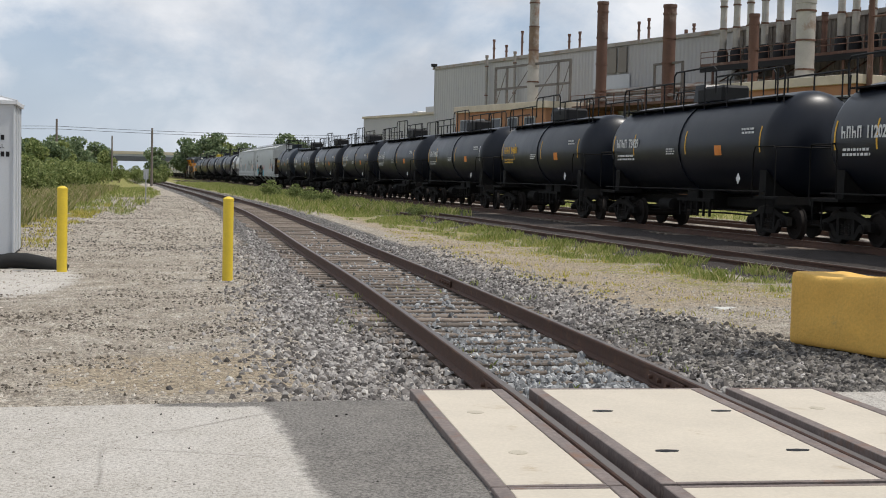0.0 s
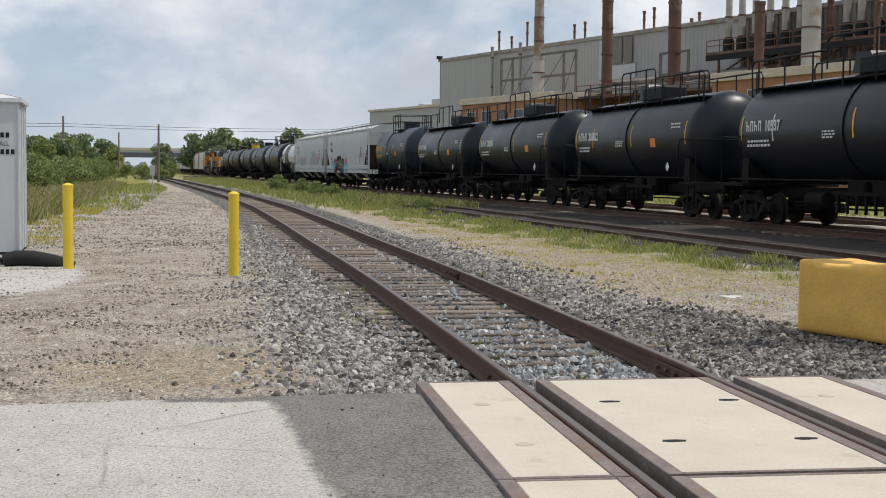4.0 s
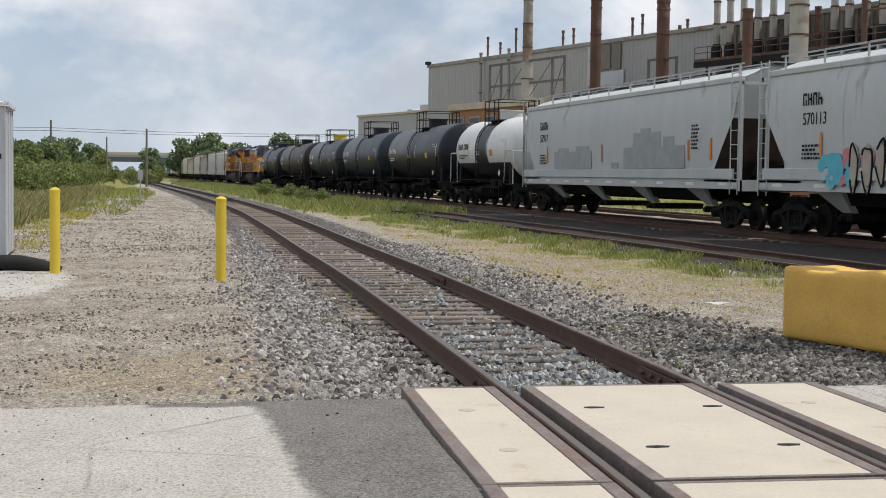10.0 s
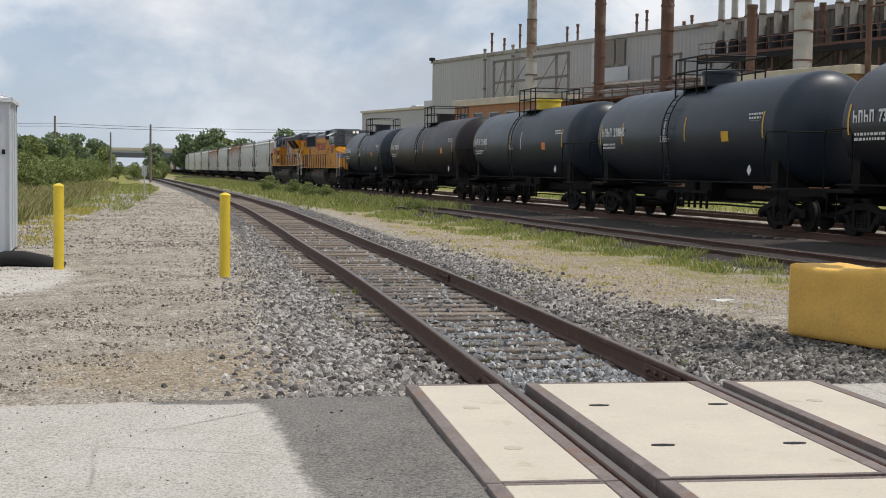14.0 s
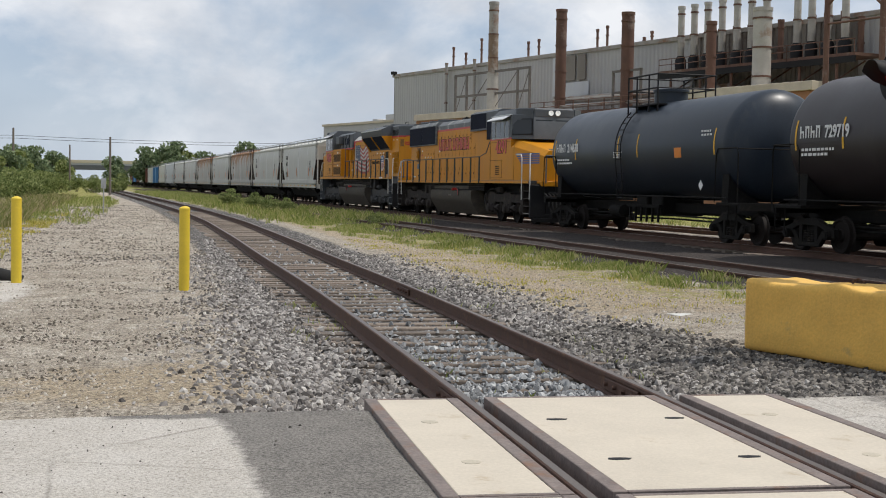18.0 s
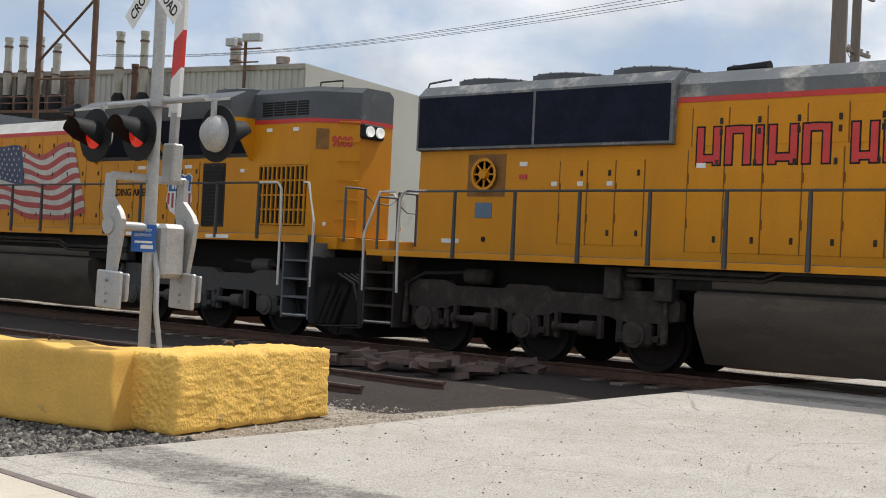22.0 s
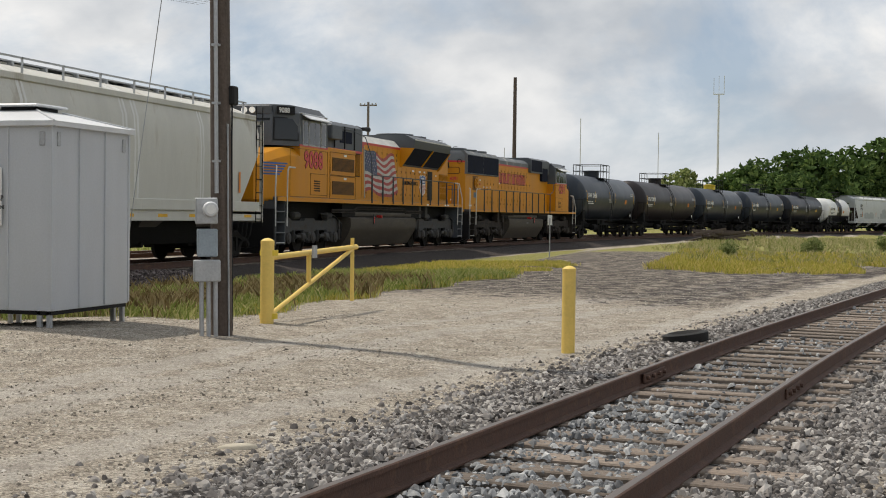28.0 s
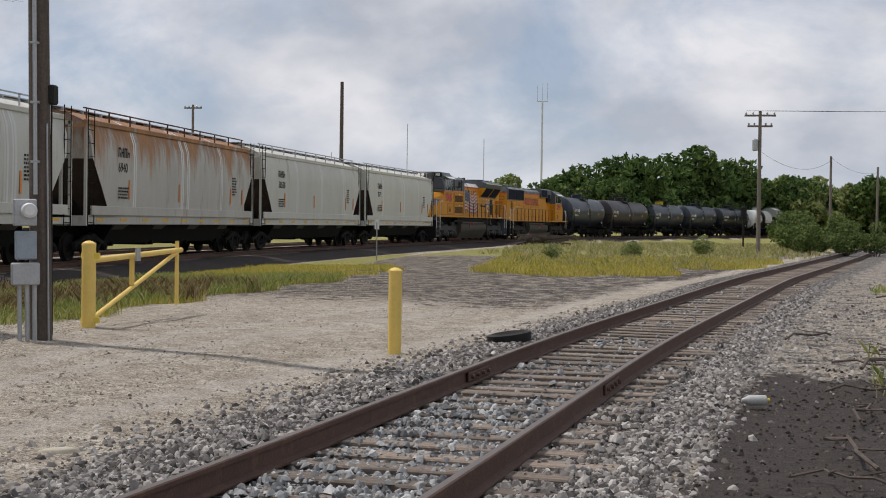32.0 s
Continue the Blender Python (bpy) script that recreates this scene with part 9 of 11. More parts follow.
def stack(k, d, z0, z1, r, material, label, rings=3, cap=False, group="exhaust stacks of the factory", low=None, at=0.5):
    """A round stack; low is another steel for its lower length, up to the share at."""
    s = thing("exhaust_stack", label if len(label.split()) > 3 else label + " on the roof", "stack", group, PLANT @ pose(k, d, 0))
    zm = z0 + (z1 - z0) * at
    part("shaft", Shape().tube((0, 0, zm if low else z0), (0, 0, z1), r, n=18), material, s)
    if low:
        part("lower_shaft", Shape().tube((0, 0, z0), (0, 0, zm), r * 1.06, n=18), low, s, "rusty lower length")
    for i in range(rings):
        z = z0 + (z1 - z0) * (i + 0.6) / rings
        part("flange", Shape().lathe((0, 0, z), (0, 0, 1), [(0, r + 0.06), (0.14, r + 0.06)], 18), M_STACKRUST, s)
    part("mouth", Shape().lathe((0, 0, z1 - 0.3), (0, 0, 1), [(0, r), (0.02, r + 0.05), (0.3, r + 0.05), (0.3, r - 0.08), (0.1, r - 0.08)], 18, caps=False), material, s)
    if cap:
        part("foot", Shape().lathe((0, 0, z0), (0, 0, 1), [(0, r * 1.7), (1.1, r * 1.7), (1.5, r)], 12), M_BLACK, s, "black fan housing")
    return s


M_STACKPALE = mat("stack_pale", (0.43, 0.41, 0.37), 0.6, 0.1, scale=0.8, dark=0.7, light=1.15, bump=0.1, stain=(0.26, 0.17, 0.11), stain_at=0.64, stain_scale=0.6)
M_STACKTAN = mat("stack_scorched", (0.22, 0.15, 0.10), 0.7, 0.1, scale=0.8, dark=0.6, light=1.3, bump=0.15, stain=(0.34, 0.30, 0.26), stain_at=0.58, stain_scale=0.6)
stack(30.5, -4, 14.2, 21.9, 0.52, M_STACK, "tall grey steel exhaust stack with rust streaks", 3, low=M_STACKTAN, at=0.55)
stack(30.5, -4, 9.5, 14.2, 0.62, M_STACKPALE, "pale lower length of the tall stack", 1)
stack(43.4, -4, 9.2, 19.75, 0.55, M_STACKRUST, "rusty brown steel exhaust stack", 4)
stack(54.3, -4, 9.2, 18.35, 0.6, M_STACKRUST, "rusty brown steel exhaust stack", 4)
for k, z in ((59.6, 18.5), (61.4, 18.5), (63.2, 18.5), (65.1, 18.55), (67.0, 18.6), (68.8, 18.6), (70.6, 18.6), (74.2, 18.65), (75.8, 18.65), (77.6, 18.6), (79.4, 18.0), (85.8, 18.7), (88.2, 18.65)):
    stack(k, -2, 12.5, z, 0.3, M_STACKPALE, "slim galvanised exhaust stack", 3, True, low=M_STACK, at=0.52)
    stack(k + 0.9, -1.2, 12.5, z - 2.4, 0.24, M_STACKRUST, "short rusty steel exhaust duct", 2)
stack(74.4, -6, 9.5, 16.5, 0.75, M_STACKPALE, "wide pale exhaust stack with rust streaks", 3)
stack(68.3, -6, 9.5, 16.0, 0.42, M_STACKRUST, "dark rusty exhaust stack", 3)
stack(93.8, 2, 16, 18.6, 0.42, M_STACK, "grey roof exhaust stack", 2)
stack(97.5, 3, 15.5, 17.2, 0.5, M_STACK, "short grey roof vent", 1)
for k, z in ((11.7, 18.9), (14.7, 18.0), (18.3, 19.4), (28.4, 18.2), (30.5, 18.3), (41.4, 18.4), (43.1, 18.6), (49.2, 16.9), (50.4, 17.4)):
    stack(k, 2, 15.9, z, 0.13, M_STACKRUST, "thin rusty vent pipe on the roof", 1)
for k in (14.5, 21.0):
    stack(k, -0.6, 9.6, 16.6, 0.16, M_STACK, "thin wall pipe", 2)
M_FRAME = mat("frame_steel", (0.15, 0.135, 0.12), 0.7, 0.2, scale=1.5, dark=0.6, light=1.4, bump=0.1)
fr = thing("steel_tower", "grey steel lattice frame around the stack", "steel frame", m=PLANT)
for a in (22.5, 25.0, 35.5, 37.8):
    part("leg", Shape().box(a - 0.12, -4.1, 8.8, a + 0.12, -3.9, 14.4), M_FRAME, fr)
for z in (14.2, 11.8):
    part("beam", Shape().box(22.4, -4.1, z, 37.9, -3.9, z + 0.25), M_FRAME, fr)
for a, b in ((22.5, 25.0), (35.5, 37.8), (25.0, 30.0), (30.5, 35.5)):
    part("brace", Shape().tube((a, -4, 10), (b, -4, 14.2), 0.045, n=5), M_FRAME, fr)
fr = thing("steel_tower", "grey steel lattice frame around the stack", "steel frame", m=PLANT)
for a in (52.2, 56.4):
    part("leg", Shape().box(a - 0.1, -4.1, 8.8, a + 0.1, -3.9, 13.0), M_FRAME, fr)
part("beam", Shape().box(52.1, -4.1, 12.8, 56.5, -3.9, 13.0).box(52.1, -4.1, 10.8, 56.5, -3.9, 11.0), M_FRAME, fr)
tw = thing("lattice_tower", "rusty steel lattice mast by the factory", "lattice mast", m=PLANT)
for a in (83.3, 88.6):
    part("leg", Shape().tube((a, -8, 0), (a, -8, 22), 0.22, n=8), M_STACKRUST, tw)
part("brace", Shape().tube((83.3, -8, 15.5), (88.6, -8, 20), 0.1, n=6).tube((88.6, -8, 15.0), (83.3, -8, 19.5), 0.1, n=6).tube((83.3, -8, 14.2), (88.6, -8, 14.2), 0.08, n=6), M_STACKRUST, tw)
fl = thing("floodlight_rack", "rack of floodlights on the roof edge", "floodlights", m=PLANT @ pose(96.5, -0.5, 15.9))
part("post", Shape().tube((0, 0, -1.5), (0, 0, 2.2), 0.12, n=8).tube((-1.4, 0, 1.4), (1.4, 0, 1.4), 0.07, n=6).tube((-1.2, 0, 0.4), (1.2, 0, 0.4), 0.06, n=6), M_STACKRUST, fl)
for a, b in ((-1.2, 1.6), (0.3, 1.9), (1.1, 1.9)):
    part("lamp", Shape().box(a - 0.4, -0.4, b, a + 0.4, 0.1, b + 0.6, 0.05), M_STEEL, fl)

# the lower works across the road
works = thing("works_building", "low metal-clad building with a brick front", "building")
s = Shape()
pts = []
k = -25.0
while k < 34:
    pts += [(45.0, k), (45.0, k + 0.2), (44.92, k + 0.27), (44.92, k + 0.5)]
    k += 0.57
s.loft([[(a, b, -0.2) for a, b in pts], [(a, b, 7.2) for a, b in pts]], caps=False, closed=False)
part("wall", s, mat("pale_siding", (0.55, 0.53, 0.49), 0.6, scale=0.3, bump=0.02), works, "pale ribbed metal wall")
part("brick_front", Shape().box(44.6, 15.5, -0.2, 45.0, 20.5, 7.9), M_BRICK, works, "tan brick front")
part("brick_cap", Shape().box(44.5, 15.4, 7.9, 45.2, 20.6, 8.1), M_COPING, works)
part("roof", Shape().box(44.9, -25.1, 7.2, 75, 34, 7.5), M_SIDING, works)
part("end_wall", Shape().box(45.0, -25.1, -0.2, 75, -25.0, 7.2), M_SIDING, works)
part("back_wall", Shape().box(74.9, -25, -0.2, 75, 34, 7.2), M_SIDING, works)
part("louvre", Shape().box(44.85, 3.8, 4.6, 44.95, 5.0, 6.2), M_SIDINGD, works)
part("door", Shape().box(44.85, 21.5, 0, 44.95, 23.0, 2.4), M_SIDINGD, works)
up = thing("upper_works", "grey metal-clad upper storey behind the road", "building", m=pose(52, 6, 7.5))
part("wall", Shape().box(0, 0, 0, 14, 9.5, 3.6, 0.05), mat("upper_siding", (0.30, 0.29, 0.27), 0.6, scale=0.4, bump=0.02, stretch=(4, 4, 0.3)), up)
for a in (3.2, 6.6):
    part("vent_pipe", Shape().tube((-0.2, a, -1), (-0.2, a, 4.2), 0.22, n=12), M_OFFWHITE, up, "white vent pipe")
part("ladder", ladder_shape(-0.25, 8.4, 8.9, -2, 4.2, 14, 0.03), M_STEEL, up)
part("roof_vent", Shape().tube((2, 9.0, 3.6), (2, 9.0, 4.3), 0.15, n=8), M_STACKRUST, up)


# ---- poles and wires ----
def line_pole(x, y, top, label, arms, r=0.15, material=None, can=False, tilt=0.0, turn=0.0):
    p = thing("utility_pole", label, "utility pole", "wooden poles", pose(x, y, gz(x, y), tilt, 0, turn))
    part("shaft", Shape().tube((0, 0, -0.3), (0, 0, top), r, r * 0.7, n=10), material or M_POLEFAR, p)
    for z, half in arms:
        part("crossarm", Shape().box(-half, -0.06, z - 0.06, half, 0.06, z + 0.06), material or M_POLEFAR, p)
        for a in (-half * 0.9, -half * 0.45, half * 0.45, half * 0.9):
            part("insulator", Shape().lathe((a, 0, z + 0.06), (0, 0, 1), [(0, 0.03), (0.05, 0.06), (0.12, 0.06), (0.16, 0.02)], 8), M_STEEL, p)
    if can:
        part("transformer", Shape().lathe((0.28, 0, top * 0.72), (0, 0, 1), [(0, 0.12), (0.05, 0.2), (0.7, 0.2), (0.78, 0.08)], 12), M_STEEL, p, "grey pole transformer")
    return p


line_pole(-6.9, -89.9, 9.3, "leaning wooden power pole with crossarms", [(9.0, 1.0), (8.3, 0.8)], can=True, tilt=1.2)
line_pole(-16.4, -129.2, 8.4, "bare wooden power pole", [])
line_pole(-22.1, -138.5, 7.8, "bare wooden power pole", [])
line_pole(19.4, -83.0, 10.4, "tall bare wooden pole behind the train", [], material=M_POLE)
line_pole(39.9, -113.4, 11.8, "wooden pole with a short crossarm", [(11.5, 0.8)])
line_pole(34.4, 16.4, 15.0, "thick wooden power pole beside the road", [], 0.26)
line_pole(43.2, 20.0, 15.0, "wooden power pole with many crossarms", [(11.6, 1.3), (9.6, 1.1), (14.0, 1.3)], 0.2)
line_pole(43.0, 17.2, 16.0, "wooden power pole with many crossarms", [(12.8, 1.6), (12.0, 1.4), (10.6, 1.5), (11.4, 1.2)], 0.22)
for x, y, z in ((0.1, 200, 6.6), (4.3, 150, 6.3), (-5.7, 150, 7.0)):
    line_pole(x, y, z, "thin distant wooden pole", [])
wires = thing("power_lines", "thin overhead power lines", "wire")


def span(a, b, sag, r=0.012):
    pts = [(a[0] + (b[0] - a[0]) * k, a[1] + (b[1] - a[1]) * k, a[2] + (b[2] - a[2]) * k - sag * 4 * k * (1 - k)) for k in np.linspace(0, 1, 13)]
    part("wire", Shape().pipe(pts, r, 4), M_BLACK, wires)


for o in (-0.9, -0.4, 0.4, 0.9):
    span((-6.9 + o, -89.9, 9.2), (-70 + o, -95, 12), 0.8)
    span((43 + o, 17.2, 12.9), (30 + o, -70, 15.5), 1.2, 0.007)
    span((43 + o, 17.2, 12.0), (34 + o, -70, 13.5), 1.2, 0.007)
    span((43 + o, 17.2, 12.9), (60, 90 + o, 17), 1.2)
span((-6.9, -89.9, 6.6), (-16.4, -129.2, 7.9), 1.0)
span((-16.4, -129.2, 8.2), (-22.1, -138.5, 7.2), 0.6)
span((43, 17.2, 10.6), (34.4, 16.4, 11.0), 0.5)
span((43.2, 20, 9.6), (34.4, 16.4, 9.6), 0.7)
for z in (6.0, 6.3):
    span((-5.7, 150, z), (60, 170, z + 2), 0.8, 0.02)
    span((-5.7, 150, z), (-70, 140, z + 1), 0.8, 0.02)
lp = thing("light_mast", "tall steel mast with a ring of floodlights", "light mast", m=pose(73.6, -101.5, 0))
part("shaft", Shape().tube((0, 0, -0.2), (0, 0, 20.0), 0.22, 0.12, n=10), M_STEEL, lp)
for i in range(6):
    a = math.pi * i / 3
    part("floodlight", Shape().lathe((0.75 * math.cos(a), 0.75 * math.sin(a), 19.7), (0, 0, 1), [(0, 0.36), (0.3, 0.3), (0.5, 0.12)], 10).tube((0, 0, 20.0), (0.75 * math.cos(a), 0.75 * math.sin(a), 20.1), 0.04, n=5), M_STEEL, lp)
an = thing("antenna_mast", "thin pale antenna mast far away", "antenna mast", m=pose(24.4, -299, 0))
part("shaft", Shape().tube((0, 0, 0), (0, 0, 29), 0.28, 0.2, n=8), M_HOUSETOP, an)
part("whip", Shape().tube((-1.1, 0, 29), (-1.1, 0, 33), 0.07, n=5).tube((1.1, 0, 29), (1.1, 0, 32.5), 0.07, n=5).tube((0, 0, 29), (0, 0, 33), 0.05, n=5).tube((-1.2, 0, 29), (1.2, 0, 29), 0.12, n=5), M_HOUSETOP, an)
for x, y, z in ((55, -300, 24), (75, -310, 18), (40, -320, 22)):
    s = thing("antenna_mast", "thin distant antenna mast", "antenna mast", m=pose(x, y, 0))
    part("shaft", Shape().tube((0, 0, 0), (0, 0, z), 0.1, n=5), M_HOUSETOP, s)
sg2 = thing("track_signal", "small black track signal on a post", "track signal", m=pose(-7.4, -112, 0))
part("post", Shape().tube((0, 0, 0), (0, 0, 3.6), 0.07, n=8), M_BLACK, sg2)
part("head", Shape().box(-0.25, -0.1, 2.3, 0.25, 0.15, 3.3, 0.08), M_BLACK, sg2)
ms = thing("mile_marker", "small sign on a thin post beside the track", "marker post", m=pose(11.9, -58, 0))
part("post", Shape().tube((0, 0, -0.1), (0, 0, 1.6), 0.03, n=6), M_STEEL, ms)
part("plate", Shape().box(-0.1, -0.01, 1.3, 0.1, 0.01, 1.75), M_WHITE, ms)
ms = thing("mile_marker", "small sign on a thin post beside the spur", "marker post", m=pose(1.66, 67.5, 0.1))
part("post", Shape().tube((0, 0, -0.1), (0, 0, 1.5), 0.03, n=6), M_STEEL, ms)
part("plate", Shape().box(-0.12, -0.01, 1.2, 0.12, 0.01, 1.7), M_STEEL, ms)

# ---- the overpass ----
ov = thing("overpass", "grey concrete road bridge over the tracks far away", "bridge", m=pose(0, 455, 0, 0, 0, 3))
part("deck", Shape().box(-90, -4, 6.5, 110, 4, 7.2), M_STEEL, ov)
part("girder", Shape().box(-90, -4.2, 4.9, 110, -3.6, 6.5), M_LOCOGREY, ov)
part("parapet", Shape().box(-90, -4.2, 7.2, 110, -3.9, 8.1), M_CONC, ov)
for a in (-60, -32, -4, 18, 44, 70):
    part("pier", Shape().tube((a, 0, -0.5), (a, 0, 6.5), 0.8, n=10), M_CONC, ov)
    part("pier_cap", Shape().box(a - 1.6, -3.5, 4.3, a + 1.6, 3.5, 4.9, 0.05), M_CONC, ov)

# ---- the train ----
TRAIN = []  # thing, and the place of its middle along the train at t = 23 s


def couple(ob, rear, front):
    TRAIN.append((ob, (rear + front) / 2))


couple(loco_a(), 4.1, -17.95)
couple(loco_b(), 26.6, 4.1)
TANKS = [
    # rear, front, radius, height of the axis, paint, style, mark letters, number, mark paint, name of look
    (-17.95, -34.3, 1.5, 2.62, M_TANKBLUE, "dome", 4, "214638", M_MARK, "blue-grey tank car with faded white markings", None),
    (-34.3, -53.4, 1.52, 2.64, M_TANKMAROON, "dome", 4, "729719", M_MARK, "brownish black tank car with white markings", None),
    (-53.4, -70.1, 1.5, 2.62, M_TANKBLUE, "dome", 4, "214085", M_MARK, "dull grey tank car with a yellow dome cover", M_BOLLARD),
    (-70.1, -86.2, 1.52, 2.64, M_TANKBLUE, "dome", 4, "218845", M_MARK, "large blue-grey tank car with yellow stripes", None),
    (-86.2, -102.2, 1.52, 2.62, M_TANK, "dome", 4, "73964", M_MARK, "black tank car with bright yellow stripes", None),
    (-102.2, -114.4, 1.45, 2.6, M_TANKWHITE, "dome", 4, "7174", M_BLACK, "white tank car with a black middle and underside", None),
    (-154.7, -167.3, 1.45, 2.55, M_TANKBLUE, "dome", 4, "32041", M_MARKY, "weathered blue-grey tank car with orange markings", None),
    (-167.3, -180.7, 1.38, 2.48, M_TANK, "walk", 4, "94687", M_MARK, "black tank car with a railed walkway on top", None),
    (-180.7, -194.5, 1.38, 2.48, M_TANK, "walk", 4, "200850", M_MARK, "black tank car with a railed walkway on top", None),
    (-194.5, -208.2, 1.38, 2.48, M_TANK, "walk", 4, "203822", M_MARK, "black tank car with a railed walkway on top", None),
    (-208.2, -222.4, 1.38, 2.48, M_TANK, "walk", 4, "10537", M_MARK, "glossy black tank car with a railed walkway and orange panel", None),
    (-222.4, -236.5, 1.38, 2.48, M_TANK, "walk", 4, "94657", M_MARK, "black tank car with a railed walkway on top", None),
    (-236.5, -250.1, 1.38, 2.48, M_TANK, "walk", 4, "94680", M_MARKY, "black tank car with yellow lettering and a railed walkway", None),
    (-250.1, -264.5, 1.42, 2.5, M_TANK, "walk", 4, "73429", M_MARK, "black tank car with white lettering and a railed walkway", None),
    (-264.5, -278.6, 1.42, 2.5, M_TANK, "walk", 4, "112021", M_MARK, "glossy black tank car with large white lettering", None),
]
for i, (rear, front, r, mid, paint, style, mark, number, mm, lab, dm) in enumerate(TANKS):
    ln = rear - front
    h = ln / 2 - 1.05
    stripes = [h - 0.9, h - 2.9, 0.6, -0.9, -h + 1.2] if style == "dome" else [h - 0.8, h - 2.6, -0.5, -h + 0.9]
    couple(tank_car("tank_car", lab, ln, r, mid, paint, style, mark, number, mm, stripes, 30 + i, bands=(0.0,) if style == "walk" else (), white=paint is M_TANKWHITE, dome_mat=dm), rear, front)
couple(hopper_car("hopper_car", "grey covered hopper car with painted-over patches", 20.4, M_HOPPER, 4, "57917", 71, graffiti=primer), -114.4, -134.8)
couple(hopper_car("hopper_car", "grey covered hopper car with colourful graffiti", 19.9, M_HOPPER, 4, "570113", 72, graffiti=scrawl), -134.8, -154.7)
back = [(26.6, 43.6, M_HOPPERW, "dusty cream covered hopper car", "2671"), (43.6, 61.5, M_HOPPERW, "dusty cream covered hopper car", "30520"), (61.5, 79.4, M_HOPPERR, "rust-streaked covered hopper car", "6940"),
        (79.4, 98.6, M_HOPPERW, "dusty cream covered hopper car", "4471"), (98.6, 118.4, M_HOPPERR, "rust-streaked covered hopper car", "6812"), (118.4, 138.4, M_HOPPERW, "dusty cream covered hopper car", "5108"),
        (138.4, 158.8, M_HOPPERW, "dusty cream covered hopper car", "5133"), (158.8, 179.0, M_HOPPER, "grey covered hopper car", "5150"), (179.0, 198.6, M_HOPPERW, "dusty cream covered hopper car", "5160")]
for i, (front, rear, paint, lab, number) in enumerate(back):
    couple(hopper_car("hopper_car", lab, rear - front, paint, 4, number, 90 + i, height=4.62), rear, front)


def box_car(label, length, paint, height=4.3):
    car = thing("box_car", label, "box car", "box cars at the train's end")
    h = length / 2 - 0.6
    s = Shape().box(-1.45, -h, 1.05, 1.45, h, height - 0.15, 0.02)
    part("body", s, paint, car)
    part("roof", Shape().prism([(-1.5, height - 0.15), (1.5, height - 0.15), (1.5, height - 0.1), (0, height + 0.08), (-1.5, height - 0.1)], "y", -h - 0.05, h + 0.05), M_STEEL, car)
    part("door", Shape().box(-1.52, -1.5, 1.15, -1.45, 1.5, height - 0.35, 0.01), paint, car)
    s = Shape()
    for i in range(int(h * 2 / 0.9)):
        yy = -h + 0.4 + i * 0.9
        if abs(yy) > 1.6:
            s.box(-1.5, yy - 0.05, 1.1, -1.45, yy + 0.05, height - 0.25)
    pieces("side_post", s, paint, car)
    part("ladder", ladder_shape(-1.52, h - 0.1, h - 0.5, 0.8, height - 0.4, 8), paint, car)
    part("centre_sill", Shape().box(-0.3, -length / 2 + 0.9, 0.7, 0.3, length / 2 - 0.9, 1.06, 0.02), M_UNDER, car)
    running_gear(car, length, length - 3.4)
    return car


M_BOXBLUE = mat("boxcar_blue", (0.05, 0.20, 0.42), 0.6, scale=1.2, stain=(0.16, 0.2, 0.25), stain_at=0.66, stretch=(1, 1, 0.3))
M_BOXBROWN = mat("boxcar_brown", (0.16, 0.06, 0.04), 0.7, scale=1.2, stain=(0.24, 0.14, 0.1), stain_at=0.66, stretch=(1, 1, 0.3))
M_BOXWHITE = mat("boxcar_white", (0.62, 0.62, 0.6), 0.6, scale=1.2, stain=(0.4, 0.38, 0.34), stain_at=0.66, stretch=(1, 1, 0.3))
u_ = 198.6
for paint, lab, ln in ((M_BOXBLUE, "blue steel box car near the train end", 18.5), (M_BOXWHITE, "off-white weathered steel box car", 18.5), (M_BOXBROWN, "dull brown steel box car", 17.0), (M_BOXWHITE, "off-white weathered steel box car", 18.5), (M_BOXBROWN, "dull brown steel box car", 17.0), (M_BOXBLUE, "blue steel box car near the train end", 18.5), (M_BOXBROWN, "dull brown steel box car", 17.0), (M_BOXWHITE, "off-white weathered steel box car", 18.5)):
    couple(box_car(lab, ln, paint), u_ + ln, u_)
    u_ += ln

SPEED, GAIN = 12.93, 0.0044


def travelled(t):
    return (t - 23) * SPEED + (t - 23) ** 2 * GAIN


def motions():
    """Each car follows the main line, towards -y, at the train's speed."""
    for ob, u in TRAIN:
        rows = []
        for t in range(0, 33, 1):
            x, y, a = main_at(u - travelled(t))
            rows.append((t, pose(x, y, MAIN_Z, 0, 0, a)))
        walk(ob, rows)

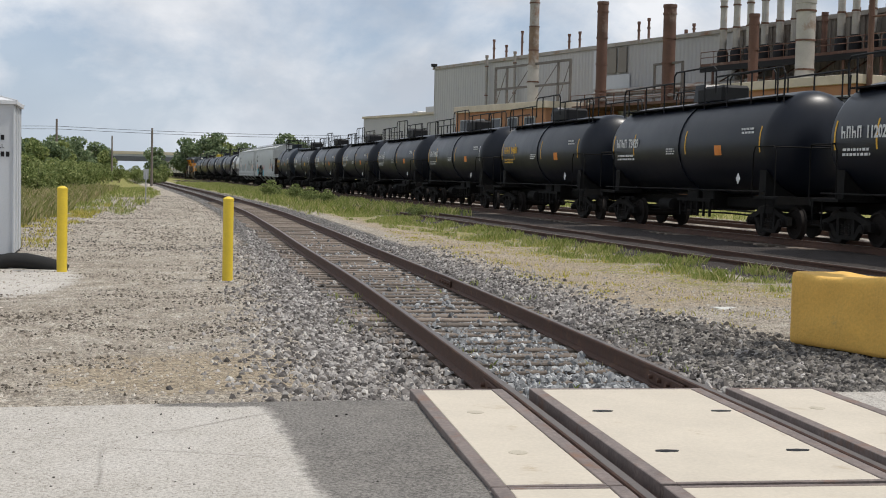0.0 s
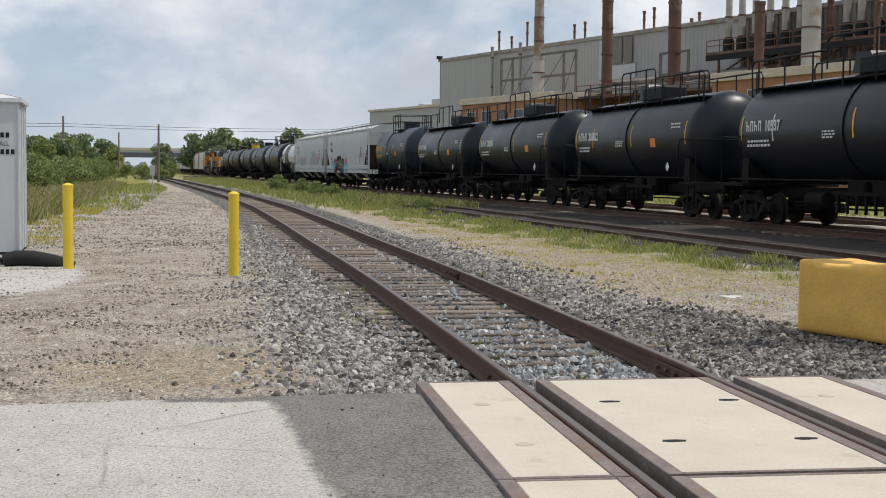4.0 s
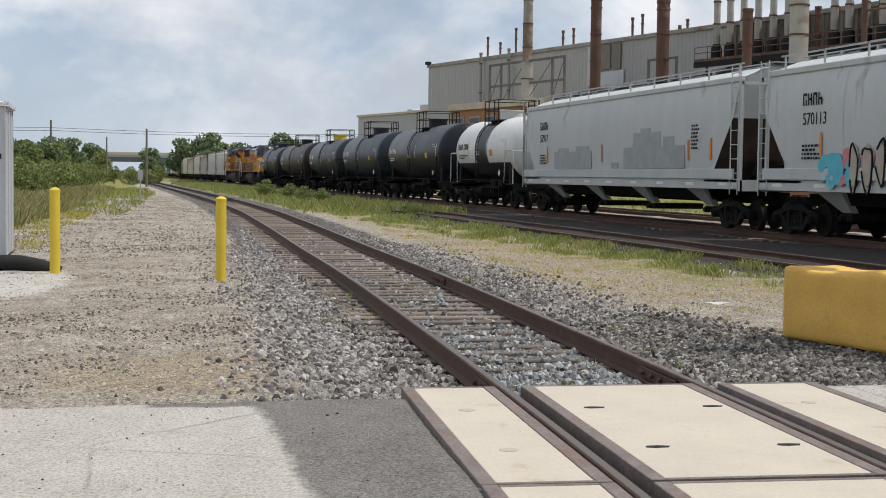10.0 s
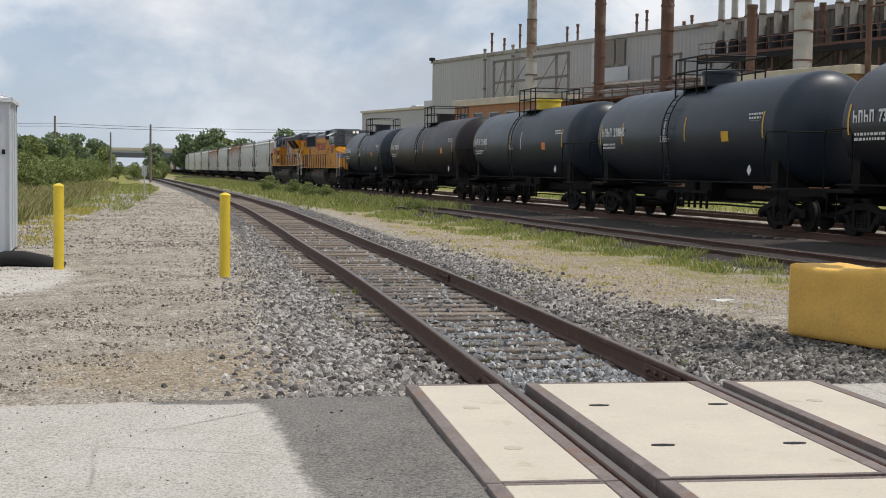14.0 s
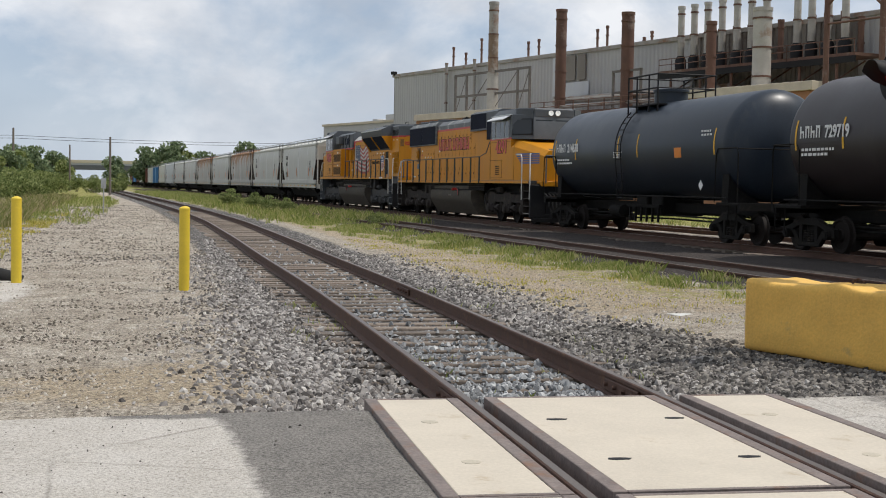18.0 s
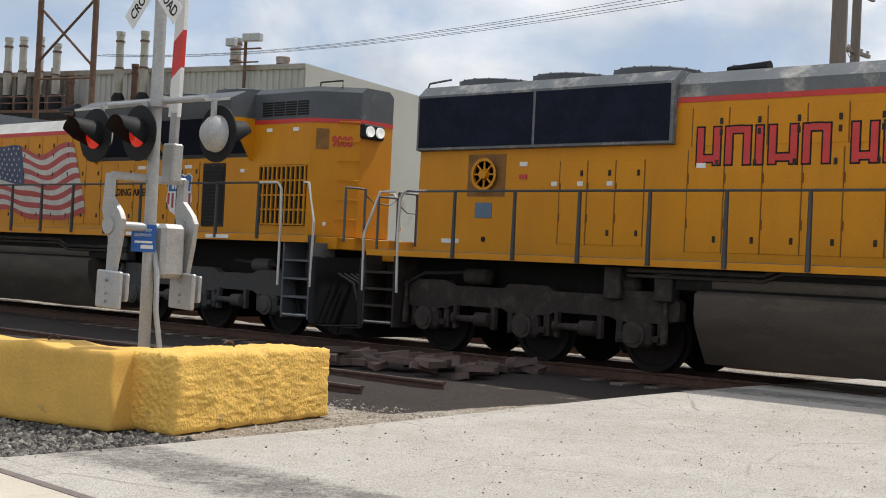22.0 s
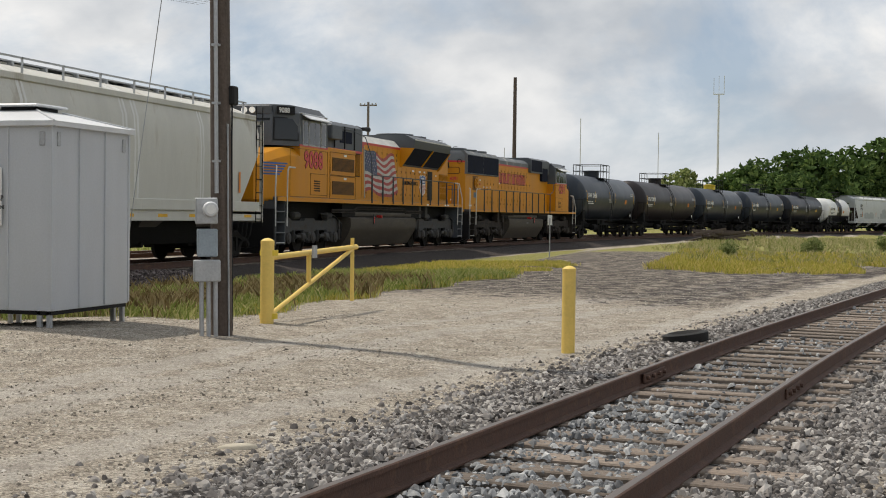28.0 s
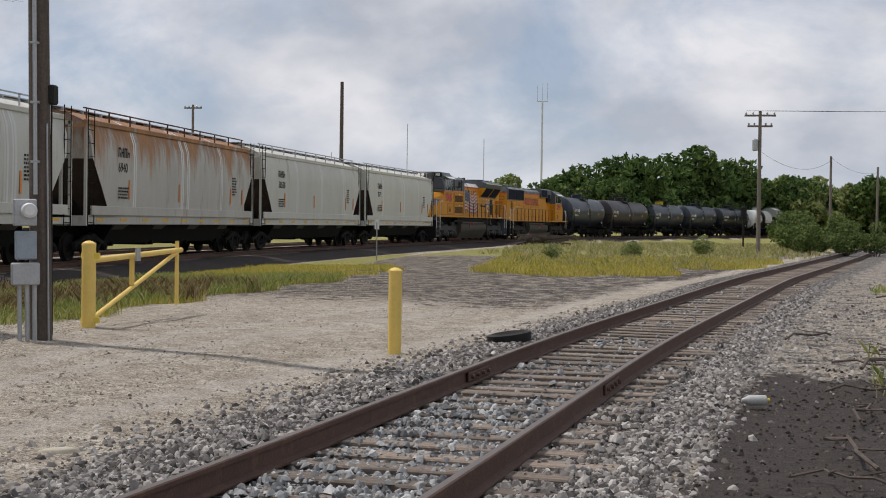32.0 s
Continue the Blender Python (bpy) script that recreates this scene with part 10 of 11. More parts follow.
# ---- stones, grass and trees ----
def island_mat(name, stops, rough=0.9, fine=0.0, trans=0.0):
    m = bpy.data.materials.new(name)
    m.use_nodes = True
    n, l = m.node_tree.nodes, m.node_tree.links
    g = n.new("ShaderNodeNewGeometry")
    r = n.new("ShaderNodeValToRGB")
    while len(r.color_ramp.elements) < len(stops):
        r.color_ramp.elements.new(0.5)
    for e, (p, c) in zip(r.color_ramp.elements, stops):
        e.position, e.color = p, (*c, 1)
    l.new(g.outputs["Random Per Island"], r.inputs[0])
    b = n["Principled BSDF"]
    out = r.outputs[0]
    if fine:
        co = n.new("ShaderNodeTexCoord")
        nz = n.new("ShaderNodeTexNoise")
        nz.inputs["Scale"].default_value, nz.inputs["Detail"].default_value = fine, 4
        l.new(co.outputs["Object"], nz.inputs["Vector"])
        mr = n.new("ShaderNodeMapRange")
        mr.inputs["To Min"].default_value, mr.inputs["To Max"].default_value = 0.6, 1.4
        l.new(nz.outputs["Fac"], mr.inputs["Value"])
        hv = n.new("ShaderNodeHueSaturation")
        l.new(mr.outputs[0], hv.inputs["Value"])
        l.new(out, hv.inputs["Color"])
        out = hv.outputs[0]
    l.new(out, b.inputs["Base Color"])
    if trans:
        tr, mx = n.new("ShaderNodeBsdfTranslucent"), n.new("ShaderNodeMixShader")
        mx.inputs[0].default_value = trans
        l.new(out, tr.inputs["Color"])
        l.new(b.outputs[0], mx.inputs[1])
        l.new(tr.outputs[0], mx.inputs[2])
        l.new(mx.outputs[0], n["Material Output"].inputs["Surface"])
    b.inputs["Roughness"].default_value = rough
    b.inputs["Specular IOR Level"].default_value = 0.25
    return m


def many(name, label, category, verts, faces, per, material, smooth=False):
    """One object of kind stuff out of many small pieces: arrays of (n, v, 3) vertices and one piece's faces."""
    n, v = verts.shape[:2]
    f = (np.asarray(faces)[None] + (np.arange(n) * v)[:, None, None]).reshape(-1, per)
    me = bpy.data.meshes.new(name)
    me.vertices.add(n * v)
    me.vertices.foreach_set("co", verts.astype(np.float32).ravel())
    me.loops.add(f.size)
    me.loops.foreach_set("vertex_index", f.astype(np.int32).ravel())
    me.polygons.add(len(f))
    me.polygons.foreach_set("loop_start", (np.arange(len(f)) * per).astype(np.int32))
    me.polygons.foreach_set("use_smooth", np.zeros(len(f), bool))
    me.update(calc_edges=True)
    me.validate()
    me.materials.append(material)
    return tagged(new(name, me), label, category, kind="stuff")


STONE_V = np.array([(-1, -1, -1), (1, -1, -1), (1, 1, -1), (-1, 1, -1), (-0.55, -0.1, 1), (0.55, 0.1, 1), (-0.3, 0.6, 0.8), (0.4, -0.55, 0.85)], float)
STONE_F = [(0, 1, 7, 4), (1, 2, 5, 7), (2, 3, 6, 5), (3, 0, 4, 6), (4, 7, 5, 6)]
rs = np.random.RandomState(11)


def stones(name, label, x, y, size, material, sink=0.35, flat=0.7, lift=0.0):
    """Broken stones with a crooked upper face, half sunk into the ground."""
    n = len(x)
    v = STONE_V[None] * rs.uniform(0.5, 1.0, (n, 8, 3))
    v[:, :, 2] *= flat
    s = size * (0.5 + 1.1 * rs.random_sample(n) ** 2.2)
    v *= s[:, None, None] * 0.68
    v *= rs.uniform(0.65, 1.35, (n, 1, 3))
    a, b = rs.uniform(0, 6.283, n), rs.uniform(-0.5, 0.5, n)
    ca, sa, cb, sb = np.cos(a)[:, None], np.sin(a)[:, None], np.cos(b)[:, None], np.sin(b)[:, None]
    X = v[:, :, 0] * cb + v[:, :, 2] * sb
    Z = -v[:, :, 0] * sb + v[:, :, 2] * cb
    X, Y = X * ca - v[:, :, 1] * sa, X * sa + v[:, :, 1] * ca
    z = ground_z(x, y) + bump_at(x, y) + s * (0.5 - sink) * 0.8 + lift
    many(name, label, "gravel", np.stack([X + x[:, None], Y + y[:, None], Z + z[:, None]], -1), STONE_F, 4, material)


def bump_at(x, y):
    """The ground mesh's own unevenness at places, read back from its grid."""
    ix = np.clip(np.searchsorted(gx, x) - 1, 0, nx - 2)
    iy = np.clip(np.searchsorted(gy, y) - 1, 0, ny - 2)
    tx = (x - gx[ix]) / (gx[ix + 1] - gx[ix])
    ty = (y - gy[iy]) / (gy[iy + 1] - gy[iy])
    z = (GZ[iy, ix] * (1 - tx) + GZ[iy, ix + 1] * tx) * (1 - ty) + (GZ[iy + 1, ix] * (1 - tx) + GZ[iy + 1, ix + 1] * tx) * ty
    return z - ground_z(x, y)


def fewer_far(x, y, reach):
    d = np.hypot(x, y)
    return rs.random_sample(len(x)) < np.clip((reach / np.maximum(d, 1)) ** 1.8, 0, 1)


M_STONE = island_mat("ballast_stone", [(0.0, (0.06, 0.054, 0.05)), (0.3, (0.16, 0.145, 0.135)), (0.65, (0.29, 0.27, 0.25)), (0.9, (0.40, 0.375, 0.35)), (1.0, (0.56, 0.53, 0.49))], fine=30)
M_STONEB = island_mat("ballast_stone_blue", [(0.0, (0.09, 0.092, 0.095)), (0.4, (0.22, 0.225, 0.228)), (0.8, (0.36, 0.365, 0.365)), (1.0, (0.54, 0.54, 0.53))], fine=30)
M_STONED = island_mat("dark_gravel", [(0.0, (0.035, 0.032, 0.03)), (0.5, (0.115, 0.105, 0.095)), (1.0, (0.30, 0.275, 0.24))], fine=30)
M_STONEY = island_mat("yard_gravel", [(0.0, (0.06, 0.05, 0.04)), (0.4, (0.18, 0.155, 0.125)), (0.8, (0.34, 0.30, 0.25)), (1.0, (0.52, 0.47, 0.40))], fine=30)
M_STONET = island_mat("tan_gravel", [(0.0, (0.20, 0.175, 0.145)), (0.5, (0.38, 0.335, 0.28)), (1.0, (0.62, 0.57, 0.50))], fine=30)
M_STONEM = island_mat("main_ballast", [(0.0, (0.035, 0.029, 0.027)), (0.5, (0.11, 0.088, 0.082)), (1.0, (0.25, 0.215, 0.205))], fine=30)
M_STONEL = island_mat("lane_gravel", [(0.0, (0.11, 0.095, 0.08)), (0.4, (0.26, 0.23, 0.19)), (0.8, (0.42, 0.38, 0.32)), (1.0, (0.60, 0.56, 0.50))], fine=30)
M_CRUMB = island_mat("cinder_crumbs", [(0.0, (0.012, 0.010, 0.009)), (0.6, (0.05, 0.042, 0.036)), (1.0, (0.16, 0.14, 0.12))], fine=30)

# between and beside the spur's rails
n = 150000
y = np.concatenate([rs.uniform(9.2, 40, n // 2), rs.uniform(-40, -1.9, n // 2)])
x = np.interp(y, _sy, _sx) + np.sign(rs.uniform(-1, 1, n)) * (rs.uniform(0, 1.62, n) + np.abs(rs.normal(0, 0.22, n)) * (rs.random_sample(n) < 0.4))
k = fewer_far(x, y, 13)
x, y = x[k], y[k]
o = x - np.interp(y, _sy, _sx)
inner = np.abs(o) < 0.68
tie = np.array(TIE_Y)
ti = np.clip(np.searchsorted(tie, y), 1, len(tie) - 1)
gap = np.minimum(np.abs(y - tie[ti]), np.abs(y - tie[ti - 1]))
bare = np.where(y > 0, 0.3 + 0.7 * step(11.7, 15.3, y), 0.45 + 0.5 * step(-10, -14.5, y)) + 0.25 * np.sin(y * 1.7)
k = (np.abs(np.abs(o) - 0.755) > 0.10) & ((gap > 0.12) | (rs.random_sample(len(y)) > bare) | (np.abs(o) > 1.32))
up = np.where(gap < 0.13, 0.030, 0.008 - 0.03 * np.clip(bare, 0, 1)) + rs.uniform(-0.006, 0.010, len(y))
stones("ballast_between_rails", "pale blue-grey ballast stones between the rails", x[inner & k], y[inner & k], 0.042, M_STONEB, lift=up[inner & k])
stones("ballast_beside_rails", "grey broken ballast stones beside the rails", x[~inner & k], y[~inner & k], 0.042, M_STONE, lift=np.where(np.abs(o) < 1.35, up, 0.0)[~inner & k])
# the shoulder on both sides and the coarse heap beside the block
n = 34000
y = np.concatenate([rs.uniform(9.2, 31, n * 2 // 3), rs.uniform(-30, -1.9, n - n * 2 // 3)])
x = np.interp(y, _sy, _sx) + np.where(rs.random_sample(n) < 0.5, -1, 1) * (1.6 + np.abs(rs.normal(0, 1, n)) * np.where(y > 0, 0.5, 0.42))
k = fewer_far(x, y, 13) & ~((y < 0) & (x < np.interp(y, _sy, _sx) - 2.1))
stones("shoulder_stones", "grey and brown stones spilled beside the spur", x[k], y[k], 0.042, M_STONE)
n = 17000
y, x = rs.uniform(9.2, 14.9, n), rs.uniform(5.0, 7.5, n)
k = (x < 6.75 + (12.06 - y) * 0.22 + rs.normal(0, 0.25, n)) & (x > np.interp(y, _sy, _sx) + 1.4)
stones("dark_stones", "coarse dark stones before the yellow block", x[k], y[k], 0.048, M_STONED)
# loose gravel on the left yard, in drifts
n = 90000
y, x = rs.uniform(9.2, 31, n), rs.uniform(-5, 2.9, n)
drift = np.array([noise.noise(Vector((a * 0.6, b * 0.6, 4.1))) + 0.5 * noise.noise(Vector((a * 2.1, b * 2.1, 9.0))) for a, b in zip(x, y)])
k = fewer_far(x, y, 13) & (drift > -0.12 + 0.45 * rs.random_sample(n) - 0.14 * step(0.5, 2.5, x))
stones("yard_gravel", "brown loose gravel on the yard", x[k], y[k], 0.023, M_STONEY)
k = fewer_far(x, y, 13) & (drift < 0.1) & (rs.random_sample(n) < 0.26)
stones("yard_chips", "tan limestone chips on the yard", x[k], y[k], 0.020, M_STONET)
# the strip between spur and yard track, and the lane beside the case
n = 26000
y, x = rs.uniform(9.25, 36, n), rs.uniform(5.0, 11.3, n)
k = fewer_far(x, y, 13) & (x > np.interp(y, _sy, _sx) + 1.7)
stones("strip_gravel", "tan gravel between the tracks", x[k], y[k], 0.022, M_STONET)
n = 75000
y, x = rs.uniform(-40, -2.0, n), rs.uniform(1.5, 12.5, n)
drift = np.array([noise.noise(Vector((a * 1.3, b * 0.35, 14.1))) + 0.4 * noise.noise(Vector((a * 3.0, b * 1.2, 2.0))) for a, b in zip(x, y)])
k = fewer_far(x, y, 12) & (x > np.interp(y, _sy, _sx) + 1.5) & (drift + 0.3 * rs.random_sample(n) > 0.12)
stones("lane_gravel", "brown and grey gravel on the lane", x[k], y[k], 0.019, M_STONEL)
k = fewer_far(x, y, 12) & (x > np.interp(y, _sy, _sx) + 1.5) & (drift < 0.0) & (rs.random_sample(n) < 0.35)
stones("lane_chips", "pale limestone chips on the lane", x[k], y[k], 0.017, M_STONET)
n = 34000
y, x = rs.uniform(-46, -5, n), rs.uniform(-9, 1, n)
o = x - np.interp(y, _sy, _sx)
k = fewer_far(x, y, 14) & (o < -1.5) & (o > -6.5)
dirty = (y > -16.5 + rs.normal(0, 1.2, n)) & (o < -2.0 + rs.normal(0, 0.2, n))
stones("bank_gravel", "brown gravel and cinders beside the spur", x[k & dirty], y[k & dirty], 0.028, M_CRUMB)
stones("bank_chips", "pale chips strewn on the cinders", x[k & dirty][::6], y[k & dirty][::6], 0.02, M_STONEY)
stones("bank_stones", "grey and brown rubble beside the spur", x[k & ~dirty], y[k & ~dirty], 0.045, M_STONE)
# the drive further up
n = 20000
y = 27 + 63 * rs.random_sample(n) ** 1.4
x = np.interp(y, _sy, _sx) - 1.8 - 6.0 * rs.random_sample(n)
drift = np.array([noise.noise(Vector((a * 0.5, b * 0.3, 24.1))) for a, b in zip(x, y)])
k = (drift + 0.5 * rs.random_sample(n) > 0.3)
stones("drive_gravel", "grey and brown gravel on the drive", x[k], y[k], 0.034, M_STONEY)
k = (drift + 0.5 * rs.random_sample(n) < 0.2) & (rs.random_sample(n) < 0.35)
stones("drive_chips", "dark chips on the drive", x[k], y[k], 0.03, M_STONED)
# main line ballast towards the camera
n = 14000
y = rs.uniform(-32, -2.0, n)
x = MAIN_X - 0.95 - np.abs(rs.normal(0, 1.5, n))
k = (x > 13.2)
stones("main_ballast", "brown-grey ballast stones along the main line", x[k], y[k], 0.06, M_STONEM)
# litter of pebbles on the road
n = 3200
y, x = rs.uniform(ROAD_Y0 + 0.1, ROAD_Y1, n), rs.uniform(-3, 16, n)
k = (np.abs(x - np.interp(y, _sy, _sx)) > 2.0)
stones("road_pebbles", "scattered pebbles on the road", x[k], y[k], 0.010, M_STONED, sink=0.1)

M_GRASS = island_mat("grass_blades", [(0.0, (0.19, 0.25, 0.06)), (0.4, (0.32, 0.37, 0.11)), (0.75, (0.45, 0.46, 0.18)), (1.0, (0.60, 0.52, 0.30))], trans=0.5)
M_GRASSY = island_mat("dry_grass_blades", [(0.0, (0.28, 0.29, 0.045)), (0.5, (0.53, 0.48, 0.10)), (1.0, (0.70, 0.56, 0.23))], trans=0.5)
M_GRASSP = island_mat("pale_grass_blades", [(0.0, (0.20, 0.24, 0.07)), (0.4, (0.36, 0.37, 0.15)), (0.8, (0.52, 0.46, 0.26)), (1.0, (0.62, 0.52, 0.36))], trans=0.5)


def blades(name, label, x, y, height, material, spread=0.85, width=0.0031):
    n = len(x)
    h = height * rs.uniform(0.35, 1.15, n)
    a = rs.uniform(0, 6.283, n)
    lean = rs.uniform(0, spread, n) * h
    w = width * rs.uniform(0.6, 1.5, n) * (1 + np.hypot(x, y) / 22)
    z = ground_z(x, y) + bump_at(x, y) - 0.01
    px, py = np.cos(a + 1.57) * w, np.sin(a + 1.57) * w
    tx, ty = x + np.cos(a) * lean, y + np.sin(a) * lean
    mx, my = x + np.cos(a) * lean * 0.35, y + np.sin(a) * lean * 0.35
    v = np.stack([np.stack([x - px, y - py, z], -1), np.stack([x + px, y + py, z], -1), np.stack([mx + px * 0.8, my + py * 0.8, z + h * 0.6], -1), np.stack([tx, ty, z + h], -1), np.stack([mx - px * 0.8, my - py * 0.8, z + h * 0.6], -1)], 1)
    many(name, label, "grass", v, [(0, 1, 2, 3, 4)], 5, material)


def grass_zone(name, label, n, xr, yr, height, material, keep=None, tuft=7, cut=0.0, seed=0.0, fr=0.5):
    y, x = rs.uniform(*yr, n), rs.uniform(*xr, n)
    d = np.array([noise.noise(Vector((a * fr, b * fr, seed))) + 0.45 * noise.noise(Vector((a * fr * 3.3, b * fr * 3.3, seed + 5))) for a, b in zip(x, y)])
    k = d > cut
    if keep is not None:
        k &= keep(x, y)
    x, y = x[k], y[k]
    x = np.repeat(x, tuft) + rs.normal(0, 0.09, len(x) * tuft)
    y = np.repeat(y, tuft) + rs.normal(0, 0.09, len(y) * tuft)
    blades(name, label, x, y, height, material)


grass_zone("grass_strip", "green and straw grass between the tracks", 9000, (7.6, 11.4), (14.5, 60), 0.12, M_GRASS, lambda x, y: x > np.maximum(np.interp(y, _sy, _sx) + 2.6, 10.0 - 0.055 * (y - 14.5)), 8, 0.24, 3, 0.9)
grass_zone("weed_strip", "bright green weeds along the yard track", 2600, (9.7, 11.3), (14, 60), 0.20, M_GRASS, None, 12, 0.26, 5, 0.8)
grass_zone("straw_strip", "dry straw tufts on the bare earth between the tracks", 1500, (6.5, 10.5), (13.5, 40), 0.06, M_GRASSY, lambda x, y: x > np.interp(y, _sy, _sx) + 2.2, 7, 0.05, 7, 1.1)
grass_zone("far_strip_grass", "grass between the tracks further up the line", 5000, (8.0, 15), (54, 190), 0.35, M_GRASS, lambda x, y: x > np.interp(y, _sy, _sx) + 1.9, 6, -0.2, 8)
grass_zone("left_mid_grass", "light green grass beside the spur", 3600, (-3, 6.5), (50, 130), 0.22, M_GRASS, lambda x, y: (x < np.interp(y, _sy, _sx) - 3.2) & (x < 0.2 + (y - 44) * 0.06), 7, 0.0, 23, 0.35)
grass_zone("left_bank_grass", "tall pale grass on the left bank", 5500, (-9, 1.5), (32, 110), 0.55, M_GRASSP, lambda x, y: x < -2.2 + (y - 36) * 0.035, 8, -0.15, 21, 0.2)
grass_zone("left_short_grass", "yellow-green short grass at the yard's edge", 3400, (-5, 2), (24, 66), 0.12, M_GRASSY, lambda x, y: x < -1.2 + (y - 32) * 0.04, 9, 0.05, 31)
grass_zone("case_grass", "yellow-green grass strip before the ballast", 3600, (9.2, 12.6), (-13.8, -1.9), 0.08, M_GRASSY, lambda x, y: np.abs(x - case_line(y)) < 0.42 + 0.3 * np.sin(y * 1.9), 12, 0.0, 41, 1.1)
grass_zone("signal_weeds", "tall dry weeds round the signal's foot", 420, (11.6, 14.2), (-7.4, -2.2), 0.15, M_GRASSY, lambda x, y: x < 13.7 + 0.12 * (y + 2), 12, 0.1, 43, 0.9)
M_STALK = island_mat("dry_stalks", [(0.0, (0.14, 0.10, 0.045)), (0.5, (0.30, 0.23, 0.11)), (1.0, (0.46, 0.38, 0.22))], trans=0.4)


def gate_ground(x, y):
    return (x > 8.9 - 0.035 * (y + 18) - 1.2 * step(-24, -40, y) + 0.3 * np.sin(y * 1.3)) & (main_off(x, y) < -4.0)


grass_zone("gate_grass", "pale green and straw grass behind the gate", 6000, (8.2, 14.2), (-38, -18.4), 0.20, M_GRASS, gate_ground, 10, -0.1, 51, 0.6)
grass_zone("gate_stalks", "tall brown dry stalks behind the gate", 2200, (8.6, 14.0), (-31, -18.6), 0.36, M_STALK, gate_ground, 8, 0.05, 57, 0.5)
grass_zone("gate_low_grass", "low yellow-green grass beside the lane", 8000, (7.2, 13.8), (-48, -20), 0.15, M_GRASSY, gate_ground, 8, -0.15, 59, 0.4)
grass_zone("gate_weeds", "yellow-green weeds near the gate", 2600, (8.3, 13.6), (-34, -18.5), 0.28, M_GRASS, gate_ground, 8, 0.12, 53)
def lane_verge(x, y):
    return (x > np.interp(y, _sy, _sx) + 2.4 + step(-60, -44, y) * 2.5 + np.sin(y * 0.7)) & (main_off(x, y) < -4.5) & ~((np.abs(x - 7.5 + (y + 44) * 0.05) < 1.6) & (y > -70))


grass_zone("far_lane_grass", "olive green grass between lane and spur", 7000, (-30, 9), (-130, -52), 0.30, M_GRASSP, lane_verge, 8, -0.12, 61, 0.3)
grass_zone("far_lane_low_grass", "low yellow-green grass at the lane's edge", 6000, (-6, 8), (-70, -44), 0.2, M_GRASSY, lane_verge, 8, -0.3, 63, 0.4)
grass_zone("right_bank_grass", "patches of green weeds on the spur's bank", 1800, (-9, -2.2), (-40, -12), 0.26, M_GRASS, lambda x, y: x < np.interp(y, _sy, _sx) - 3.3, 9, 0.2, 71, 0.5)
grass_zone("beyond_grass", "green grass beyond the train", 2600, (25.5, 36), (-60, 90), 0.3, M_GRASS, None, 6, -0.3, 81)
grass_zone("rail_weeds", "small weeds among the ties", 420, (1.0, 6.5), (9.5, 23), 0.10, M_GRASS, lambda x, y: np.abs(x - np.interp(y, _sy, _sx)) < 1.6, 8, 0.28, 91, 1.4)

M_LEAF = island_mat("tree_leaves", [(0.0, (0.032, 0.06, 0.018)), (0.45, (0.066, 0.115, 0.032)), (0.8, (0.115, 0.18, 0.05)), (1.0, (0.18, 0.24, 0.07))], trans=0.3)
M_LEAFL = island_mat("light_leaves", [(0.0, (0.09, 0.125, 0.04)), (0.5, (0.21, 0.26, 0.09)), (1.0, (0.40, 0.42, 0.19))], trans=0.4)
M_LEAFM = island_mat("thicket_leaves", [(0.0, (0.045, 0.08, 0.022)), (0.5, (0.11, 0.16, 0.05)), (1.0, (0.24, 0.29, 0.10))], trans=0.35)
M_BARK = mat("bark", (0.07, 0.055, 0.042), 0.95, scale=3, bump=0.6, bump_scale=12)


def leaf_cloud(lobes, n, size, seed):
    """Many small folded leaves spread through the outer shells of several lobes."""
    r = np.random.RandomState(seed)
    w = np.array([a[3] ** 2 for a in lobes])
    pick = r.choice(len(lobes), n, p=w / w.sum())
    L = np.array(lobes)[pick]
    d = r.normal(0, 1, (n, 3))
    d /= np.linalg.norm(d, axis=1, keepdims=True)
    rad = L[:, 3] * (0.55 + 0.5 * r.random_sample(n) ** 0.6)
    c = L[:, :3] + d * rad[:, None] * np.array([1, 1, 0.8])
    u = r.normal(0, 1, (n, 3)); u /= np.linalg.norm(u, axis=1, keepdims=True)
    t = np.cross(u, r.normal(0, 1, (n, 3))); t /= np.linalg.norm(t, axis=1, keepdims=True)
    s = (size * r.uniform(0.5, 1.4, n))[:, None]
    q = np.cross(u, t) * s * 0.25
    v = np.stack([c - u * s, c + t * s * 0.55 + q, c + u * s, c - t * s * 0.55 + q], 1)
    return v


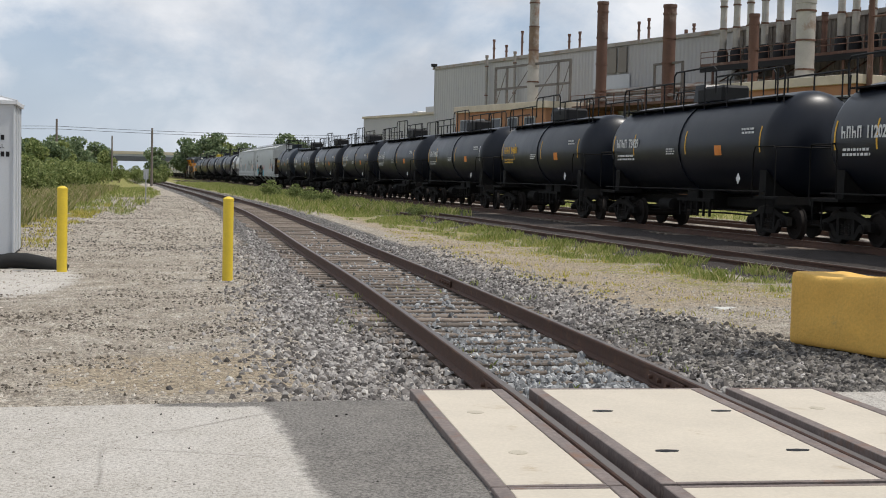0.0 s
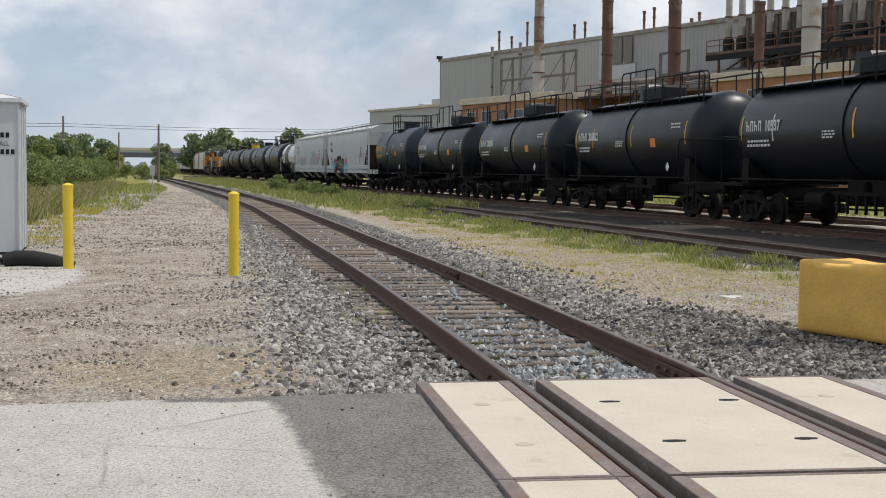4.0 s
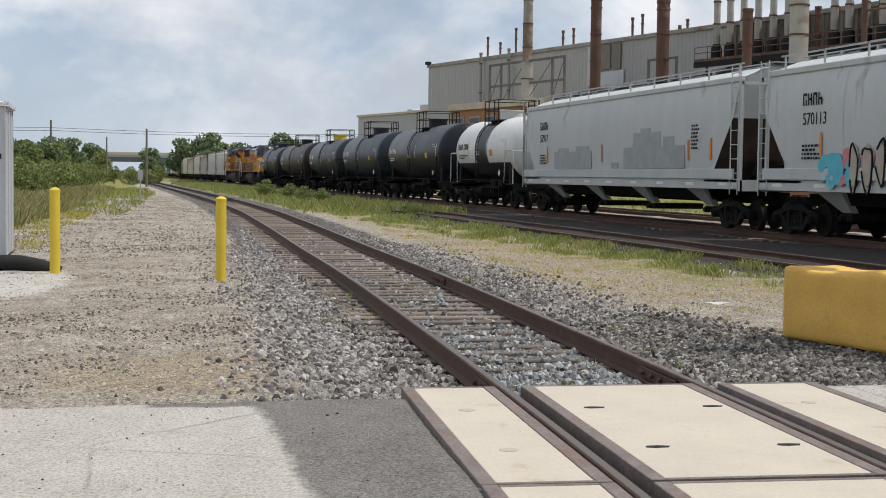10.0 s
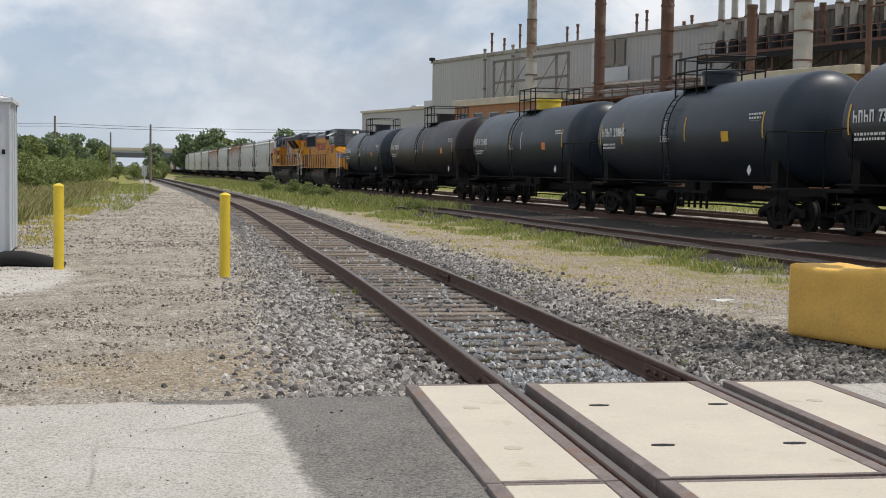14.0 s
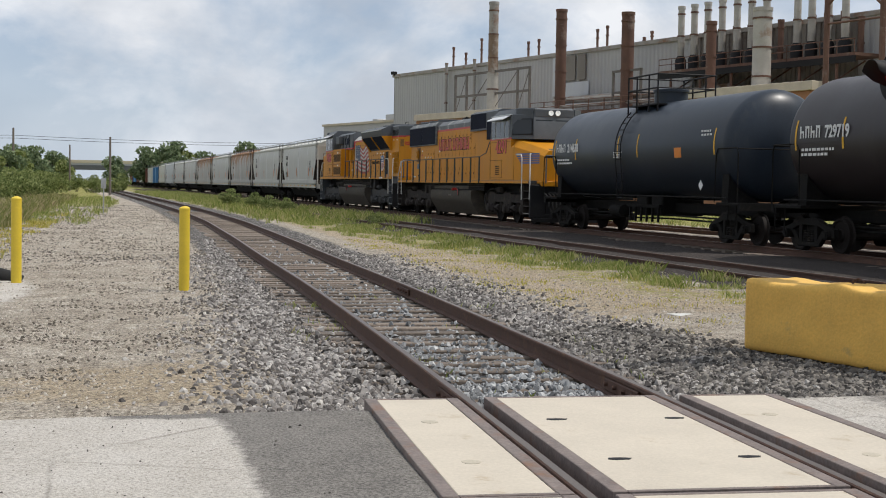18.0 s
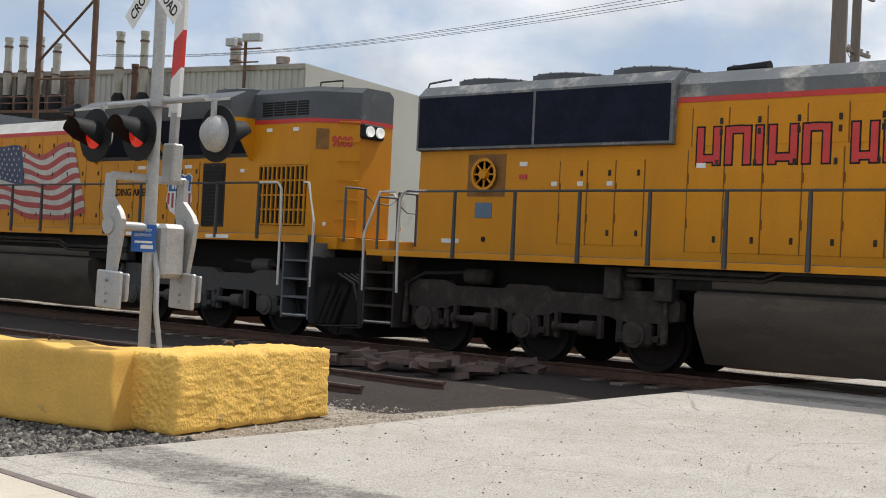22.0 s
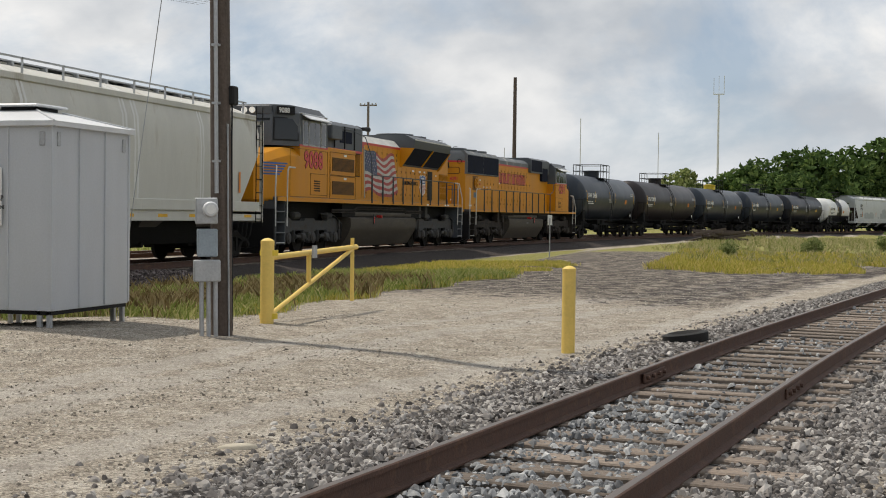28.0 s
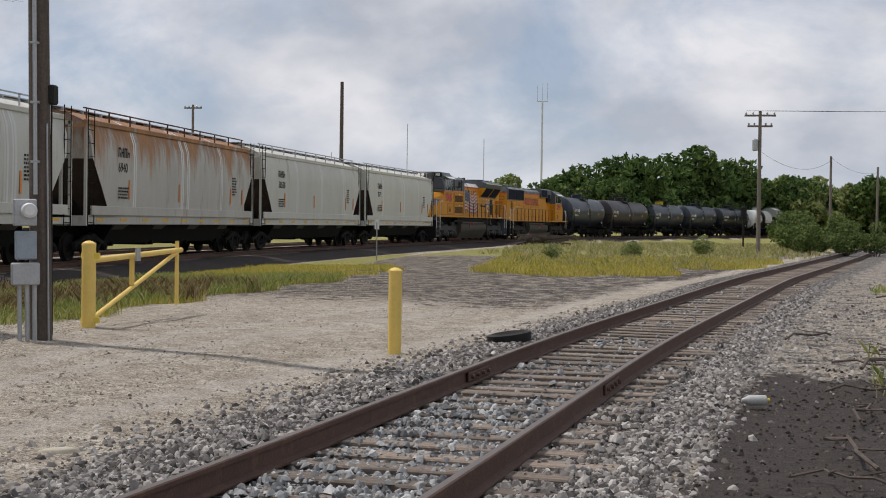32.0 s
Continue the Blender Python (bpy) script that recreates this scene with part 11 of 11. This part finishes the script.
def tree(name, label, height, width, seed, leaves, size, leaf_mat, trunk=True):
    r = random.Random(seed)
    t = thing(name, label, "tree" if trunk else "bush", "trees and bushes round the yard")
    lobes = []
    n_l = 9 if trunk else 6
    for i in range(n_l):
        a = 2 * math.pi * i / n_l + r.uniform(-0.4, 0.4)
        q = r.uniform(0.25, 0.62) * width / 2
        z = height * (r.uniform(0.2, 0.78) if trunk else r.uniform(0.25, 0.6))
        lobes.append((q * math.cos(a), q * math.sin(a), z, width * r.uniform(0.17, 0.29)))
    lobes.append((r.uniform(-0.1, 0.1) * width, 0, height * 0.80, width * 0.2))
    if trunk:
        s = Shape()
        s.pipe([(0, 0, -0.3), (0.05, 0.02, height * 0.2), (-0.04, 0.06, height * 0.45)], width * 0.028, 8)
        for x, y, z, rr in lobes:
            s.tube((-0.02, 0.03, height * r.uniform(0.22, 0.42)), (x * 0.85, y * 0.85, z), width * 0.014, width * 0.005, n=5)
        part("trunk", s, M_BARK, t)
    else:
        s = Shape()
        for x, y, z, rr in lobes:
            s.tube((x * 0.1, y * 0.1, -0.1), (x, y, z), 0.03, 0.01, n=5)
        part("stem", s, M_BARK, t)
    v = leaf_cloud(lobes, leaves, size, seed)
    me = bpy.data.meshes.new("crown")
    k = len(v)
    me.from_pydata(v.reshape(-1, 3).tolist(), [], (np.arange(k * 4).reshape(k, 4)).tolist())
    me.materials.append(leaf_mat)
    part("crown", me, leaf_mat, t)
    return t


kinds = [tree("tree", "broad dark green leafy tree", 10, 9, 5 + i, 2200, 0.43, M_LEAF) for i in range(3)]
kinds.append(tree("tree", "light green leafy tree", 10, 8, 15, 2000, 0.41, M_LEAFL))
# Distance haze is mixed into the leaf colour of this kind.
M_LEAFH = island_mat("hazed_far_leaves", [(0.0, (0.10, 0.14, 0.075)), (0.5, (0.19, 0.25, 0.13)), (1.0, (0.29, 0.34, 0.20))], trans=0.4)
kinds.append(tree("tree", "leafy tree far off, leaves paled for haze", 10, 8.5, 19, 2000, 0.41, M_LEAFH))
shrubs = [tree("bush", "bushy green shrub with dense small leaves", 3, 3.4, 25 + i, 1900, 0.12, M_LEAFL, False) for i in range(2)]
shrubs.append(tree("bush", "dark green leafy thicket beside the spur", 3, 3.4, 29, 2000, 0.12, M_LEAFM, False))
rnd = random.Random(9)
spots = [  # x, y, height, kind
    (13.7, -189, 9.0, 0), (9.5, -185, 10.6, 1), (5.5, -180, 11.0, 2), (1.8, -180, 11.6, 0), (-2.2, -214, 13.9, 1), (-7.4, -214, 15.0, 2), (-12.3, -224, 13.4, 0), (-15.8, -233, 11.6, 1),
    (11.5, -178, 7.6, 2), (7.2, -172, 7.8, 0), (3.6, -170, 8.2, 1), (0, -202, 9.6, 2), (-5.2, -212, 9.8, 0), (22.2, -209, 10.2, 3), (26, -215, 8.2, 3), (18.5, -200, 6.8, 3),
    (16.5, 312, 11.9, 3), (23.6, 312, 13.6, 0), (26.2, 311, 11, 2), (29.4, 312, 11, 3), (39.8, 312, 14, 1), (42.4, 312, 11.2, 3), (10.2, 312, 9.0, 3), (45.2, 312, 10.8, 0),
    (-6.2, 172, 7.0, 3), (-5.8, 141, 6.2, 3), (-6.5, 121, 5.4, 0), (-8.5, 128, 6.0, 3), (-8.4, 150, 6.6, 3), (-12, 140, 6.4, 1), (-9, 105, 4.8, 3), (30, 300, 9.5, 3), (-13.5, 250, 9.6, 3), (-9.5, 246, 10.4, 3), (-6.0, 252, 9.6, 3), (-2.8, 262, 8.8, 3), (-1.0, 240, 7.0, 3), (-17, 240, 9.8, 3), (22, 305, 8.5, 0), (38, 290, 9.5, 3), (46, 300, 10, 1)]
for i in range(34):
    spots.append((-16 - i * 1.9 + rnd.uniform(-2, 2), -232 - rnd.uniform(-8, 14), rnd.uniform(8.5, 11.8), rnd.randrange(4)))
for i in range(16):
    spots.append((-40 - i * 4 + rnd.uniform(-2, 2), 150 + rnd.uniform(-30, 60), rnd.uniform(7, 10), rnd.randrange(4)))
for i in range(26):
    spots.append((-70 + rnd.uniform(-10, 8), -140 + i * 11 + rnd.uniform(-4, 4), rnd.uniform(7, 11), rnd.randrange(4)))
used = set()
# Far up the line the paler kinds stand in for haze.
spots = [(x, y, h * 0.86, 4 if i % 3 else 3) if y > 250 else (x, y, h * 0.8, 4 if i % 2 else 3) if y > 100 and x < 0 else (x, y, h, k) for i, (x, y, h, k) in enumerate(spots)]
for x, y, h, k in spots:
    m = pose(x, y, gz(x, y) - 0.1, 0, 0, rnd.uniform(0, 360)) @ Matrix.Diagonal((h / 10, h / 10 * rnd.uniform(0.85, 1.15), h / 10, 1))
    if k not in used:
        used.add(k)
        kinds[k].matrix_basis = m
    else:
        copy_thing(kinds[k], Matrix.Identity(4)).matrix_basis = m
bushes = [(-5.2, 62, 2.6, 0), (-4.6, 70, 2.9, 1), (-3.4, 84, 3.0, 0), (-2.6, 92, 3.3, 0), (-2.2, 104, 3.4, 0), (-6.6, 70, 3.3, 0), (-7.2, 80, 3.8, 0), (-5.4, 84, 3.6, 1), (-6.0, 52, 1.6, 0), (-7.6, 60, 2.6, 1), (-4.8, 98, 3.9, 1), (-3.6, 116, 3.8, 0), (-1.2, 124, 3.4, 0), (-8.5, 70, 3.4, 0),
          (-10.0, -96, 4.2, 0), (-9.8, -86, 3.0, 1), (-11.8, -85, 3.2, 0), (-13.4, -84, 3.1, 1), (-15.5, -86, 3.4, 0), (-10.2, -103, 4.3, 1), (-10.8, -98, 3.8, 1), (-17.5, -88, 3.6, 1), (-12.5, -94, 3.9, 0), (-20, -92, 3.8, 0),
          (3.0, 170, 3.0, 0), (5.5, 190, 3.2, 0), (1.0, 185, 3.4, 1), (-1.5, 165, 3.6, 0), (-4.5, 150, 3.8, 1), (8.0, 215, 3.0, 0), (4.0, 230, 3.6, 1), (0.0, 225, 4.0, 0), (-4, 200, 4.2, 1), (-3.2, 136, 3.4, 0), (11.4, 72, 0.9, 1), (11.0, 76, 1.0, 0), (10.9, 82, 1.1, 1), (11.9, 52, 0.6, 0), (12.0, 53.4, 0.5, 1), (10.6, 92, 1.3, 0), (-3.0, -10.4, 0.75, 0), (-3.3, -11.6, 0.7, 1), (-4.6, -21.5, 0.8, 0), (-5.2, -24, 0.9, 1), (4.5, -62, 0.9, 0), (1.0, -70, 1.0, 1), (-3, -80, 1.3, 0)]
bushes = [(x - 0.9 if 40 < y < 135 and x < 0 else x, y, h * (0.72 if 40 < y < 240 and x < 6 or y < -80 and x < -5 else 1.0), 2 if y < -80 and x < -5 else k) for x, y, h, k in bushes]
placed = set()
for x, y, h, k in bushes:
    m = pose(x, y, gz(x, y) - 0.05, 0, 0, rnd.uniform(0, 360)) @ Matrix.Diagonal((h / 3 * rnd.uniform(0.9, 1.3), h / 3 * rnd.uniform(0.9, 1.3), h / 3, 1))
    if k not in placed:
        placed.add(k)
        shrubs[k].matrix_basis = m
    else:
        copy_thing(shrubs[k], Matrix.Identity(4)).matrix_basis = m
# fallen branches on the spur's bank
for x, y, a, l in ((-2.9, -17.5, 70, 2.2), (-3.2, -18.4, 95, 1.8), (-1.5, -10.4, 100, 1.4), (-2.4, -21, 60, 1.5), (-2.6, -16.8, 120, 1.4), (-4.6, -27, 80, 1.8), (-5.6, -33, 100, 2.0), (-6.4, -36, 70, 1.6), (-2.2, -14.2, 20, 0.9), (-1.3, -9.2, 150, 0.8), (-1.9, -12.6, 85, 1.1)):
    b = thing("fallen_branch", "bare dry branch lying on the ground", "branch", "fallen branches", pose(x, y, gz(x, y) + 0.04, 0, 0, a))
    part("limb", Shape().pipe([(-l / 2, 0, 0), (-l / 4, 0.08, 0.06), (0, 0.02, 0.04), (l / 4, -0.1, 0.08), (l / 2, -0.06, 0.02)], 0.009 * l + 0.003, 6), M_POLE, b)
    part("twig", Shape().pipe([(0, 0.02, 0.04), (l * 0.15, 0.14, 0.07), (l * 0.3, 0.25, 0.09)], 0.008, 5).pipe([(-l / 4, 0.08, 0.06), (-l * 0.1, -0.12, 0.08), (0, -0.22, 0.12)], 0.007, 5), M_POLE, b)
motions()
